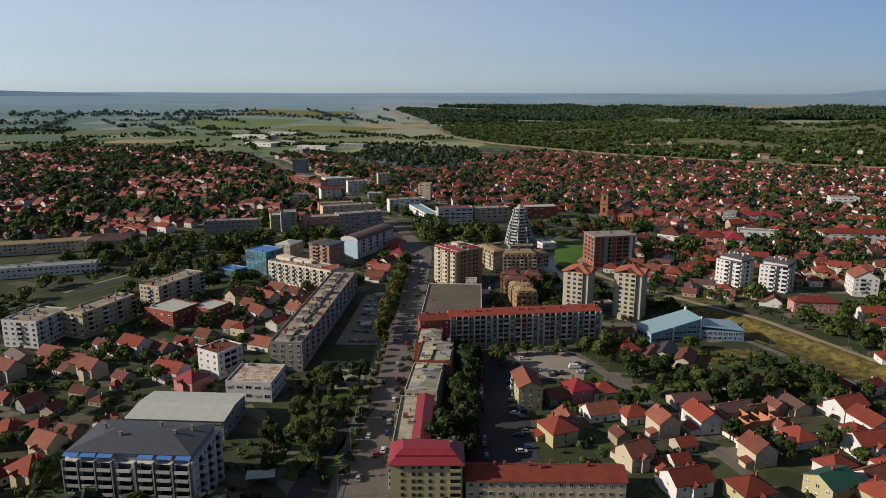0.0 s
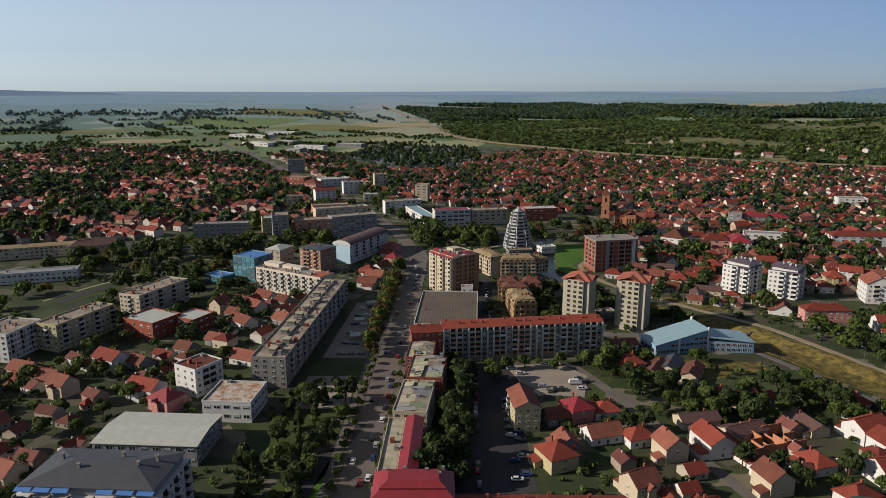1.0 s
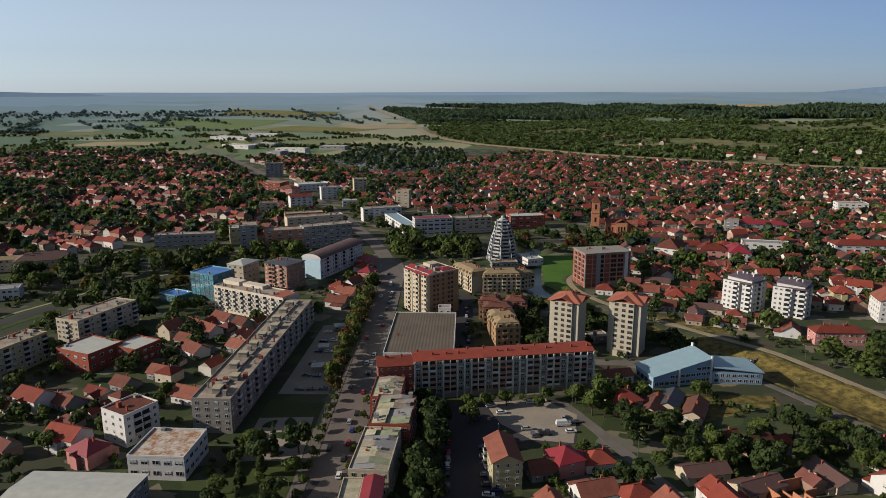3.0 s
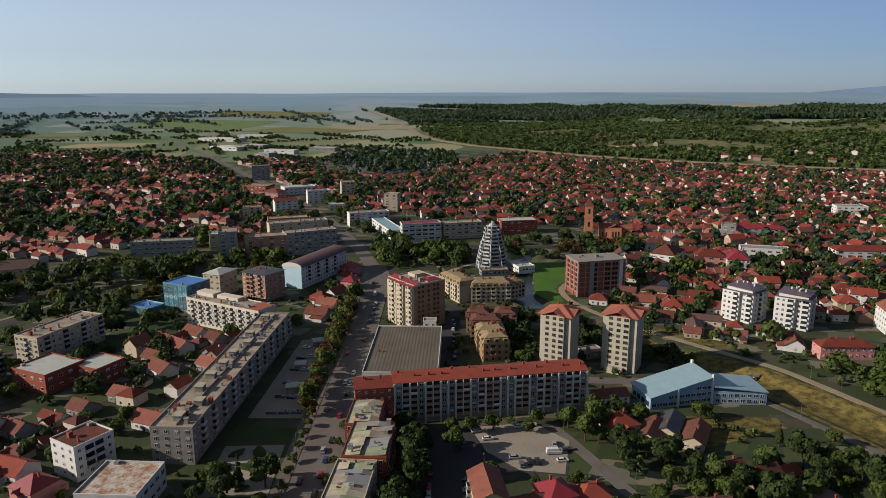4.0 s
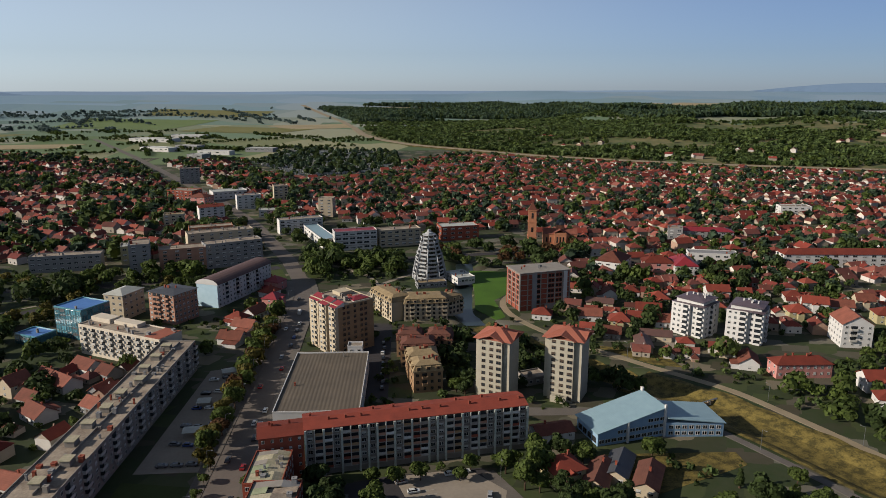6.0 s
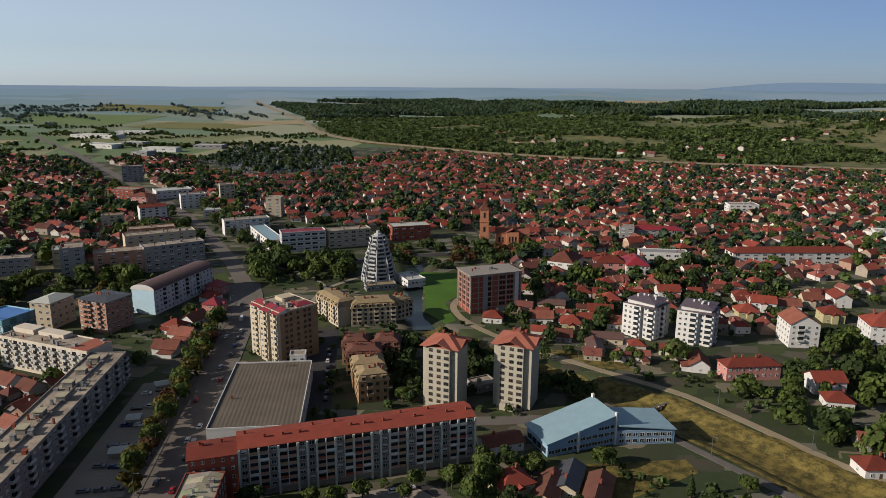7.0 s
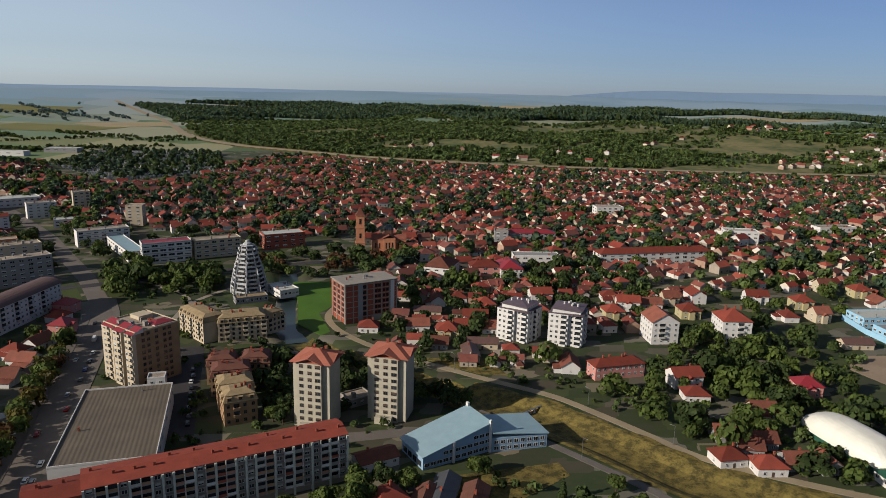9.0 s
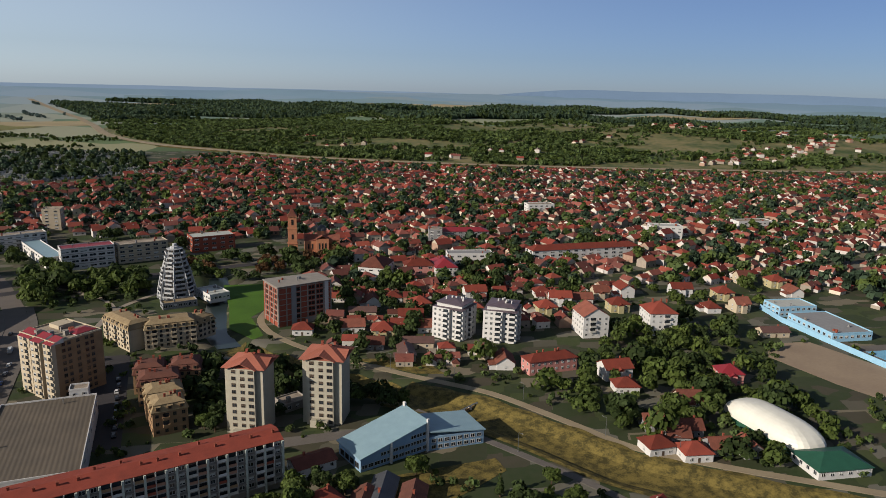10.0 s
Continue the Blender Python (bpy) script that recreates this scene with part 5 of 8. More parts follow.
def mansard_block(x, y, rot, w, d, h, floors, wall, rm, seed):
    """Brick or cream walls under a broken roof with dormers and a raised centre."""
    claim(x, y, rot, w, d)
    rnd = random.Random(seed)
    e = thing("apartment_building", x, y, rot, "%s block under a tall broken %s roof with dormers" % ({"cream": "cream rendered", "brownbrick": "brown brick"}[wall], {"straw": "tan", "oldtile": "red-brown", "umberroof": "dark umber"}[rm]), "building")
    prism(e, "wall", [(-w / 2, -d / 2), (w / 2, -d / 2), (w / 2, d / 2), (-w / 2, d / 2)], -0.5, h, wall)
    s = Shape()
    rc_ = lambda i, z: [(-w / 2 - 0.4 + i, -d / 2 - 0.4 + i, z), (w / 2 + 0.4 - i, -d / 2 - 0.4 + i, z), (w / 2 + 0.4 - i, d / 2 + 0.4 - i, z), (-w / 2 - 0.4 + i, d / 2 + 0.4 - i, z)]
    rings = [rc_(0, h - 0.2), rc_(0, h), rc_(1.2, h + 2.6), rc_(0.9, h + 2.6), rc_(3.6, h + 3.9)]
    for r in rings:
        s.v += r
    for k in range(4):
        for i in range(4):
            s.f.append((4 * k + i, 4 * k + (i + 1) % 4, 4 * k + 4 + (i + 1) % 4, 4 * k + 4 + i))
    s.f.append((16, 17, 18, 19))
    s.s = [0] * len(s.f)
    part("roof", s.mesh("roof", M[rm]), e)
    dm = Shape()
    dm.poly([(-0.9, -1.3, 0), (0.9, -1.3, 0), (0.9, -1.3, 1.6), (-0.9, -1.3, 1.6)]).poly([(-1.1, -1.5, 1.6), (1.1, -1.5, 1.6), (1.1, 0.6, 2.0), (-1.1, 0.6, 2.0)], 1)
    dm.poly([(-0.9, -1.3, 0), (-0.9, -1.3, 1.6), (-0.9, 0.6, 1.9), (-0.9, 0.6, 0)]).poly([(0.9, 0.6, 0), (0.9, 0.6, 1.9), (0.9, -1.3, 1.6), (0.9, -1.3, 0)])
    dm = dm.mesh("dormer", M[wall], M[rm])
    n = max(2, int(w / 4))
    for i in range(n):
        part("window", window_mesh(1.2, 1.2, "darkframe"), part("dormer", dm, e, pose(-w / 2 + w * (i + 0.5) / n, -d / 2 + 1.0, h + 0.4)), pose(0, -1.3, 0.25))
    for i in range(max(1, int(d / 5))):
        v = -d / 2 + d * (i + 0.5) / max(1, int(d / 5))
        part("window", window_mesh(1.2, 1.2, "darkframe"), part("dormer", dm, e, pose(-w / 2 + 1.0, v, h + 0.4, 0, 0, -90)), pose(0, -1.3, 0.25))
    fh = (h - 0.4) / floors
    for f in range(floors):
        z = 0.4 + f * fh
        for i in range(int(w / 2.8)):
            u = -w / 2 + w * (i + 0.5) / int(w / 2.8)
            if i % 3 == 1 and f:
                part("balcony", balcony_mesh(2.5, 1.1, wall), e, pose(u, -d / 2, z))
            else:
                part("window", window_mesh(1.3, 1.5, "darkframe", "glass", rnd.choice((0, 0, 1))), e, pose(u, -d / 2, z + 0.7))
        for i in range(int(d / 3.2)):
            v = -d / 2 + d * (i + 0.5) / int(d / 3.2)
            part("window", window_mesh(1.2, 1.5, "darkframe", "glass", rnd.choice((0, 0, 1))), e, pose(-w / 2, v, z + 0.7, 0, 0, -90))
    for _ in range(4):
        part("chimney", chimney_mesh(0.8, 1.5, "redbrick"), e, pose(rnd.uniform(-w / 3, w / 3), rnd.uniform(-d / 4, d / 4), h + 3.4))


mansard_block(43, 509, 3, 25, 14, 10.5, 4, "cream", "straw", 1)
mansard_block(23, 516, -62, 27, 13, 11.5, 4, "cream", "straw", 2)
mansard_block(57, 517, 35, 14, 12, 8.5, 3, "cream", "straw", 3)
for q, (x_, y_, rm, w_) in enumerate(((39, 411, "straw", 13), (38, 425, "straw", 15), (36.5, 440, "umberroof", 17), (33, 453, "umberroof", 13), (48, 452, "umberroof", 13))):
    mansard_block(x_, y_, 8 - q * 4, w_, 12, 9.0 if q else 10, 3, "brownbrick", rm, 10 + q)
# low buildings in front of the towers and the school pavilion by the hall
block("garage_row", "low building with dark red roof below the towers", 85, 361.5, 12, 15, 9, 3.6, 1, "white", "gable", "oldtile", (1.2, 1.2), 4, 2, pitch=0.4, chim=1)
block("garage_row", "low flat-roofed garage between the towers", 88, 414, 20, 11, 9, 3.0, 1, "concrete", "flat", "flatroof", (1.6, 1.4), 3, 2, faces="F", chim=1)
for q, (x_, y_, r_, rm) in enumerate(((94, 329, 62, "umberroof"), (102.5, 334, 62, "darkroof"), (110, 326, 62, "umberroof"))):
    block("school_pavilion", "school pavilion with %s gable roof" % ("dark umber", "dark grey", "dark umber")[q], x_, y_, r_, 17, 8.2, 3.4, 1, "cream", "gable", rm, (1.6, 1.4), 4, 2, pitch=0.5, chim=1)

# farther off
block("school", "long white school with red roof", 365.5, 609.4, -5, 98, 14, 9.5, 3, "white", "hip", "tile", (2.0, 1.7), 26, 3, pitch=0.45, chim=3)
block("school_building", "white building with red hipped roof", 186, 607, -34, 19, 26, 9, 2, "white", "hip", "oldtile", (1.6, 1.5), 5, 7, pitch=0.6)
block("school_building", "white building with red roofs", 236, 600, -12, 16, 26, 7, 2, "white", "hip", "crimson", (1.6, 1.5), 5, 7, pitch=0.6)
block("school_building", "pink wing with red hipped roof", 218, 604, -12, 22, 14, 7, 2, "pink", "hip", "tile", (1.6, 1.5), 6, 4, pitch=0.6)
block("office_building", "low white building with grey flat roof", 268, 623, -15, 36, 13, 8, 2, "white", "flat", "grey", (1.8, 1.5), 10, 3, chim=2)
block("office_building", "long building with red roof", 298, 703, -14, 46, 14, 9, 3, "grey", "hip", "crimson", (1.8, 1.5), 14, 3)
block("office_building", "white office block with red roof edge", -7.2, 692.7, 12.6, 35, 14, 15.5, 4, "white", "flat", "crimson", (2.6, 1.7), 10, 4, chim=2, faces="FL", bands=True)
block("office_building", "cream office block with flat roof", 29, 704, 15, 36, 14, 14, 4, "cream", "flat", "flatroof", (2.0, 1.6), 11, 4, chim=3, faces="FL", bands=True)
block("market_hall", "low hall with teal sheet roof", -40, 728, -70, 70, 13, 7.5, 2, "white", "flat", "gymroof", (2.0, 1.5), 18, 3, chim=0, faces="FR")
block("office_building", "long white and grey office slab", -61.5, 764, 20, 40, 12, 13, 4, "white", "flat", "flatroof", (2.0, 1.6), 13, 3, chim=2, faces="F", bands=True)
block("apartment_building", "round brick block with flat pale roof", 82, 727, 10, 34, 18, 12, 3, "redbrick", "flat", "palesheet", (2.0, 1.6), 9, 5, chim=2)

# ---------------------------------------------------------------- trees
def leaf_mat(name, a, b):
    m = mat(name, a, b, 0.75, 0.10, 0.9, 0.3, island=0.35, stain=0.3)
    n, l = m.node_tree.nodes, m.node_tree.links
    surf = n["Principled BSDF"]
    thin, both = n.new("ShaderNodeBsdfTranslucent"), n.new("ShaderNodeMixShader")     # light through the leaves
    l.new(surf.inputs["Base Color"].links[0].from_socket, thin.inputs["Color"])
    both.inputs[0].default_value = 0.34
    l.new(surf.outputs[0], both.inputs[1])
    l.new(thin.outputs[0], both.inputs[2])
    l.new(both.outputs[0], n["Material Output"].inputs["Surface"])
    return m


M["leaf"] = leaf_mat("green_leaves", (0.112, 0.152, 0.032), (0.036, 0.056, 0.014))
M["leafdark"] = leaf_mat("dark_green_leaves", (0.064, 0.094, 0.026), (0.022, 0.036, 0.011))
M["hillleaf"] = leaf_mat("sunlit_woodland_leaves", (0.132, 0.174, 0.056), (0.062, 0.100, 0.034))
M["hilldark"] = leaf_mat("dusky_forest_leaves", (0.068, 0.104, 0.058), (0.034, 0.058, 0.036))
# for copses far out: haze mixed into a paler, bluer leaf colour
M["copse"] = leaf_mat("haze_tinted_copse_leaves", (0.105, 0.145, 0.13), (0.07, 0.105, 0.10))
M["leafgold"] = leaf_mat("yellowing_leaves", (0.13, 0.105, 0.02), (0.06, 0.06, 0.014))
M["leafred"] = leaf_mat("rusty_brown_leaves", (0.12, 0.055, 0.022), (0.06, 0.035, 0.014))
for k in ("leaf", "leafdark", "leafgold", "leafred"):
    M[k].node_tree.nodes["Principled BSDF"].inputs["Specular IOR Level"].default_value = 0.15


def crown_cards(rng, n, lobes, size):
    """Small leaf clumps scattered over the outside of several lobes: vertices and quads."""
    cen = np.array([l[:3] for l in lobes])
    rad = np.array([l[3] for l in lobes])
    k = rng.choice(len(lobes), n, p=rad ** 2 / (rad ** 2).sum())
    d = rng.normal(size=(n, 3))
    d /= np.linalg.norm(d, axis=1)[:, None]
    d[:, 2] = np.where(d[:, 2] < -0.5, -d[:, 2], d[:, 2])
    pos = cen[k] + d * (rad[k] * rng.uniform(0.72, 1.08, n))[:, None] * (1, 1, 0.85)
    nrm = d + rng.normal(scale=0.32, size=(n, 3))
    nrm /= np.linalg.norm(nrm, axis=1)[:, None]
    t = np.cross(nrm, rng.normal(size=(n, 3)))
    t /= np.linalg.norm(t, axis=1)[:, None]
    u = np.cross(nrm, t)
    s = size * rng.uniform(0.6, 1.3, n)[:, None]
    c = np.stack([pos - t * s - u * s * 0.7, pos + t * s - u * s * 0.6, pos + t * s * 0.8 + u * s * 0.8, pos - t * s * 0.9 + u * s * 0.6], 1)
    return c.reshape(-1, 3), np.arange(4 * n).reshape(n, 4)


def tree_kind(seed, h, r, n, leaf, tall=False):
    """Trunk with limbs and a crown of leaf clumps."""
    rng = np.random.default_rng(seed)
    lobes = [(0, 0, h * 0.62, r * 0.72)]
    for _ in range(9 if not tall else 7):
        a, q = rng.uniform(0, 6.28), rng.uniform(0.35, 0.75) * r
        lobes.append((q * math.cos(a), q * math.sin(a), h * rng.uniform(0.38, 0.86), r * rng.uniform(0.32, 0.52)))
    if tall:
        lobes = [(rng.normal(scale=0.15 * r), rng.normal(scale=0.15 * r), h * f, r * (1.05 - f) * 0.9) for f in (0.2, 0.35, 0.5, 0.65, 0.8, 0.92)]
    v, q = crown_cards(rng, int(n * 2.7), lobes, r * 0.112)
    crown = big_mesh("crown", v, q, None, M[leaf])
    s = Shape()
    s.tube([(0, 0, -0.3), (0.05, 0, h * 0.2), (0.1, 0.05, h * 0.6)], [h * 0.035, h * 0.026, h * 0.012], 7)
    for x, y, z, _ in lobes[1:6]:
        s.tube([(0.05, 0, h * 0.22), (x * 0.6, y * 0.6, z * 0.75), (x, y, z)], [h * 0.015, h * 0.009, h * 0.004], 5)
    return s.mesh("trunk", M["bark"]), crown


TREES = [tree_kind(1, 9, 4.2, 400, "leaf"), tree_kind(2, 11, 4.6, 430, "leaf"), tree_kind(3, 8, 3.6, 460, "leafdark"), tree_kind(4, 12, 5.2, 470, "leafdark"),
         tree_kind(5, 9, 4.0, 500, "leafgold"), tree_kind(6, 13, 2.4, 420, "leafdark", True), tree_kind(7, 5, 2.6, 300, "leaf"), tree_kind(8, 9, 4.2, 500, "leafred")]
TREE_LABEL = ["leafy green broadleaf tree", "tall green broadleaf tree", "dense dark green tree", "large dark green spreading tree", "broadleaf tree with yellowing leaves",
              "tall dark narrow conifer", "small rounded green tree", "tree with rusty brown leaves"]
TREE_AT = []


def tree(x, y, kind, scale=1.0, near="in open ground"):
    TREE_AT.append((x, y, kind, scale, near))


def plant():
    """The 300 trees nearest the flight line as things, the others as stands of trees."""
    clear = [t for t in TREE_AT if line_gap(np.array([t[0]]), np.array([t[1]]), EMBANK)[0] > 8]
    order = sorted(clear, key=lambda t: math.hypot(t[0] - 25, (t[1] - 150) * 0.9))
    for x, y, kind, scale, near in order[:300]:
        e = thing("tree", x, y, (x * 37 + y * 17) % 360, TREE_LABEL[kind] + " " + near, "tree", z=float(ground_z(x, y)))
        e.scale = (scale, scale, scale * (0.9 + 0.2 * ((x * 13 + y * 7) % 1)))
        part("trunk", TREES[kind][0], e)
        part("crown", TREES[kind][1], e)
    rest = order[300:]
    for names, kinds in ((("leaf",), (0, 1, 6)), (("leafdark",), (2, 3, 5)), (("leafgold",), (4,)), (("leafred",), (7,))):
        k = [t for t in rest if t[2] in kinds]
        if k:
            p = np.array([(t[0], t[1], float(ground_z(t[0], t[1])) - 0.3) for t in k])
            woods("town_trees", "street and garden trees in the town", p, np.array([(9, 11, 8, 12, 9, 12, 5, 9)[t[2]] * t[3] for t in k]), 70, 170, list(names), 0.098)


def scatter_mesh(name, template, pos, size, turn, mats, slots=None, stretch=None):
    """Copies of a template of quads at many places, as one mesh."""
    v, q = template
    c, s = np.cos(turn), np.sin(turn)
    n = len(pos)
    sz = size[:, None]
    st = sz if stretch is None else sz * stretch[:, None]
    x = (v[None, :, 0] * c[:, None] - v[None, :, 1] * s[:, None]) * sz + pos[:, 0:1]
    y = (v[None, :, 0] * s[:, None] + v[None, :, 1] * c[:, None]) * sz + pos[:, 1:2]
    z = v[None, :, 2] * st + pos[:, 2:3]
    V = np.stack([x, y, z], -1).reshape(-1, 3)
    Qn = (q[None] + (np.arange(n) * len(v))[:, None, None]).reshape(-1, 4)
    return big_mesh(name, V, Qn, None if slots is None else np.tile(slots, n), *mats)


def far_tree(seed, n, size=0.26):
    rng = np.random.default_rng(seed)
    lobes = [(0, 0, 0.55, 0.42)] + [(0.3 * math.cos(a), 0.3 * math.sin(a), rng.uniform(0.35, 0.8), 0.28) for a in rng.uniform(0, 6.28, 5)]
    v, q = crown_cards(rng, n, lobes, size)
    return v, q


def woods(name, label, pos, size, seeds, n, leafmats, card=0.26):
    """Many far trees as one thing for each leaf colour."""
    rng = np.random.default_rng(len(pos))
    pick = rng.integers(0, len(leafmats), len(pos))
    for i, lm in enumerate(leafmats):
        k = pick == i
        if not k.any():
            continue
        p = pos[k]
        half = rng.random(len(p)) < 0.5
        for j, sel in enumerate((half, ~half)):
            if sel.any():
                me = scatter_mesh(name, far_tree(seeds + j, n, card), p[sel], size[k][sel], rng.uniform(0, 6.28, sel.sum()), [M[lm]], stretch=rng.uniform(0.8, 1.25, sel.sum()))
                tagged(new(name, me), label, "trees", kind="stuff")


# ---------------------------------------------------------------- houses
ROOFS = ["tile", "oldtile", "tile", "crimson", "oldtile", "brownroof"]
WALLS = ["white", "cream", "white", "yellow", "pink", "grey"]


def house_kind(i, w, d, h, roof, wall, rm, pitch, label):
    rnd = random.Random(i)
    e = thing("house", 0, 0, 0, label, "house")
    s = Shape().box(-w / 2, w / 2, -d / 2, d / 2, -0.4, h)
    if roof == "gable":
        for q in (-1, 1):
            s.poly([(q * w / 2, -d / 2, h), (q * w / 2, d / 2, h), (q * w / 2, 0, h + d / 2 * pitch)])
    aw, ad, ah = w * rnd.uniform(0.35, 0.6), rnd.uniform(2.2, 3.6), min(h, 3.2) * 0.82
    ax = rnd.choice((-1, 1)) * (w - aw) / 2 * 0.8
    s.box(ax - aw / 2, ax + aw / 2, d / 2, d / 2 + ad, -0.4, ah - 0.4)
    if h > 4.5:         # stair head or entrance bay with its own gable
        s.box(-1.7, 1.7, -d / 2 - 1.6, -d / 2, -0.4, h - 0.6)
    part("wall", s.mesh("wall", M[wall]), e)
    rs, rz = roof_shape(roof, w, d, h + 0.02, 0.55, pitch)
    lo, hi = ah - 0.35, ah + 0.35
    rs.poly([(ax - aw / 2 - 0.3, d / 2 + ad + 0.4, lo), (ax - aw / 2 - 0.3, d / 2, hi), (ax + aw / 2 + 0.3, d / 2, hi), (ax + aw / 2 + 0.3, d / 2 + ad + 0.4, lo)])
    rs.poly([(ax - aw / 2 - 0.3, d / 2 + ad + 0.4, lo - 0.12), (ax + aw / 2 + 0.3, d / 2 + ad + 0.4, lo - 0.12), (ax + aw / 2 + 0.3, d / 2 + ad + 0.4, lo), (ax - aw / 2 - 0.3, d / 2 + ad + 0.4, lo)])
    if h > 4.5:
        q, y0, y1, z0, z1 = 2.1, -d / 2 - 2.0, -d * 0.2, h - 0.75, h + 0.75
        for k in (-1, 1):
            rs.poly([(k * q, y0, z0), (k * q, y1, z0), (0, y1, z1), (0, y0, z1)][::k])
        rs.poly([(-1.7, y0 + 0.35, h - 0.62), (1.7, y0 + 0.35, h - 0.62), (0, y0 + 0.35, z1 - 0.15)])
    ridge = w / 2 if roof == "gable" else abs(w - d) / 2
    rs.box(-ridge - 0.2, ridge + 0.2, -0.14, 0.14, rz - 0.1, rz + 0.09)
    part("chimney", chimney_mesh(0.6, 1.3, "redbrick"), part("roof", rs.mesh("roof", M[rm]), e), pose(w * 0.2, 0.6, rz - 0.6))
    fl = 2 if h > 4.5 else 1
    for f in range(fl):
        for u in (-0.28, 0.28):
            part("window", window_mesh(1.2, 1.3, "frame", "glass", rnd.choice((0, 1))), e, pose(u * w, -d / 2, 0.9 + f * 2.8))
        part("window", window_mesh(1.2, 1.3, "frame", "glass", rnd.choice((0, 2))), e, pose(-w / 2, 0, 0.9 + f * 2.8, 0, 0, -90))
    part("door", Shape().box(-0.5, 0.5, -0.07, 0, 0, 2.05).mesh("door", M["darkframe"]), e, pose(0, -d / 2, 0))
    return e


KINDS = [
    house_kind(0, 11, 9, 3.6, "hip", "white", "tile", 0.6, "white bungalow with red hipped tile roof"),
    house_kind(1, 10, 9, 5.8, "gable", "cream", "oldtile", 0.75, "cream two-storey house with weathered tile gable roof"),
    house_kind(2, 13, 9, 3.4, "gable", "white", "oldtile", 0.7, "white low house with old tile gable roof"),
    house_kind(3, 12, 11, 5.6, "hip", "yellow", "tile", 0.6, "pale yellow two-storey house with red hipped roof"),
    house_kind(4, 9, 8, 3.2, "gable", "grey", "oldtile", 0.7, "small grey house with brown tile roof"),
    house_kind(5, 14, 10, 5.8, "gable", "white", "tile", 0.6, "large white house with red gable roof"),
    house_kind(6, 11, 10, 5.6, "hip", "pink", "crimson", 0.6, "pink house with crimson hipped roof"),
    house_kind(7, 16, 8, 3.2, "gable", "cream", "brownroof", 0.5, "long low outbuilding with brown roof"),
]
used = [False] * len(KINDS)


def house(x, y, rot, kind):
    w, d = ((11, 9), (10, 9), (13, 9), (12, 11), (9, 8), (14, 10), (11, 10), (16, 8))[kind]
    claim(x, y, rot, w, d, 1.0)
    m = pose(x, y, float(ground_z(x, y)), 0, 0, rot)
    if not used[kind]:
        used[kind] = True
        KINDS[kind].matrix_basis = m
    else:
        copy_thing(KINDS[kind], m)


def settle(spots, rot, kinds):
    for i, (x, y) in enumerate(spots):
        k = kinds[i % len(kinds)]
        house(x, y, rot + ((x * 7 + y * 3) % 17 - 8) + (90 if (x * 3 + y) % 7 < 2 else 0), k)


# old quarter west of the boulevard
settle([(-165, 331), (-151, 331), (-201, 321), (-171, 300), (-185, 312), (-180, 267), (-174, 244), (-150, 229), (-146, 213), (-133, 298), (-125, 363), (-102, 338)], -25, (5, 4, 2, 1, 2, 4, 0, 1, 3))
settle([(-119, 391), (-99, 397), (-216, 317), (-208, 297), (-136, 350), (-133, 430), (-122, 421), (-120, 440), (-107, 432), (-116, 492), (-141, 417), (-129, 406), (-102, 412)], -30, (2, 4, 7, 1, 4, 4, 2))
settle([(-56, 517), (-55, 559), (-49, 538), (-57, 493), (-64, 507), (-54, 576), (-49, 479), (-60, 474)], 65, (2, 0, 6, 2, 0, 6, 7))
house(-120, 288, -25, 6)
# behind the car park and along the lane
settle([(41, 280), (50, 284), (62, 286), (42, 259), (37, 247), (57, 266), (70, 264), (79, 254), (97, 279), (96, 259), (112, 270)], 18, (4, 6, 0, 4, 3, 2, 0, 1, 7, 5, 7))
settle([(82, 332), (158, 270), (160, 256), (131, 226), (141, 219), (62, 229), (94, 207), (107, 233), (139, 277), (167, 295), (113, 301), (135, 205), (75, 212), (150, 240), (128, 247), (174, 240)], 20, (3, 5, 5, 0, 2, 1, 3, 1, 7, 0, 4))
# east bank
settle([(239, 394), (234, 379), (195, 424), (288, 371), (247, 353), (224, 333), (233, 336), (221, 320), (233, 320), (243, 315), (211, 329), (222, 345), (363, 413)], -15, (5, 0, 2, 6, 1, 4, 4, 0, 4, 4, 0, 4, 7))
settle([(451, 492), (445, 471), (362, 461), (368, 496), (390, 480), (380, 455), (330, 508), (309, 506), (305, 481), (293, 503), (276, 525), (277, 504), (258, 490), (435, 507)], -15, (3, 2, 0, 5, 3, 1, 5, 1))
settle([(111, 502), (138, 498), (151, 482), (142, 468), (173, 499), (178, 484), (164, 463), (153, 451), (177, 543), (163, 541), (187, 521), (215, 539), (230, 533), (251, 575), (194, 440), (151, 522)], -15, (0, 2, 3, 4, 5, 2, 7, 7))


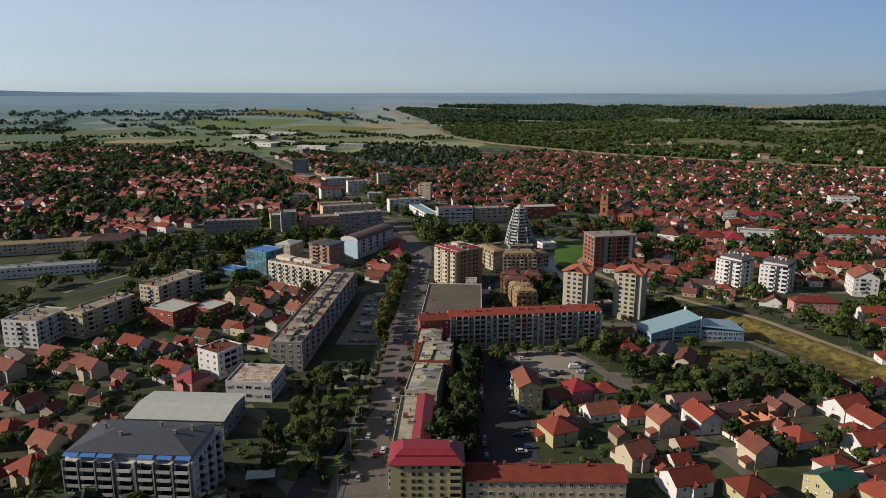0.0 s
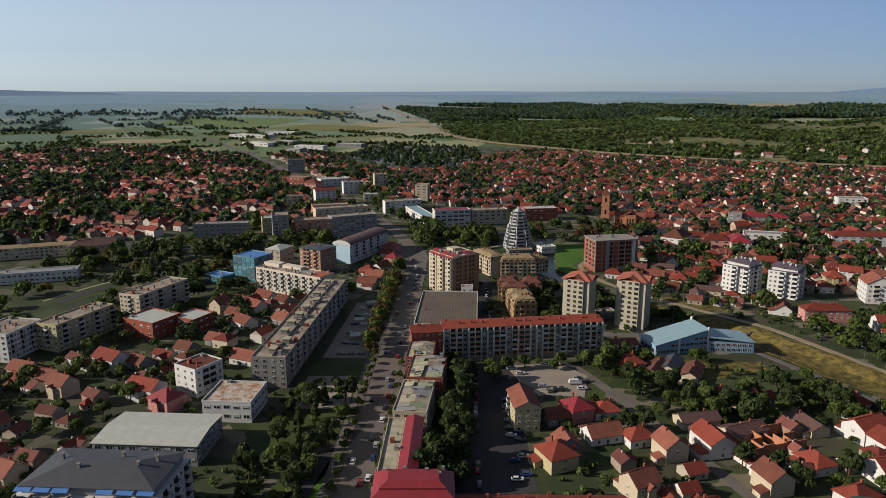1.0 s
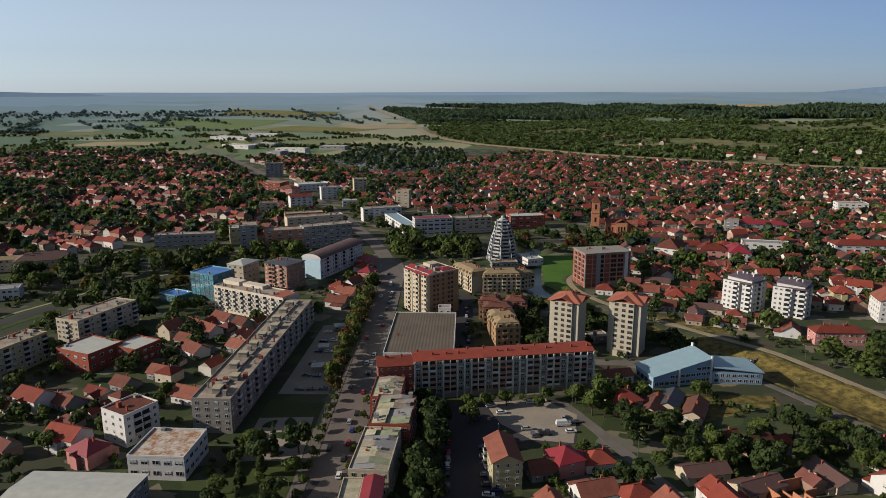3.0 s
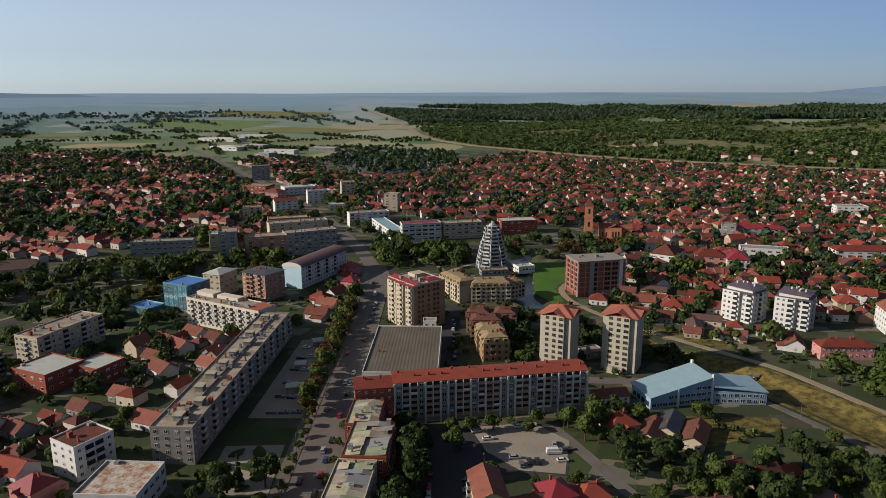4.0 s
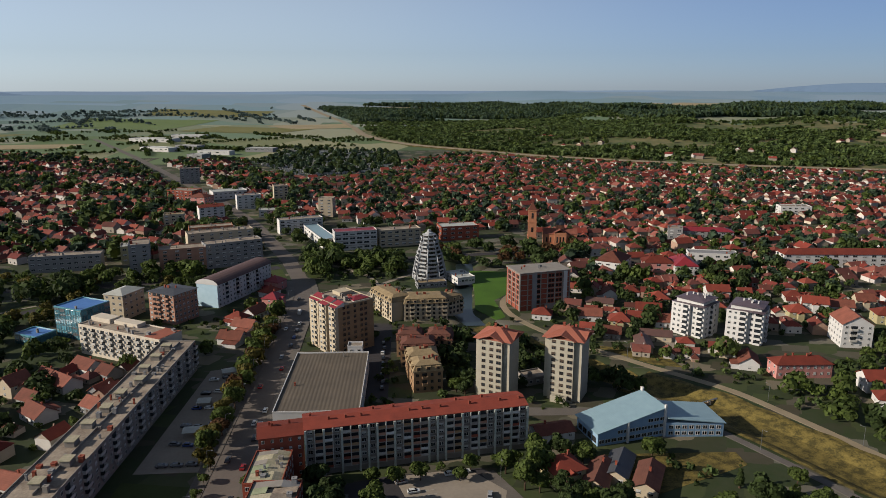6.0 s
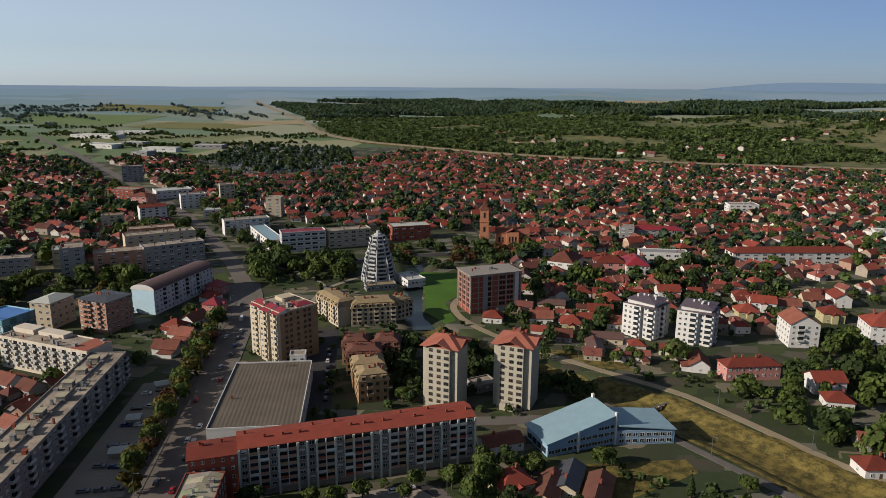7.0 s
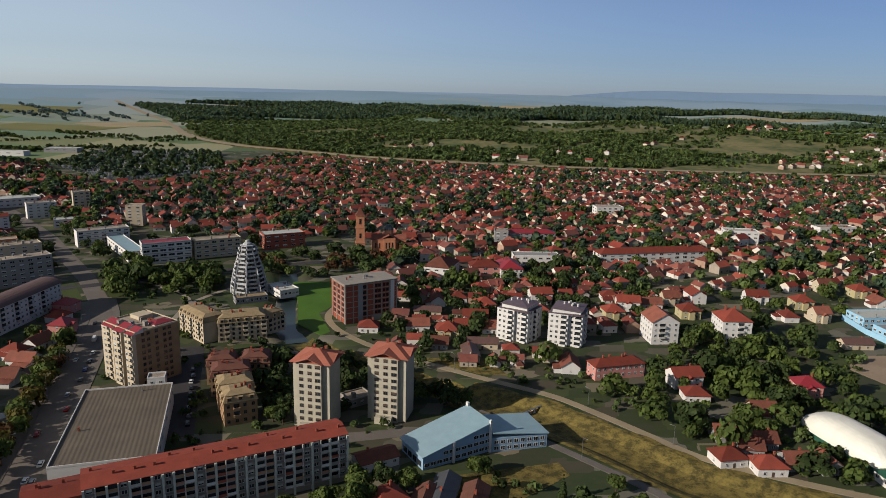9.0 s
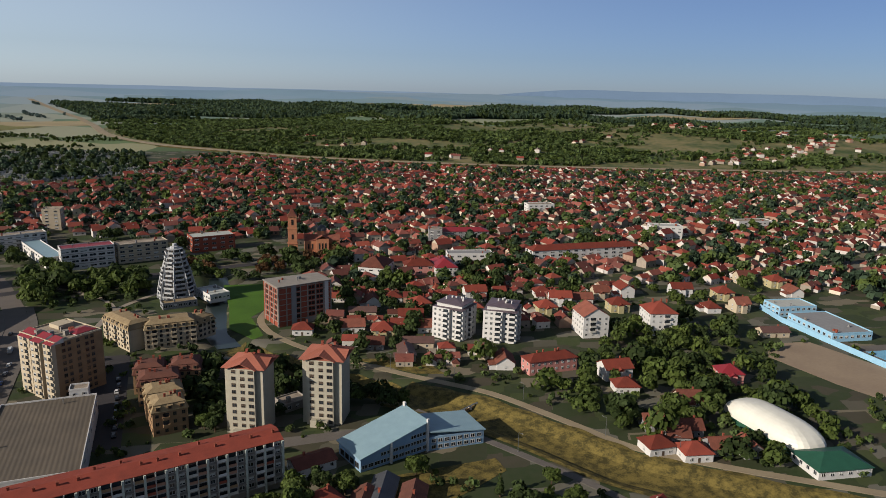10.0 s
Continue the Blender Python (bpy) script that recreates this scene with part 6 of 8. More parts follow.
# the green-roofed house, the barrel hall and the pool stay apart from the rows
def suburb(poly, pitch, turn, seed, keep=0.9):
    """Spots for houses on a turned grid with jitter, inside a district."""
    rng = np.random.default_rng(seed)
    p = np.array(poly)
    c = p.mean(0)
    r = np.hypot(*(p - c).T).max()
    a = np.arange(-r, r, pitch[0])
    b = np.arange(-r, r, pitch[1])
    A, B = np.meshgrid(a, b)
    A, B = A.ravel(), B.ravel()
    street = np.floor((B + r) / pitch[1]) % 4 == 0
    A, B = A + rng.normal(scale=1.6, size=A.size), B + rng.normal(scale=1.4, size=B.size)
    t = radians(turn)
    wob = 0.10 * np.sin(A / 130) + 0.06 * np.sin(B / 90)
    x, y = c[0] + A * math.cos(t) - B * math.sin(t), c[1] + A * math.sin(t) + B * math.cos(t)
    ok = inside(x, y, poly) & (rng.random(x.size) < keep) & ~street & free_of(x, y)
    for ln, g_ in ((BOULEVARD[:4], 19), (BOULEVARD[3:], 25), (HIGHWAY, 56), (CANAL, 20), (TRACK, 9), (LOTROAD, 9), (EMBANK, 16)):
        ok &= line_gap(x, y, ln) > g_
    return x[ok], y[ok], (np.full(x.size, t) + wob)[ok] + rng.choice((0, math.pi / 2), ok.sum(), p=(0.65, 0.35)) + rng.normal(scale=0.06, size=ok.sum())


EAST = [(130, 590), (190, 560), (260, 540), (330, 520), (400, 520), (470, 470), (470, 380), (900, 420), (1330, 900), (1290, 1015), (1090, 1060), (810, 1155), (620, 1230), (450, 1320), (290, 1435), (150, 1510), (60, 1380), (0, 1200), (-60, 1150), (-110, 1150), (-60, 900), (-20, 800), (60, 760), (150, 740), (160, 650)]
WEST = [(-190, 660), (-250, 660), (-300, 600), (-420, 590), (-470, 600), (-900, 700), (-1100, 1000), (-1080, 1400), (-700, 1560), (-420, 1380), (-300, 1170), (-200, 980), (-120, 800), (-100, 700)]
MIDTOWN = [(-80, 740), (-100, 800), (-170, 960), (-270, 1150), (-300, 1230), (-390, 1400), (-240, 1420), (-200, 1250), (-110, 1140), (-70, 900), (-40, 790)]
SOUTH = [(110, 190), (60, 190), (40, 120), (-60, 100), (-60, 190), (-160, 190), (-330, 230), (-330, 60), (300, 60), (330, 180), (250, 230), (180, 230), (170, 190)]
NEAR_EAST = [(48, 230), (60, 222), (180, 215), (196, 290), (170, 308), (120, 300), (98, 285), (68, 292), (50, 290)]
NEAR_WEST = [(-215, 300), (-150, 285), (-128, 300), (-100, 335), (-92, 440), (-140, 440), (-150, 400), (-135, 350), (-190, 335)]
BANK = [(118, 480), (150, 440), (200, 425), (260, 470), (330, 515), (250, 570), (130, 590), (120, 530)]
WESTEDGE = [(-215, 210), (-140, 200), (-140, 275), (-220, 290)]
hx, hy, ht = [], [], []
for poly, pitch, turn, seed, keep in ((EAST, (14.5, 15.5), 12, 11, 0.93), (WEST, (13.5, 14.5), -28, 12, 0.93), (MIDTOWN, (14, 15), -20, 13, 0.9), (SOUTH, (16, 18), -15, 14, 0.75),
                                       (NEAR_EAST, (11, 12), 20, 15, 0.6), (NEAR_WEST, (12, 13), -25, 16, 0.6), (BANK, (12, 13), -15, 17, 0.62), (WESTEDGE, (13, 14), -20, 18, 0.7)):
    a, b, c = suburb(poly, pitch, turn, seed, keep)
    hx.append(a)
    hy.append(b)
    ht.append(c)
hx, hy, ht = np.concatenate(hx), np.concatenate(hy), np.concatenate(ht)


def far_house(w, d, h, rise, hip):
    """Walls and a tiled roof with eaves, as quads: vertices, quads, slots (0 wall, 1 roof)."""
    a, b, o = w / 2, d / 2, 0.5
    v = [(-a, -b, -1), (a, -b, -1), (a, b, -1), (-a, b, -1), (-a, -b, h), (a, -b, h), (a, b, h), (-a, b, h)]
    q = [(0, 1, 5, 4), (1, 2, 6, 5), (2, 3, 7, 6), (3, 0, 4, 7)]
    s = [0] * 4
    e = len(v)
    v += [(-a - o, -b - o, h - 0.2), (a + o, -b - o, h - 0.2), (a + o, b + o, h - 0.2), (-a - o, b + o, h - 0.2)]
    r = a + o - (b + o if hip else 0.0)
    v += [(-r, 0, h + rise), (r, 0, h + rise), (-r, 0.02, h + rise), (r, 0.02, h + rise)]
    q += [(e, e + 1, e + 5, e + 4), (e + 2, e + 3, e + 6, e + 7), (e + 4, e + 5, e + 7, e + 6)]
    s += [1, 1, 1]
    if hip:
        q += [(e + 1, e + 2, e + 7, e + 5), (e + 3, e, e + 4, e + 6)]
        s += [1, 1]
    else:
        k = len(v)
        v += [(a, -b, h), (a, b, h), (a, 0.05, h + rise * 0.92), (a, -0.05, h + rise * 0.92), (-a, b, h), (-a, -b, h), (-a, -0.05, h + rise * 0.92), (-a, 0.05, h + rise * 0.92)]
        q += [(k, k + 1, k + 2, k + 3), (k + 4, k + 5, k + 6, k + 7)]
        s += [0, 0]
    for x0, y0, ny in ((-a * 0.5, -b - 0.05, 0), (a * 0.5, -b - 0.05, 0)):
        k = len(v)
        v += [(x0 - 0.6, y0, 1.0), (x0 + 0.6, y0, 1.0), (x0 + 0.6, y0, 2.3), (x0 - 0.6, y0, 2.3)]
        q.append((k, k + 1, k + 2, k + 3))
        s.append(2)
    k = len(v)
    v += [(0.9, 0.1, h + rise - 0.8), (1.5, 0.1, h + rise - 0.8), (1.5, 0.7, h + rise - 0.8), (0.9, 0.7, h + rise - 0.8), (0.9, 0.1, h + rise + 0.8), (1.5, 0.1, h + rise + 0.8), (1.5, 0.7, h + rise + 0.8), (0.9, 0.7, h + rise + 0.8)]
    for f in ((0, 1, 5, 4), (1, 2, 6, 5), (2, 3, 7, 6), (3, 0, 4, 7), (4, 5, 6, 7)):
        q.append(tuple(k + i for i in f))
        s.append(0)
    return (np.array(v, float), np.array(q)), np.array(s)


def with_wing(a, b, x, y):
    """A house with a second, smaller one built on crosswise."""
    (va, qa), sa = a
    (vb, qb), sb = b
    vb = np.stack([-vb[:, 1] + x, vb[:, 0] + y, vb[:, 2]], -1)
    return (np.concatenate([va, vb]), np.concatenate([qa, qb + len(va)])), np.concatenate([sa, sb])


M["wallmix"] = mat("house_render", (0.62, 0.58, 0.53), (0.46, 0.42, 0.38), island=0.2, tones=((1, 1, 1), (0.5, 0.45, 0.4), (1, 0.93, 0.8), (0.62, 0.57, 0.5), (0.95, 0.95, 0.98), (0.6, 0.42, 0.34)))
M["tilemix"] = mat("clay_roof_tiles", (0.355, 0.108, 0.083), (0.21, 0.071, 0.058), scale=0.2, fine=2.0, island=0.2, bump=0.3, tones=((0.66, 0.42, 0.38), (0.82, 0.66, 0.56), (0.42, 0.46, 0.44), (0.52, 0.36, 0.36), (0.80, 0.86, 0.84), (0.60, 0.5, 0.46), (0.72, 0.5, 0.44), (0.5, 0.58, 0.6)))
rng = np.random.default_rng(3)
hk = rng.integers(0, 8, len(hx))
for i, (w, d, h, rise, hip) in enumerate(((10, 9, 3.6, 3.0, False), (11, 10, 5.6, 2.8, True), (9, 8, 3.2, 2.8, False), (12, 9, 5.6, 3.2, False), (10, 10, 3.5, 3.0, True), (11, 8, 3.4, 2.7, True), (10, 9, 5.4, 3.0, False), (13, 7, 3.0, 2.4, False))):
    k = hk == i
    tpl, sl = far_house(w, d, h, rise, hip)
    if i > 4:
        tpl, sl = with_wing((tpl, sl), far_house(d * 0.95, w * 0.5, h * (0.9, 0.55, 0.95)[i - 5], rise * 0.8, i == 6), (-2.2, 2.0, 2.6)[i - 5], (-4.2, -4.6, -3.8)[i - 5])
    pos = np.stack([hx[k], hy[k], ground_z(hx[k], hy[k])], -1)
    tagged(new("suburb_houses", scatter_mesh("suburb_houses", tpl, pos, rng.uniform(0.85, 1.15, k.sum()) * np.where(hy[k] < 560, 0.78, 1.0), ht[k], [M["wallmix"], M["tilemix"], M["glass"]], sl)),
           "dense suburb of small houses with red tile roofs", "houses", kind="stuff")

# trees between the far houses
def sprinkle(poly, n, seed, gap=7.0):
    rng = np.random.default_rng(seed)
    p = np.array(poly)
    x, y = rng.uniform(*np.array([p[:, 0].min(), p[:, 0].max()]), n), rng.uniform(p[:, 1].min(), p[:, 1].max(), n)
    ok = inside(x, y, poly) & free_of(x, y)
    for ln, g_ in ((BOULEVARD[:4], 13), (BOULEVARD[3:], 26), (HIGHWAY, 58), (CANAL, 17), (TRACK, 5), (LOTROAD, 6), (EMBANK, 13)):
        ok &= line_gap(x, y, ln) > g_
    return x[ok], y[ok]


def nearest_house(x, y):
    out = np.full(len(x), 1e9)
    for i in range(0, len(x), 400):
        out[i:i + 400] = np.hypot(x[i:i + 400, None] - hx[None], y[i:i + 400, None] - hy[None]).min(1)
    return out


tx, ty, ts = [], [], []
for poly, n, seed, lo, hi in ((EAST, 14500, 21, 5, 10), (WEST, 15500, 22, 6, 12), (MIDTOWN, 2600, 23, 6, 11), (SOUTH, 1500, 24, 6, 11)):
    a, b = sprinkle(poly, n, seed)
    rg = np.random.default_rng(seed + 50)
    clump = np.sin(a / 43 + 1.3 * np.sin(b / 57)) * np.sin(b / 37 + seed) + rg.normal(scale=0.5, size=a.size)
    ok = (nearest_house(a, b) > 5.5) & (clump > (-0.3 if poly is not WEST else 0.22))
    tx.append(a[ok])
    ty.append(b[ok])
    ts.append(rg.uniform(lo, hi, ok.sum()))
tx, ty, ts = np.concatenate(tx), np.concatenate(ty), np.concatenate(ts)
woods("garden_trees", "green garden trees between the houses", np.stack([tx, ty, ground_z(tx, ty) - 0.3], -1), ts, 60, 22, ["leaf", "hilldark", "hilldark", "hillleaf"], 0.28)

# shrubs and hedges in the yards
SHRUBLAND = [(-230, 200), (330, 200), (420, 330), (330, 460), (330, 560), (120, 600), (60, 520), (-10, 640), (-300, 640), (-330, 400)]
sx_, sy_ = sprinkle(SHRUBLAND, 6500, 77)
keep = (np.sin(sx_ / 19 + 1.7 * np.sin(sy_ / 23)) + np.sin(sy_ / 15) > 0.1) & ~inside(sx_, sy_, [(-2, 222), (32, 224), (66, 330), (50, 345), (5, 340)]) & ~inside(sx_, sy_, [(-68, 340), (-40, 340), (-40, 560), (-68, 450)]) & (nearest_house(sx_, sy_) > 5) & (line_gap(sx_, sy_, TRACK2) > 4)
sx_, sy_ = sx_[keep], sy_[keep]
woods("shrubs", "low shrubs and hedges in the yards", np.stack([sx_, sy_, ground_z(sx_, sy_) - 0.4], -1), np.random.default_rng(5).uniform(1.5, 4.2, len(sx_)), 66, 38, ["leaf", "leafdark", "hillleaf"], 0.185)

# woods on the hill: mixed scrub and trees up the slope, closed forest in belts on the plateau
rng = np.random.default_rng(8)
n = 150000
fx, fy = rng.uniform(-350, 2700, n), rng.uniform(980, 3700, n)
depth = road_side(fx, fy)
glade = np.sin(fx / 97 + 2 * np.sin(fy / 140)) + np.sin(fy / 61 + fx / 210) + 0.8 * np.sin(fx / 33 + 1.4 * np.sin(fy / 27)) * np.sin(fy / 29) + rng.normal(scale=0.45, size=n)
bare = smooth(700, 1250, fx)
slope = (depth > 30) & (depth < 900) & (np.hypot(fx, fy) < 2750) & (glade > -0.75 + 1.15 * bare) & (rng.random(n) < 0.8)
for vx, vy in VILLAS:
    slope &= np.hypot((fx - vx) * 0.7, fy - vy + 14) > 24
away, side = np.hypot(fx - 15, fy - 80), np.arctan2(fx - 15, fy - 80)
belt = np.sin(away / 95 + 1.3 * np.sin(side * 7)) + 0.6 * np.sin(side * 19 + away / 300)
low = (depth > 45) & (depth < 900) & (away > 2650) & (away < 3600) & (belt > -0.75)
plateau = (depth >= 900) & (away < 3350) & (fx > 150) & (belt > np.interp(fx, (0, 700, 1300), (-1.3, -0.6, 0.1))) & (rng.random(n) < 0.65)
plateau |= low
for sel, lo, hi, cards, card, kinds, label in ((slope, 5.0, 9.5, 9, 0.40, ["hillleaf", "leaf", "hillleaf", "leafdark"], "mixed green trees and scrub on the hillside"),
                                               (plateau, 11, 16, 6, 0.55, ["hilldark", "leafdark", "hilldark"], "dark forest belts on the plateau")):
    x_, y_ = fx[sel], fy[sel]
    woods("woodland", label, np.stack([x_, y_, ground_z(x_, y_) - 0.5], -1), rng.uniform(lo, hi, len(x_)), 80, cards, kinds, card)

# hedgerows and copses on the plain
rng = np.random.default_rng(9)
px, py = [], []
for _ in range(330):
    x0, y0 = rng.uniform(-3000, 400), rng.uniform(1500, 4500)
    if y0 > 1500 and x0 > -60 and y0 < np.interp(x0, _hx, _hy) + 1700:
        continue
    a = rng.choice((0.5, 0.5 + math.pi / 2)) + rng.normal(scale=0.15)
    ln = rng.uniform(60, 420)
    m_ = int(ln / (6 if y0 < 2400 else 13))
    s_ = np.linspace(0, ln, m_)
    wd = rng.choice((2.0, 3.0, 5.0, 14.0))
    px.append(x0 + s_ * math.cos(a) + rng.normal(scale=wd, size=m_))
    py.append(y0 + s_ * math.sin(a) + rng.normal(scale=wd, size=m_))
px, py = np.concatenate(px), np.concatenate(py)
for x0, y0, x1, y1 in FIELDS:
    keep = ~((px > x0) & (px < x1) & (py > y0) & (py < y1))
    px, py = px[keep], py[keep]
ok = (line_gap(px, py, HIGHWAY) > 20) & (line_gap(px, py, BOULEVARD) > 15) & ~inside(px, py, TOWN)
ok &= np.hypot(px, py) < 3500
px, py = px[ok], py[ok]
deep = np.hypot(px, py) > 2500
# the deeper rows take the leaves with haze in their colour
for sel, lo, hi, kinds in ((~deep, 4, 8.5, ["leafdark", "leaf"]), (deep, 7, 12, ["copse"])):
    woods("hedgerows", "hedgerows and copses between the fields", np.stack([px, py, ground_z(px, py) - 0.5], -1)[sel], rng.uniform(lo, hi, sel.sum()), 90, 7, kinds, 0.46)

# ---------------------------------------------------------------- single buildings
def loft(s, rings, slot=0, cap=True):
    """Faces between rings of points of the same count."""
    k, n = len(s.v), len(rings[0])
    for r in rings:
        s.v += [tuple(p) for p in r]
    for j in range(len(rings) - 1):
        for i in range(n):
            i2 = (i + 1) % n
            s.f.append((k + j * n + i, k + j * n + i2, k + (j + 1) * n + i2, k + (j + 1) * n + i))
            s.s.append(slot)
    if cap:
        s.f.append(tuple(k + (len(rings) - 1) * n + i for i in range(n)))
        s.s.append(slot)
    return s


def ring(r, z, n, turn=0.0, cx=0.0, cy=0.0, sx=1.0, sy=1.0):
    return [(cx + r * sx * math.cos(turn + 2 * math.pi * i / n), cy + r * sy * math.sin(turn + 2 * math.pi * i / n), z) for i in range(n)]


def stepped_tower(x, y):
    """White tower of balconied storeys that step inwards as they rise."""
    claim(x, y, 0, 30, 30)
    e = thing("stepped_tower", x, y, 12, "white stepped tower with balconies on every storey", "building")
    M["towerwhite"] = mat("white_tower_render", (0.50, 0.50, 0.50), (0.30, 0.31, 0.32), stain=0.3)
    floors, fh = 12, 2.68
    girth = lambda z: 3.0 + 9.2 * (1 - min(z / 33.2, 1) ** 1.45) ** 0.9
    for f in range(floors):
        z = f * fh
        r = 13.0 if f == 0 else girth(fh * 2 * (f // 2)) * (1.0 if f % 2 == 0 else 0.95)
        part("storey", loft(Shape(), [ring(r * 0.88, z - (0.4 if f == 0 else 0), 8, 0.39), ring(r * 0.88, z + fh, 8, 0.39)]).mesh("storey", M["towerwhite"]), e)
        if f:
            rnd = random.Random(f)
            for i in range(8):
                a = 2 * math.pi * (i + 0.5) / 8 + 0.39
                side = 2 * r * 0.88 * math.sin(math.pi / 8)
                out = (0.9, 1.7, 1.2, 0.6)[(i + f) % 4] * (1.0 if r > 5 else 0.6)
                ap = r * 0.88 * math.cos(math.pi / 8)
                part("balcony", balcony_mesh(round(side * (0.92 if (i + f) % 2 else 0.62), 1), out, "towerwhite"), e, pose(ap * math.cos(a), ap * math.sin(a), z, 0, 0, math.degrees(a) + 90))
        for i in range(8):
            a = 2 * math.pi * (i + 0.5) / 8 + 0.39
            ap = r * 0.88 * math.cos(math.pi / 8)
            if math.sin(a) < 0.5:
                for du in (-0.24, 0.24):
                    u = du * 2 * r * 0.88 * math.sin(math.pi / 8)
                    part("window", window_mesh(1.5 if r > 8 else (1.0 if r > 5 else 0.6), 1.5, "darkframe"), e,
                         pose(ap * math.cos(a) - u * math.sin(a), ap * math.sin(a) + u * math.cos(a), z + 0.7, 0, 0, math.degrees(a) + 90))
    for i in range(0, 8, 1):
        a = 2 * math.pi * i / 8 + 0.39
        w = 0.35
        t, c = (-math.sin(a) * w, math.cos(a) * w), (math.cos(a), math.sin(a))
        rr = []
        for z in np.arange(0, 32 - 3 * (i % 3), 3.6):
            r = girth(z) - 0.2
            rr.append([(c[0] * r - t[0], c[1] * r - t[1], z), (c[0] * (r + 0.5), c[1] * (r + 0.5), z), (c[0] * r + t[0], c[1] * r + t[1], z), (c[0] * (r - 1), c[1] * (r - 1), z)])
        part("rib", loft(Shape(), rr).mesh("rib", M["towerwhite"]), e)
    part("lantern", loft(Shape(), [ring(2.8, 31.6, 8, 0.39), ring(2.6, 33.4, 8, 0.39), ring(1.5, 33.8, 8, 0.39), ring(1.3, 35.2, 8, 0.39), ring(0.2, 35.4, 8, 0.39)]).mesh("lantern", M["towerwhite"]), e)
    return e


stepped_tower(50, 592)
block("restaurant", "low white building with curved flat roof by the river", 71, 586, 20, 13, 20, 4.4, 1, "white", "flat", "palesheet", (1.8, 1.5), 5, 6, faces="FLR", chim=4)
block("terrace_bar", "low grey terrace building below the tower", 50, 573, 10, 20, 8, 3.4, 1, "grey", "flat", "straw", (1.8, 1.8), 7, 3, faces="FLR", chim=3)


def bell_tower(x, y):
    claim(x, y, -10, 9, 9)
    e = thing("bell_tower", x, y, -10, "tall orange brick bell tower with pyramid cap", "tower")
    s = Shape()
    sq = lambda r, z: [(-r, -r, z), (r, -r, z), (r, r, z), (-r, r, z)]
    loft(s, [sq(3.9, -0.5), sq(3.8, 9), sq(4.1, 9.0), sq(4.1, 9.5), sq(3.6, 9.5), sq(3.5, 21), sq(3.9, 21), sq(3.9, 21.6), sq(3.4, 21.6), sq(3.3, 31), sq(3.8, 31), sq(3.8, 31.8)])
    part("shaft", s.mesh("shaft", M["orangebrick"]), e)
    part("cap", loft(Shape(), [sq(4.0, 31.8), sq(2.4, 33.6), sq(0.2, 38.5)]).mesh("cap", M["oldtile"]), e)
    for z, h in ((3, 3), (13, 4), (24.5, 4.5)):
        for a in (0, -90):
            r = radians(a)
            d = 3.83 if z < 9 else (3.58 if z < 20 else 3.38)
            part("window", window_mesh(1.6, h, "darkframe"), e, pose(d * math.sin(r), -d * math.cos(r), z, 0, 0, a))


bell_tower(141.5, 689)


def brick_church(x, y):
    claim(x, y, -10, 30, 20)
    e = thing("church", x, y, -10, "orange brick church with dark domes", "church")
    part("nave", Shape().box(-14, 14, -7, 7, -0.5, 11).mesh("nave", M["orangebrick"]), e)
    rs, _ = roof_shape("gable", 28, 14, 11.02, 0.4, 0.5)
    part("roof", rs.mesh("roof", M["oldtile"]), e)
    part("transept", Shape().box(-5, 5, -10, 10, -0.5, 12.5).mesh("transept", M["orangebrick"]), e)
    rs, _ = roof_shape("gabley", 10, 20, 12.52, 0.4, 0.5)
    part("roof", rs.mesh("roof", M["oldtile"]), e)
    part("drum", loft(Shape(), [ring(3.6, 12, 12), ring(3.6, 18, 12)]).mesh("drum", M["orangebrick"]), e)
    part("dome", loft(Shape(), [ring(4.0 * math.cos(q), 18 + 4.6 * math.sin(q), 12) for q in np.linspace(0, 1.5, 7)]).mesh("dome", M["darkroof"]), e)
    for u in (-11, -8, 8, 11):
        part("window", window_mesh(1.2, 4, "darkframe"), e, pose(u, -7, 4))
    for u in (-2.5, 0, 2.5):
        part("window", window_mesh(1.2, 5, "darkframe"), e, pose(u, -10, 4))


brick_church(166, 692)

# inflated hall, green-roofed clubhouse, pool
def air_hall(x, y, rot, w, d, h):
    claim(x, y, rot, w, d)
    e = thing("air_hall", x, y, rot, "white inflated sports dome with green skirt", "sports dome")
    n = 28
    sup = lambda k: [(w / 2 * k * math.copysign(abs(math.cos(2 * math.pi * i / n)) ** 0.6, math.cos(2 * math.pi * i / n)), d / 2 * k * math.copysign(abs(math.sin(2 * math.pi * i / n)) ** 0.6, math.sin(2 * math.pi * i / n))) for i in range(n)]
    part("skirt", loft(Shape(), [[(*p, -0.2) for p in sup(1)], [(*p, 2.2) for p in sup(0.99)]], cap=False).mesh("skirt", M["greenroof"]), e)
    rings = [[(*p, 2.2 + (h - 2.2) * math.sin(q)) for p in sup(0.99 * math.cos(q) ** 0.8)] for q in np.linspace(0, 1.5, 10)]
    part("canopy", loft(Shape(), rings).mesh("canopy", mat("white_membrane", (0.72, 0.70, 0.62), (0.62, 0.60, 0.53), rough=0.5, lines=(3.0, "Y"))), e)


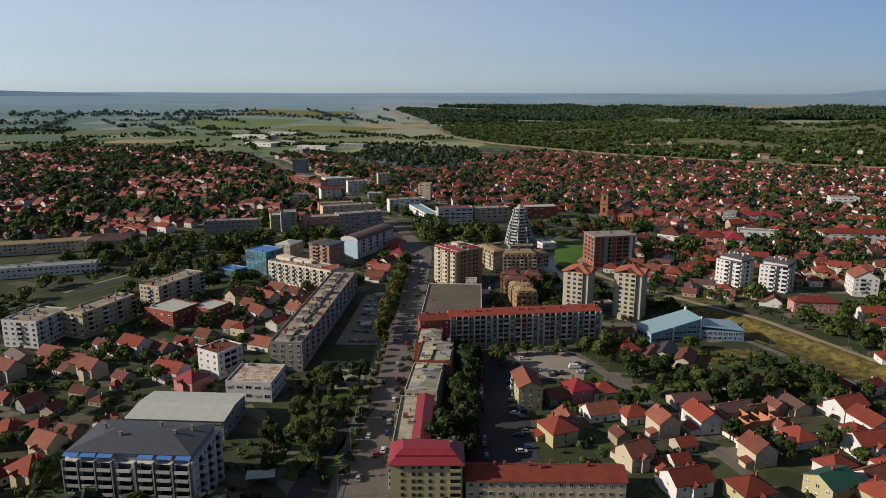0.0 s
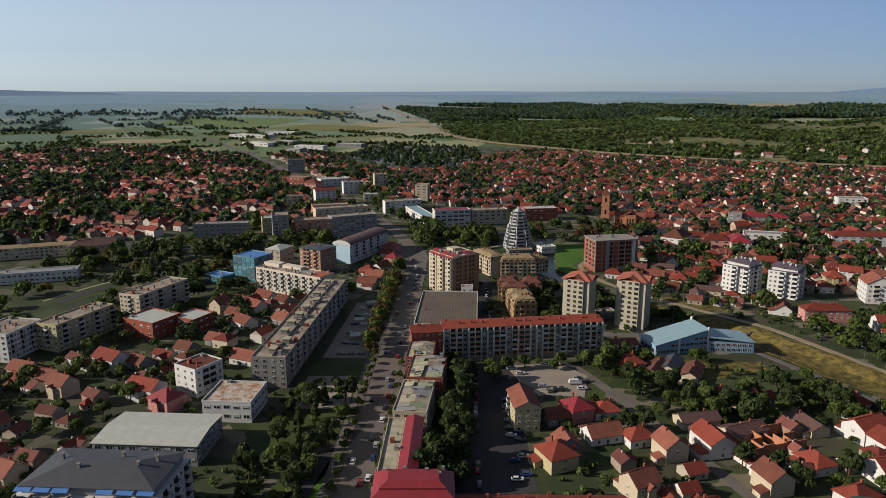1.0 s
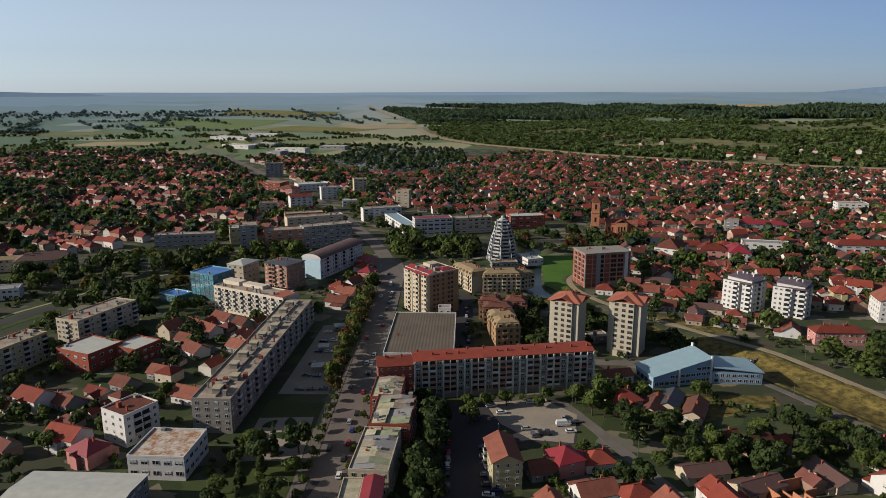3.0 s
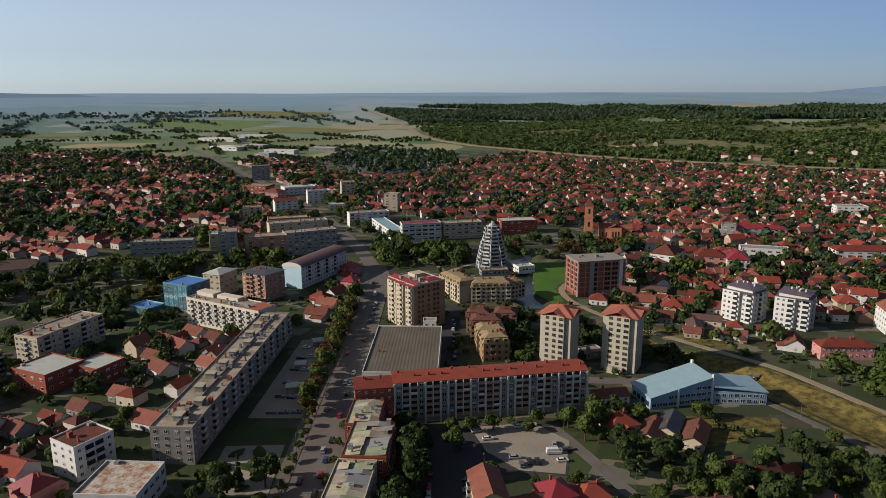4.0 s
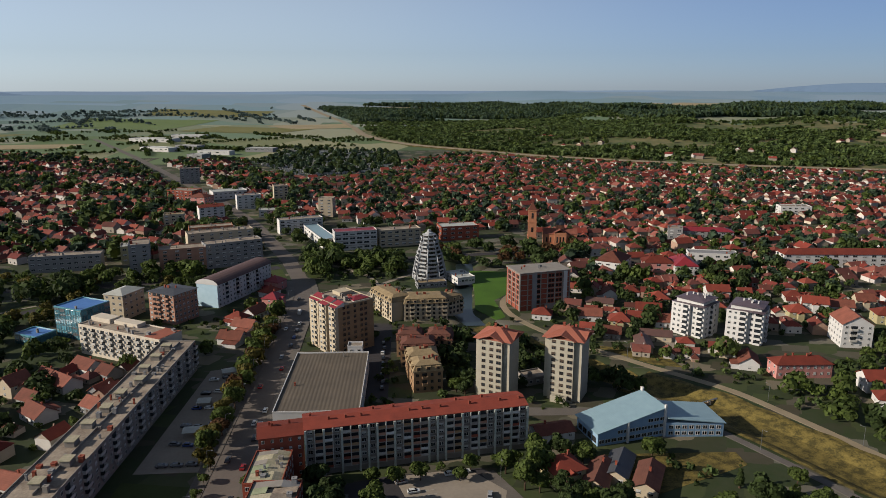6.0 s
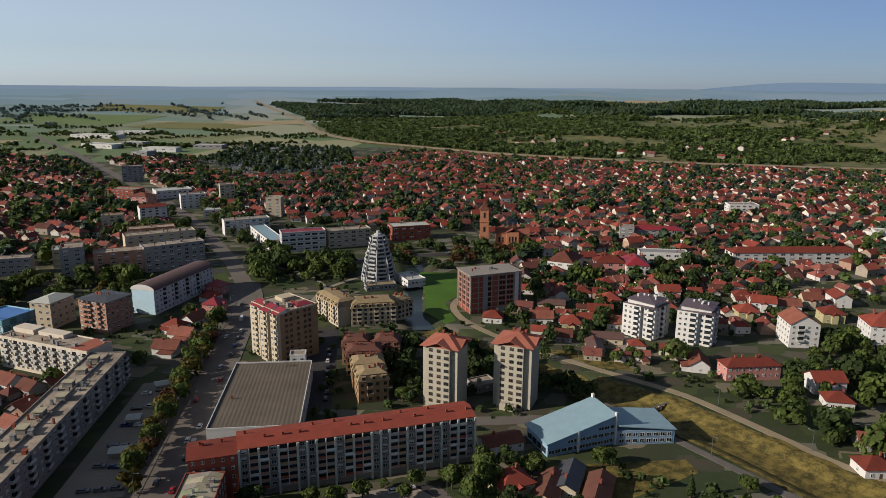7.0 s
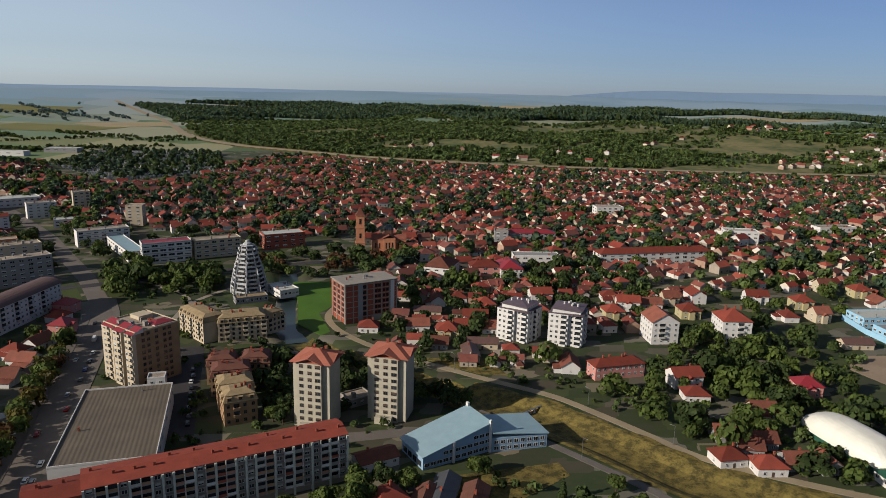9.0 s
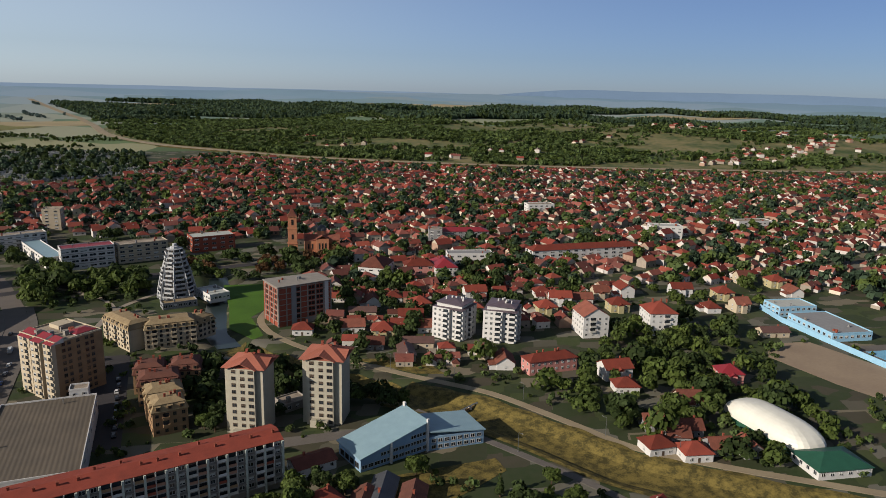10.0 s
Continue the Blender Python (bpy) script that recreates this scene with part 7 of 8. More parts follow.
air_hall(266.5, 325, 0, 20, 44, 9.5)
block("clubhouse", "clubhouse with green hipped sheet roof", 264, 296, -12, 22, 15, 3.6, 1, "white", "hip", "greenroof", (1.6, 1.6), 6, 4, pitch=0.4, chim=0)
block("house", "house with green sheet gable roof", 122, 211, 25, 13, 11, 6.5, 2, "yellow", "gable", "greenroof", (1.2, 1.3), 4, 3, pitch=0.5, chim=1)
M["poolblue"] = mat("pool_blue_paint", (0.30, 0.52, 0.68), (0.24, 0.44, 0.60))
M["poolwater"] = mat("pool_water", (0.22, 0.50, 0.66), rough=0.06, fine=1.2, bump=0.05)
for (ax, ay), (bx, by) in (((397, 454), (388, 429)), ((388, 429), (384, 402)), ((384, 402), (377, 340))):
    ln = math.hypot(bx - ax, by - ay)
    s = Shape().box(0, ln, -0.2, 0.2, -0.3, 3.2)
    e = tagged(new("pool_wall", s.mesh("pool_wall", M["poolblue"])), "light blue rendered wall round the swimming pool", "wall")
    e.matrix_basis = pose(ax, ay, 0, 0, 0, math.degrees(math.atan2(by - ay, bx - ax)))
block("pool_building", "low pool building with flat grey-violet roof", 403, 409, -12, 26, 38, 4.6, 1, "poolblue", "flat", "grey", (2.0, 1.6), 7, 9, faces="FL", chim=4)
block("pool_building", "blue and white pool entrance building", 409, 442, -12, 26, 16, 6, 2, "poolblue", "flat", "palesheet", (2.0, 1.6), 7, 4, faces="FL", chim=2)
patch("pool_deck", [(384, 385), (425, 378), (430, 330), (380, 340)], M["paving"], "pale paved pool deck", 0.08)
patch("pool_water", [(391, 376), (418, 371), (423, 342), (388, 350)], M["poolwater"], "bright blue swimming pool water", 0.14, "water")

# mid-town slabs along the boulevard
for nm, x_, y_, r_, w_, d_, h_, fl_, wl_, rf_, rm_ in (
        ("apartment_building", -155, 815, 25, 24, 12, 17, 6, "white", "gable", "tile"), ("apartment_building", -136, 902, 20, 26, 12, 15, 5, "white", "flat", "flatroof"),
        ("apartment_building", -104, 926, 15, 16, 14, 22, 7, "cream", "flat", "flatroof"), ("apartment_building", -44, 846, -8, 15, 14, 19, 6, "cream", "flat", "flatroof"),
        ("office_building", -93, 853, 10, 44, 14, 7, 2, "white", "flat", "palesheet"), ("market_hall", -176, 982, 25, 40, 24, 9, 2, "white", "flat", "palesheet"),
        ("apartment_building", -260, 1122, 15, 26, 14, 21, 7, "grey", "flat", "flatroof"), ("unfinished_block", -220, 955, -20, 34, 20, 14, 4, "redbrick", "flat", "flatroof"),
        ("office_building", -190, 910, -20, 22, 18, 13, 4, "pink", "hip", "oldtile"), ("office_building", -185, 796, 10, 18, 12, 13, 4, "cream", "flat", "straw"),
        ("apartment_building", -132, 722, 18, 36, 13, 15, 5, "orangebrick", "flat", "flatroof"), ("office_building", 433, 796, -10, 30, 14, 13, 4, "white", "flat", "flatroof"),
        ("school_building", 611, 668, -8, 40, 14, 9, 2, "white", "flat", "flatroof"), ("office_building", 494, 662, -25, 30, 15, 11, 3, "white", "flat", "palesheet"),
        ("apartment_building", 270, 700, -20, 12, 14, 12, 4, "grey", "flat", "flatroof")):
    block(nm, "distant %s building of %d storeys with %s roof" % (wl_, fl_, {"tile": "red tiled", "oldtile": "old tiled", "flatroof": "flat felt", "palesheet": "pale sheet", "straw": "tan"}[rm_]),
          x_, y_, r_, w_, d_, h_, fl_, wl_, rf_, rm_, (1.6, 1.5), max(3, int(w_ / 3.2)), max(2, int(d_ / 3.5)), faces="FR" if x_ < 0 else "FL", chim=3)
# works and stores out along the road
for i, (x_, y_, w_, d_, wl_) in enumerate(((-470, 1650, 80, 30, "white"), (-420, 1700, 60, 25, "grey"), (-344, 1485, 34, 28, "grey"), (-570, 1930, 120, 40, "white"), (-330, 1560, 70, 22, "white"), (-250, 1620, 60, 30, "grey"), (-520, 2060, 90, 30, "white"))):
    block("factory_hall", "long pale factory hall by the road out of town", x_, y_, -28 + i * 3, w_, d_, 8, 1, wl_, "flat", "palesheet", (4.0, 1.6), int(w_ / 8), 3, faces="F", chim=3, z0=2)
# schools and halls at the western edge
block("school", "long pale school building with grey roof", -345, 548, 22, 90, 13, 9, 3, "cream", "hip", "straw", (1.8, 1.6), 26, 3, pitch=0.25, faces="FR")
block("school_building", "old building with brown hipped roof", -290, 560, 22, 40, 16, 9, 2, "cream", "hip", "brownroof", (1.4, 1.6), 12, 4, pitch=0.6, faces="FR")
block("school", "long flat-roofed school wing", -302, 478, 20, 74, 12, 7, 2, "white", "flat", "grey", (2.0, 1.5), 22, 3, faces="FR", chim=3)
# scattered villas and cottages on the hill
rng = np.random.default_rng(61)
vx_, vy_ = np.array(VILLAS, float).T
vk = rng.integers(0, 3, len(vx_))
for i, (w, d, h, rise, hip) in enumerate(((11, 9, 5.4, 3.0, False), (9, 8, 3.4, 2.7, True), (13, 9, 5.6, 3.0, False))):
    k = vk == i
    tpl, sl = far_house(w, d, h, rise, hip)
    tagged(new("hillside_houses", scatter_mesh("hillside_houses", tpl, np.stack([vx_[k], vy_[k], ground_z(vx_[k], vy_[k])], -1), rng.uniform(0.9, 1.25, k.sum()), rng.uniform(0, 3, k.sum()), [M["wallmix"], M["tilemix"], M["glass"]], sl)),
           "scattered houses and cottages on the wooded hillside", "houses", kind="stuff")

# roofless brick walls of an unfinished group
e = thing("unfinished_house", 118, 263, 20, "unfinished brick rooms without roofs", "building site")
claim(118, 263, 20, 26, 18)
rnd = random.Random(3)
for i in range(5):
    for j in range(3):
        if rnd.random() < 0.85:
            part("brick_wall", Shape().box(-2.5, 2.5, -0.15, 0.15, -0.3, rnd.uniform(2.2, 4.6)).mesh("brick_wall", M["orangebrick"]), e, pose(-10 + i * 5, -6 + j * 6, 0))
        if rnd.random() < 0.85:
            part("brick_wall", Shape().box(-0.15, 0.15, -2.84, 2.84, -0.3, rnd.uniform(2.2, 4.6)).mesh("brick_wall", M["orangebrick"]), e, pose(-12.7 + i * 5, -3 + j * 6, 0))

# ---------------------------------------------------------------- near trees
def grove(poly, n, seed, kinds, lo=0.8, hi=1.2, gap=5.5, near="between the buildings"):
    rnd = random.Random(seed)
    p = np.array(poly)
    done, tries = 0, 0
    while done < n and tries < n * 30:
        tries += 1
        x, y = rnd.uniform(p[:, 0].min(), p[:, 0].max()), rnd.uniform(p[:, 1].min(), p[:, 1].max())
        if not inside(np.array([x]), np.array([y]), poly)[0] or not free_of(np.array([x]), np.array([y]))[0]:
            continue
        if any(math.hypot(x - a, y - b) < gap for a, b, *_ in TREE_AT[-160:]) or line_gap(np.array([x]), np.array([y]), BOULEVARD)[0] < 7.5 or line_gap(np.array([x]), np.array([y]), TRACK)[0] < 4:
            continue
        if line_gap(np.array([x]), np.array([y]), LOTROAD)[0] < 5 or line_gap(np.array([x]), np.array([y]), TRACK2)[0] < 4:
            continue
        tree(x, y, rnd.choice(kinds), rnd.uniform(lo, hi), near=near)
        done += 1


for i in range(24):
    tree(-41.5 - (i % 3) * 1.6, 348 + i * 7.6, (4, 1, 4, 7, 0)[i % 5], 0.9 + 0.2 * ((i * 7) % 5) / 5, near="in the boulevard row")
for i in range(15):
    tree(-39.9, 218 + i * 9.2, 6, 0.78, near="in the kerb row of the boulevard")
for i in range(9):
    tree(-25.5, 228 + i * 13.5, 6, 0.7, near="on the boulevard footway")
grove([(-70, 215), (-46, 215), (-46, 262), (-42, 296), (-70, 298)], 24, 1, (2, 3, 0, 5), 0.8, 1.15, 5, "in the park")
grove([(-9, 224), (4, 226), (6, 330), (-3, 334)], 26, 2, (2, 3, 3), 0.8, 1.2, 5, "behind the terrace")
grove([(8, 333), (70, 346), (74, 338), (20, 328)], 9, 3, (0, 6, 1), 0.6, 0.9, 7, "in front of the slab block")
tree(18, 318, 1, 0.95, near="in the car park")
tree(30, 300, 0, 0.8, near="in the car park")
grove([(66, 325), (88, 275), (112, 288), (108, 318), (92, 348), (72, 346)], 22, 4, (0, 3, 1, 5, 2), 0.75, 1.1, 5, "behind the lane")
grove([(104, 300), (150, 312), (172, 300), (178, 282), (120, 272)], 17, 5, (0, 3, 2, 1), 0.7, 1.1, 5, "in the gardens")
grove([(74, 398), (92, 412), (118, 405), (140, 388), (128, 420), (100, 452), (80, 470), (72, 440)], 34, 6, (3, 2, 2, 0), 0.7, 1.05, 5, "on the canal bank")
grove([(50, 400), (58, 398), (62, 470), (56, 495), (48, 490)], 14, 7, (3, 2), 0.7, 1.0, 5, "on the river bank")
grove([(203, 350), (216, 322), (250, 300), (292, 300), (300, 350), (330, 400), (300, 420), (240, 425), (210, 400), (190, 385)], 80, 8, (0, 3, 1, 2, 0, 6), 0.7, 1.15, 5, "on the east bank")
grove([(250, 425), (330, 420), (350, 400), (345, 440), (320, 450), (270, 452)], 26, 9, (0, 1, 3, 2), 0.7, 1.0, 5, "below the white blocks")
grove([(-45, 600), (30, 590), (34, 640), (-20, 676), (-48, 660)], 52, 10, (0, 2, 3, 1), 0.75, 1.2, 5, "in the town park")
grove([(-85, 668), (-70, 668), (-120, 820), (-170, 900), (-190, 880), (-140, 780)], 40, 51, (0, 2, 3, 4), 0.6, 1.0, 6, "along the road out of town")
grove([(-42, 672), (-30, 690), (-66, 830), (-130, 960), (-120, 860), (-80, 760)], 44, 52, (0, 2, 3, 1), 0.6, 1.0, 6, "along the road out of town")
grove([(-185, 585), (-110, 600), (-100, 622), (-190, 612)], 12, 53, (1, 1, 0), 0.8, 1.1, 9, "in front of the offices")
grove([(80, 620), (130, 616), (170, 640), (190, 670), (120, 680), (60, 690), (50, 640)], 42, 11, (3, 2, 7, 7, 0), 0.8, 1.2, 6, "in the church park")
grove([(-300, 500), (-240, 500), (-170, 545), (-190, 590), (-230, 600), (-290, 540)], 46, 12, (3, 2, 0, 3, 4), 0.9, 1.35, 6, "in the wooded park")
grove([(-300, 440), (-262, 392), (-180, 470), (-160, 500), (-190, 512), (-265, 470)], 15, 13, (0, 3, 1, 4), 0.8, 1.2, 8, "along the embankment")
grove([(-235, 310), (-130, 290), (-100, 330), (-100, 440), (-140, 450), (-190, 400)], 46, 14, (0, 2, 6, 1), 0.55, 0.95, 6, "between the houses")
grove([(-190, 225), (-140, 200), (-132, 280), (-190, 290)], 16, 15, (0, 2, 6), 0.5, 0.9, 6, "in a back yard")
grove([(-180, 500), (-110, 540), (-90, 600), (-150, 625), (-250, 610)], 30, 16, (0, 2, 1, 4), 0.7, 1.0, 6, "by the side street")
grove([(120, 440), (170, 430), (200, 520), (260, 480), (300, 560), (150, 590), (110, 540)], 40, 17, (0, 3, 2, 6), 0.5, 1.0, 6, "between the houses")
grove([(140, 190), (200, 200), (190, 290), (150, 300), (30, 240), (40, 300), (60, 300)], 48, 18, (0, 2, 6, 3), 0.55, 1.0, 5, "in a garden")
grove([(180, 560), (320, 560), (420, 590), (400, 660), (200, 680)], 40, 19, (0, 2, 3, 1), 0.7, 1.1, 6, "in the school grounds")
grove([(340, 460), (460, 460), (480, 520), (350, 540)], 26, 20, (0, 2, 6), 0.6, 1.0, 6, "between the houses")
for x_, y_, k_, s_ in ((186, 430, 1, 1.15), (212, 352, 3, 1.2), (118, 344, 0, 1.0), (140, 322, 5, 0.9), (160, 322, 0, 0.8), (52, 404, 0, 0.9)):
    tree(x_, y_, k_, s_, near="standing alone")

grove([(-200, 300), (-110, 330), (-96, 430), (-150, 440)], 22, 41, (2, 3, 0), 0.6, 1.0, 5, "between the old houses")
grove([(-215, 205), (-130, 200), (-130, 280), (-200, 290)], 14, 42, (2, 3, 0), 0.6, 1.0, 5, "in a back yard")
grove([(-330, 380), (-240, 380), (-260, 330), (-330, 330)], 30, 21, (0, 2, 3), 0.8, 1.2, 6, "by the road")
grove([(-130, 640), (-60, 680), (-90, 780), (-160, 780), (-230, 700)], 40, 22, (0, 2, 3), 0.6, 1.0, 6, "between the blocks")
grove([(-40, 700), (60, 720), (100, 750), (-20, 820), (-70, 790)], 34, 23, (0, 2, 3), 0.6, 1.0, 6, "between the blocks")
grove([(330, 330), (300, 290), (350, 240), (420, 300), (345, 310)], 40, 24, (6, 2, 0), 0.5, 0.9, 5, "on rough ground")
grove([(-180, 190), (-60, 100), (-150, 80), (-300, 200)], 26, 25, (0, 2, 3), 0.6, 1.0, 6, "in a back yard")
grove([(40, 130), (180, 120), (330, 200), (250, 240), (170, 195), (60, 195)], 66, 26, (0, 2, 3, 6), 0.6, 1.0, 5, "in a garden")
grove([(130, 560), (240, 540), (330, 540), (330, 580), (240, 580), (160, 600)], 30, 27, (0, 2, 3), 0.6, 1.0, 6, "between the houses")
grove([(-185, 436), (-140, 452), (-146, 482), (-190, 484)], 11, 28, (0, 2, 3, 1), 0.6, 1.0, 6, "in the yards")
grove([(-110, 560), (-95, 530), (-100, 600), (-150, 610)], 12, 29, (0, 2), 0.6, 0.9, 6, "in the yards")
grove([(118, 470), (170, 440), (260, 470), (320, 515), (250, 570), (130, 590)], 60, 30, (0, 2, 3, 2), 0.6, 1.05, 6, "between the houses")
grove([(-70, 455), (-46, 450), (-46, 560), (-62, 540)], 3, 31, (0, 1, 2), 0.7, 1.0, 6, "by the shops")
plant()

# ---------------------------------------------------------------- cars and lamps
CAR_COLS = {"white": (0.7, 0.7, 0.68), "silver": (0.35, 0.36, 0.38), "black": (0.02, 0.02, 0.022), "red": (0.35, 0.02, 0.02), "blue": (0.03, 0.06, 0.2), "grey": (0.12, 0.12, 0.13)}
M["tyre"] = mat("tyre_rubber", (0.02, 0.02, 0.02), rough=0.9)
M["carglass"] = glass_mat("car_glass", (0.02, 0.025, 0.03), 0.06)


def car_kind(name, col, ln, wd, ht, van=False):
    e = thing(name, 0, 0, 0, "parked %s %s on the asphalt" % (col, name), name)
    paint = M.setdefault("car_" + col, mat("car_paint_" + col, CAR_COLS[col], rough=0.25, stain=0.8, bump=0.01))
    a, w = ln / 2, wd / 2
    rect = lambda x0, x1, y, z: [(x0, -y, z), (x1, -y, z), (x1, y, z), (x0, y, z)]
    part("body", loft(Shape(), [rect(-a + 0.15, a - 0.15, w - 0.1, 0.22), rect(-a, a, w, 0.45), rect(-a, a - 0.05, w, ht * (0.6 if not van else 0.5)), rect(-a + 0.1, a - 0.35, w - 0.08, ht * (0.64 if not van else 0.55))]).mesh("body", paint), e)
    if van:
        part("cabin", loft(Shape(), [rect(-a + 0.1, a - 0.6, w - 0.08, ht * 0.55), rect(-a + 0.15, a - 1.1, w - 0.15, ht * 0.96), rect(-a + 0.3, a - 1.3, w - 0.3, ht)]).mesh("cabin", paint), e)
        part("windscreen", Shape().poly([(a - 0.62, -w + 0.2, ht * 0.58), (a - 0.62, w - 0.2, ht * 0.58), (a - 1.04, w - 0.25, ht * 0.9), (a - 1.04, -w + 0.25, ht * 0.9)]).mesh("windscreen", M["carglass"]), e)
    else:
        part("cabin_glass", loft(Shape(), [rect(-a + 0.35, a - 1.1, w - 0.12, ht * 0.63), rect(-a + 0.75, a - 1.75, w - 0.28, ht * 0.95)]).mesh("cabin_glass", M["carglass"]), e)
        part("car_roof", loft(Shape(), [rect(-a + 0.72, a - 1.72, w - 0.27, ht * 0.95), rect(-a + 0.85, a - 1.9, w - 0.34, ht)]).mesh("car_roof", paint), e)
    wh = Shape()
    loft(wh, [[(r * math.cos(q), yy, 0.31 + r * math.sin(q)) for q in np.linspace(0, 2 * math.pi, 9)[:-1]] for r, yy in ((0.31, -0.1), (0.31, 0.1), (0.16, 0.11))])
    wm = wh.mesh("wheel", M["tyre"])
    for sx in (-1, 1):
        for sy in (-1, 1):
            part("wheel", wm, e, pose(sx * a * 0.62, sy * (w - 0.09), 0))
    return e


CARS = [car_kind("car", "white", 4.3, 1.75, 1.45), car_kind("car", "silver", 4.4, 1.75, 1.45), car_kind("car", "black", 4.5, 1.8, 1.45), car_kind("car", "red", 4.0, 1.7, 1.5),
        car_kind("car", "blue", 4.1, 1.7, 1.45), car_kind("car", "grey", 4.4, 1.78, 1.45), car_kind("van", "white", 5.6, 2.0, 2.4, True)]
car_used = [False] * len(CARS)


def park(x, y, rot, kind, z=0.1):
    m = pose(x, y, z, 0, 0, rot)
    if not car_used[kind]:
        car_used[kind] = True
        CARS[kind].matrix_basis = m
        return
    copy_thing(CARS[kind], m)


park(54.6, 316.5, 5, 6, 0.12)
rnd = random.Random(12)
for x_, y_, r_, k_ in ((31, 327, 10, 0), (27, 333, 20, 1), (44, 337, 10, 0), (49, 338, 15, 0), (56, 323, 80, 1), (57, 311, 5, 0), (45, 310, 95, 2), (48, 310, 95, 2), (42, 308, 95, 5), (60, 319, 10, 5), (40, 313, 5, 1), (21, 322, 75, 5)):
    park(x_, y_, r_, k_, 0.12)
for i in range(22):
    if rnd.random() < 0.8:
        park(22.5 + 3.0 * (i % 2) * rnd.uniform(0.9, 1.1), 236 + i * 3.1, rnd.uniform(-6, 6), rnd.choice((0, 0, 1, 2, 5, 4)))
    if rnd.random() < 0.5:
        park(9.0 + rnd.uniform(-0.4, 0.4), 232 + i * 4.4, 90 + rnd.uniform(-5, 5), rnd.choice((0, 1, 2, 5, 3)))
for y_, x_, k_ in ((216, -35, 1), (232, -31, 3), (246, -35.5, 0), (263, -31, 2), (297, -35, 2), (318, -30.6, 1), (352, -35, 5), (380, -31, 0), (415, -35, 3), (450, -31, 1), (492, -35, 0), (520, -31, 6), (548, -35, 2)):
    park(x_, y_, 90, k_, 0.1)
for i in range(26):
    if rnd.random() < 0.7:
        park(-28.6, 225 + i * 11 + rnd.uniform(-2, 2), 90, rnd.choice((0, 1, 2, 3, 4, 5)), 0.1)
for i in range(18):
    park(-47 - (i % 3) * 5.2, 350 + (i // 3) * 15 + rnd.uniform(-2, 2), rnd.uniform(-8, 8), rnd.choice((0, 0, 1, 2, 4, 5)), 0.1)
for i in range(9):
    park(19.5 + rnd.uniform(-0.5, 0.5), 410 + i * 7, 90 + rnd.uniform(-6, 6), rnd.choice((0, 1, 2, 5)), 0.06)


def lamp_kind():
    e = thing("street_lamp", 0, 0, 0, "grey steel street lamp with curved arm", "street lamp")
    part("pole", Shape().tube([(0, 0, -0.2), (0, 0, 4), (0, 0, 8.2)], [0.11, 0.09, 0.06], 8).mesh("pole", M["steel"]), e)
    arm = part("arm", Shape().box(-0.04, 0.04, 0, 1.8, 8.12, 8.22).mesh("arm", M["steel"]), e)
    part("lantern", loft(Shape(), [[(-0.16, 1.5, 8.22), (0.16, 1.5, 8.22), (0.12, 2.2, 8.22), (-0.12, 2.2, 8.22)], [(-0.12, 1.55, 8.36), (0.12, 1.55, 8.36), (0.08, 2.1, 8.36), (-0.08, 2.1, 8.36)]]).mesh("lantern", M["grey"]), arm)
    return e


LAMP = lamp_kind()
spots = [(-40.2, 205 + i * 28, -90) for i in range(13)] + [(-46, 236, 60), (-42, 262, 60), (61, 333, 180), (28, 300, 0), (78, 292, 200), (88, 262, 200), (140, 437, 30), (163, 413, 30), (184, 385, 30), (199, 345, 30), (216, 322, 30), (160, 346, 200)]
for i, (x_, y_, r_) in enumerate(spots):
    if i == 0:
        LAMP.matrix_basis = pose(x_, y_, 0, 0, 0, r_)
    else:
        copy_thing(LAMP, pose(x_, y_, 0, 0, 0, r_))

# planted beds of the park square
rnd = random.Random(71)
for x_, y_, a_, b_ in ((-62, 316, 3.4, 2.0), (-54, 317, 4.2, 2.4), (-49, 311, 1.8, 3.6), (-63, 306, 2.2, 3.2), (-56, 307, 3.0, 2.2), (-50, 300, 2.4, 2.8), (-61, 296, 3.6, 2.0), (-54, 293, 2.6, 1.6)):
    q = [(a_ * (1 + 0.25 * math.sin(3 * k * math.pi / 8 + x_)) * math.cos(k * math.pi / 8), b_ * math.sin(k * math.pi / 8)) for k in range(16)]
    e = thing("flower_bed", x_, y_, rnd.uniform(0, 180), "dark green planted bed with a low stone edge", "flower bed", "beds of the park square")
    part("edge", loft(Shape(), [[(u * 1.06, v * 1.06, z) for u, v in q] for z in (0.0, 0.28)]).mesh("edge", M["concrete"]), e)
    part("planting", loft(Shape(), [[(u * k, v * k, z) for u, v in q] for k, z in ((1.0, 0.2), (0.96, 0.62), (0.6, 0.9))]).mesh("planting", M["leafdark"]), e)

# painted bays of the car park
line = Shape().box(-0.06, 0.06, -2.3, 2.3, 0, 0.012).mesh("parking_line", mat("faded_white_road_paint", (0.55, 0.54, 0.5)))
for i in range(9):
    tagged(new("parking_line", line), "faded white parking bay line on the lot", "road marking", kind="structure").matrix_basis = pose(35.8 + i * 0.47, 328.0 - i * 2.5, 0.125, 0, 0, 100)

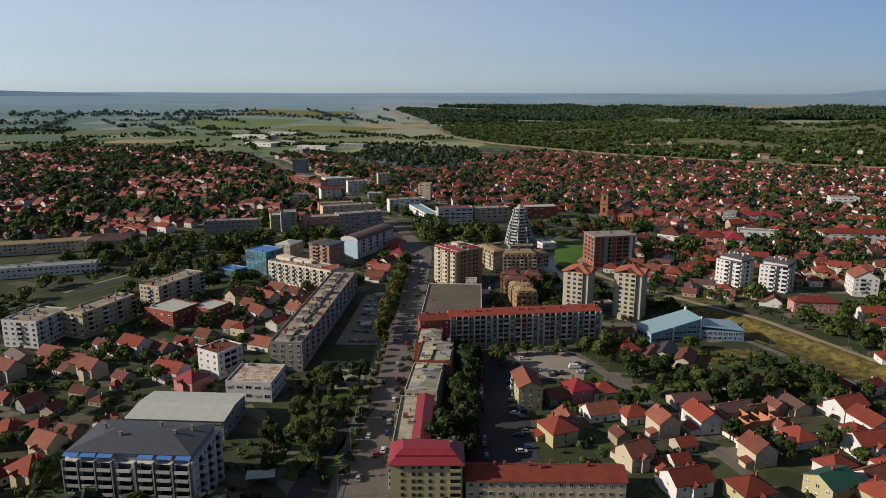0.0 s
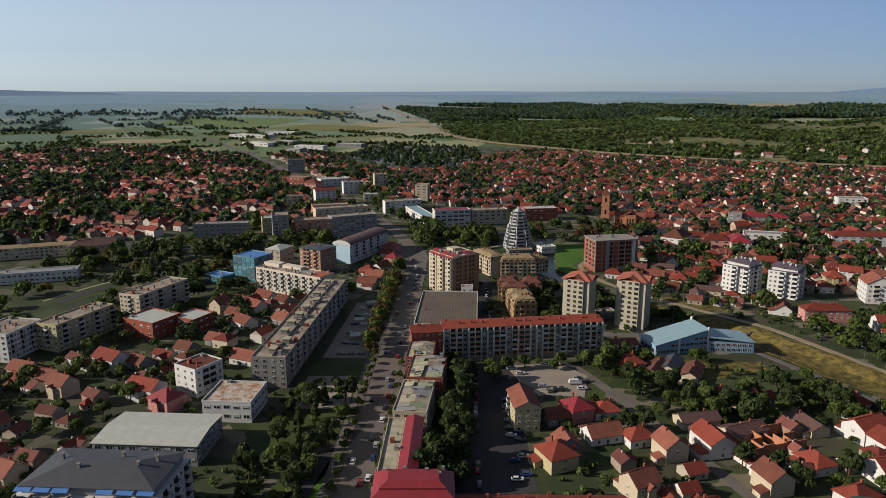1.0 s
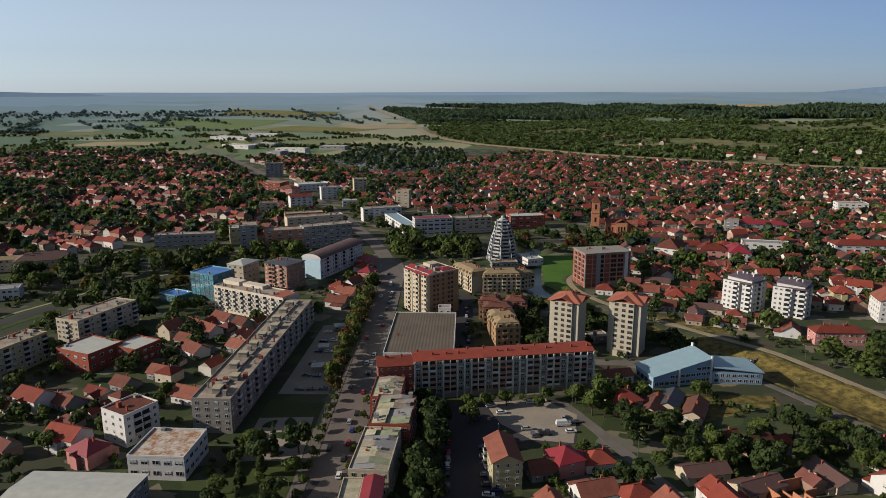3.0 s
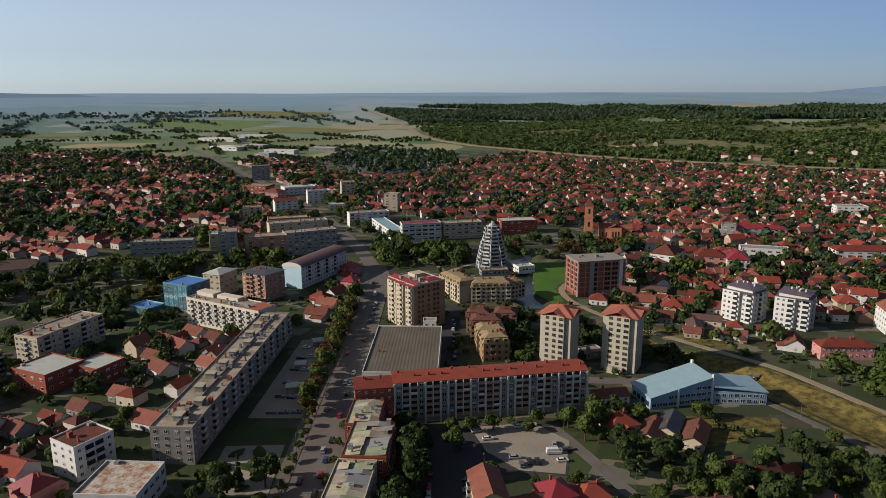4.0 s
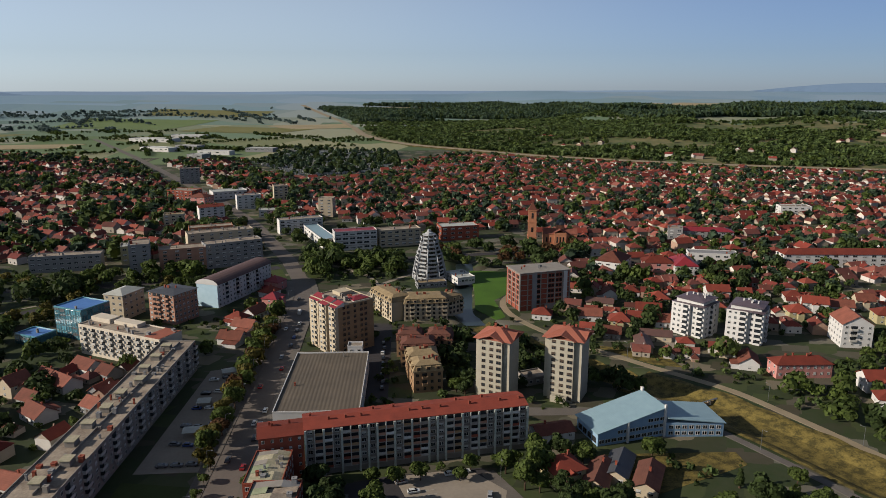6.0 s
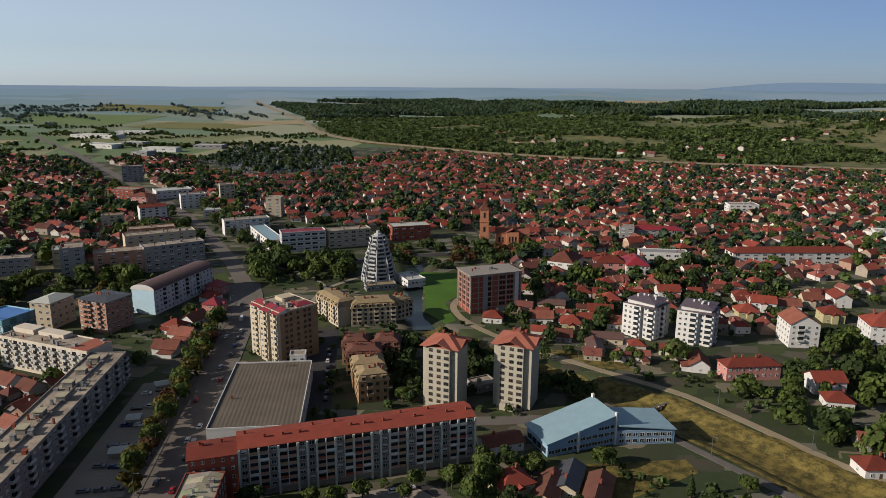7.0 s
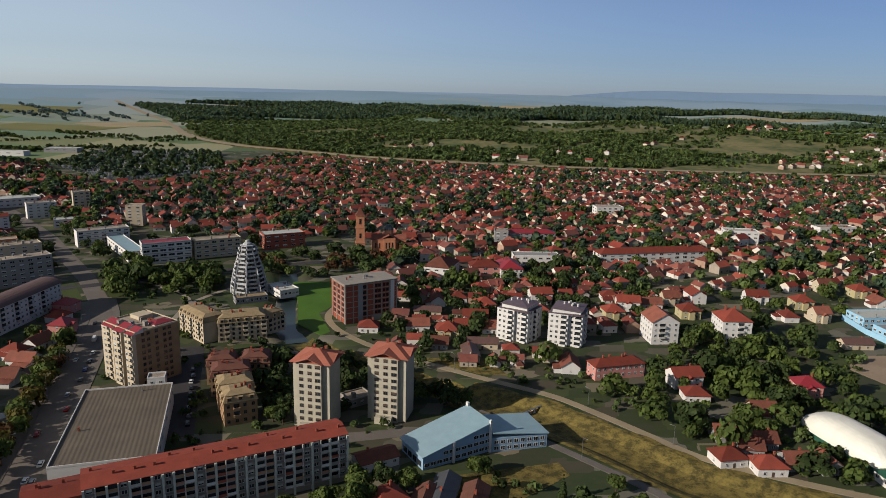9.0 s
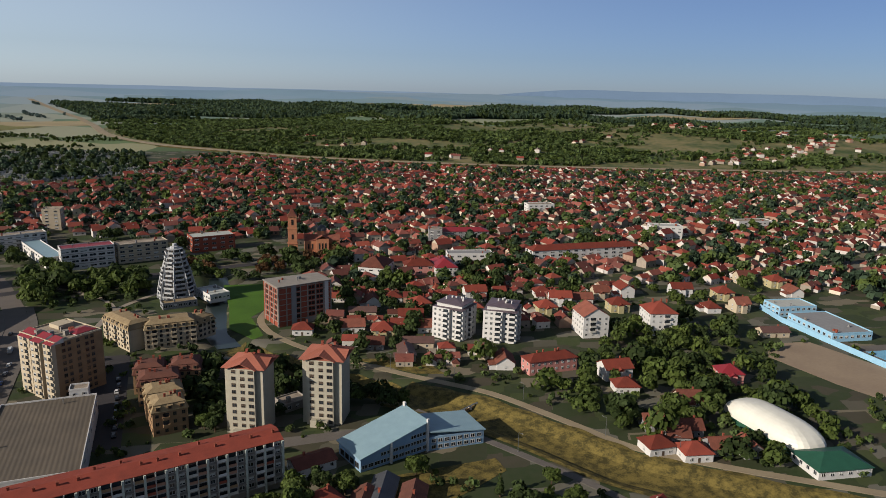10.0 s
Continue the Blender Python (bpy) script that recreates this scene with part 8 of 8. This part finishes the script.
# sluice across the canal
e = thing("sluice", 160, 389, 25, "small weathered concrete sluice across the dry canal", "sluice", z=float(ground_z(160, 389)))
e.scale = (0.7, 0.7, 0.7)
part("weir", Shape().box(-9, 9, -0.5, 0.5, -0.4, 1.9).mesh("weir", M["brownbrick"]), e)
for u in (-6, 0, 6):
    part("pier", loft(Shape(), [[(u - 0.7, -1.4, -0.4), (u + 0.7, -1.4, -0.4), (u + 0.7, 1.4, -0.4), (u - 0.7, 1.4, -0.4)], [(u - 0.5, -0.8, 2.9), (u + 0.5, -0.8, 2.9), (u + 0.5, 0.8, 2.9), (u - 0.5, 0.8, 2.9)]]).mesh("pier", M["palecream"]), e)
part("walkway", Shape().box(-10, 10, -0.55, 0.55, 2.9, 3.1).mesh("walkway", M["steel"]), e)

# market stalls
for i, (x_, y_, r_, w_) in enumerate(((-53, 372, 5, 6), (-55, 398, 3, 5), (-52, 430, 20, 6), (-68, 214, 10, 9))):
    e = thing("market_stall", x_, y_, r_, "market stall with pale sheet canopy", "market stall")
    for q in ((-1, -1), (1, -1), (1, 1), (-1, 1)):
        part("post", Shape().box(-0.06, 0.06, -0.06, 0.06, -0.1, 2.7).mesh("post", M["steel"]), e, pose(q[0] * (w_ / 2 - 0.2), q[1] * 2.3, 0))
    rs, _ = roof_shape("gable", w_, 5, 2.7, 0.3, 0.25, 0.08)
    part("canopy", rs.mesh("canopy", M["palesheet"]), e)

# cemetery: stones and dark cypresses
rng = np.random.default_rng(31)
CEM = [(-110, 1175), (40, 1270), (30, 1560), (-40, 1640), (-200, 1640), (-230, 1400)]
cx_, cy_ = sprinkle(CEM, 5200, 33)
st = (np.array([(-0.5, -0.2, -0.2), (0.5, -0.2, -0.2), (0.5, 0.2, -0.2), (-0.5, 0.2, -0.2), (-0.5, -0.2, 1.2), (0.5, -0.2, 1.2), (0.5, 0.2, 1.2), (-0.5, 0.2, 1.2)], float), np.array([(0, 1, 5, 4), (1, 2, 6, 5), (2, 3, 7, 6), (3, 0, 4, 7), (4, 5, 6, 7)]))
tagged(new("gravestones", scatter_mesh("gravestones", st, np.stack([cx_, cy_, ground_z(cx_, cy_)], -1), rng.uniform(1.4, 3.0, len(cx_)), np.full(len(cx_), 0.3), [mat("grave_marble", (0.5, 0.5, 0.48), (0.25, 0.25, 0.25), island=0.4)])),
       "rows of pale gravestones in the cemetery", "gravestones", kind="stuff")
cx_, cy_ = sprinkle(CEM, 560, 34)
woods("cemetery_trees", "dark conifers among the graves", np.stack([cx_, cy_, ground_z(cx_, cy_) - 0.3], -1), rng.uniform(5, 11, len(cx_)), 95, 22, ["leafdark", "hilldark"], 0.24)

# far hills at the edge of sight
def far_hills(name, a0, a1, r, heights, material, label):
    s = Shape()
    n = 60
    top = []
    for i in range(n + 1):
        a = radians(a0 + (a1 - a0) * i / n)
        z = heights(i / n)
        top.append((15 + r * math.sin(a), 80 + r * math.cos(a), z))
    for p, q in zip(top, top[1:]):
        c = lambda t: (15 + (t[0] - 15) * 0.965, 80 + (t[1] - 80) * 0.965, float(lift(t[0], t[1])) - 12)
        s.poly([c(p), c(q), q, p])
        o = lambda t: (15 + (t[0] - 15) * 1.01, 80 + (t[1] - 80) * 1.01, t[2] - 30)
        s.poly([p, q, o(q), o(p)])
    return tagged(new(name, s.mesh(name, material)), label, "hills", kind="structure")


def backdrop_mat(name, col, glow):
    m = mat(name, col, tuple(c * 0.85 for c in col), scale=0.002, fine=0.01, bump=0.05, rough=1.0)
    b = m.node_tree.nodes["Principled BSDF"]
    # faint glow that lifts the backdrop towards the sky; no lamp there
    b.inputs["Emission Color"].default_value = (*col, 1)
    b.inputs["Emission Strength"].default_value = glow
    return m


# the haze of distance is put into these blue colours
M["hill"] = backdrop_mat("haze_blue_hills", (0.125, 0.185, 0.27), 0.2)
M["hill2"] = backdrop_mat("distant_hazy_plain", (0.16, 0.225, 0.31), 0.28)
bump_ = lambda u, k: 3.5 * math.sin(9 * u + k) + 2 * math.sin(23 * u + 2 * k) + 1.2 * math.sin(51 * u + k)
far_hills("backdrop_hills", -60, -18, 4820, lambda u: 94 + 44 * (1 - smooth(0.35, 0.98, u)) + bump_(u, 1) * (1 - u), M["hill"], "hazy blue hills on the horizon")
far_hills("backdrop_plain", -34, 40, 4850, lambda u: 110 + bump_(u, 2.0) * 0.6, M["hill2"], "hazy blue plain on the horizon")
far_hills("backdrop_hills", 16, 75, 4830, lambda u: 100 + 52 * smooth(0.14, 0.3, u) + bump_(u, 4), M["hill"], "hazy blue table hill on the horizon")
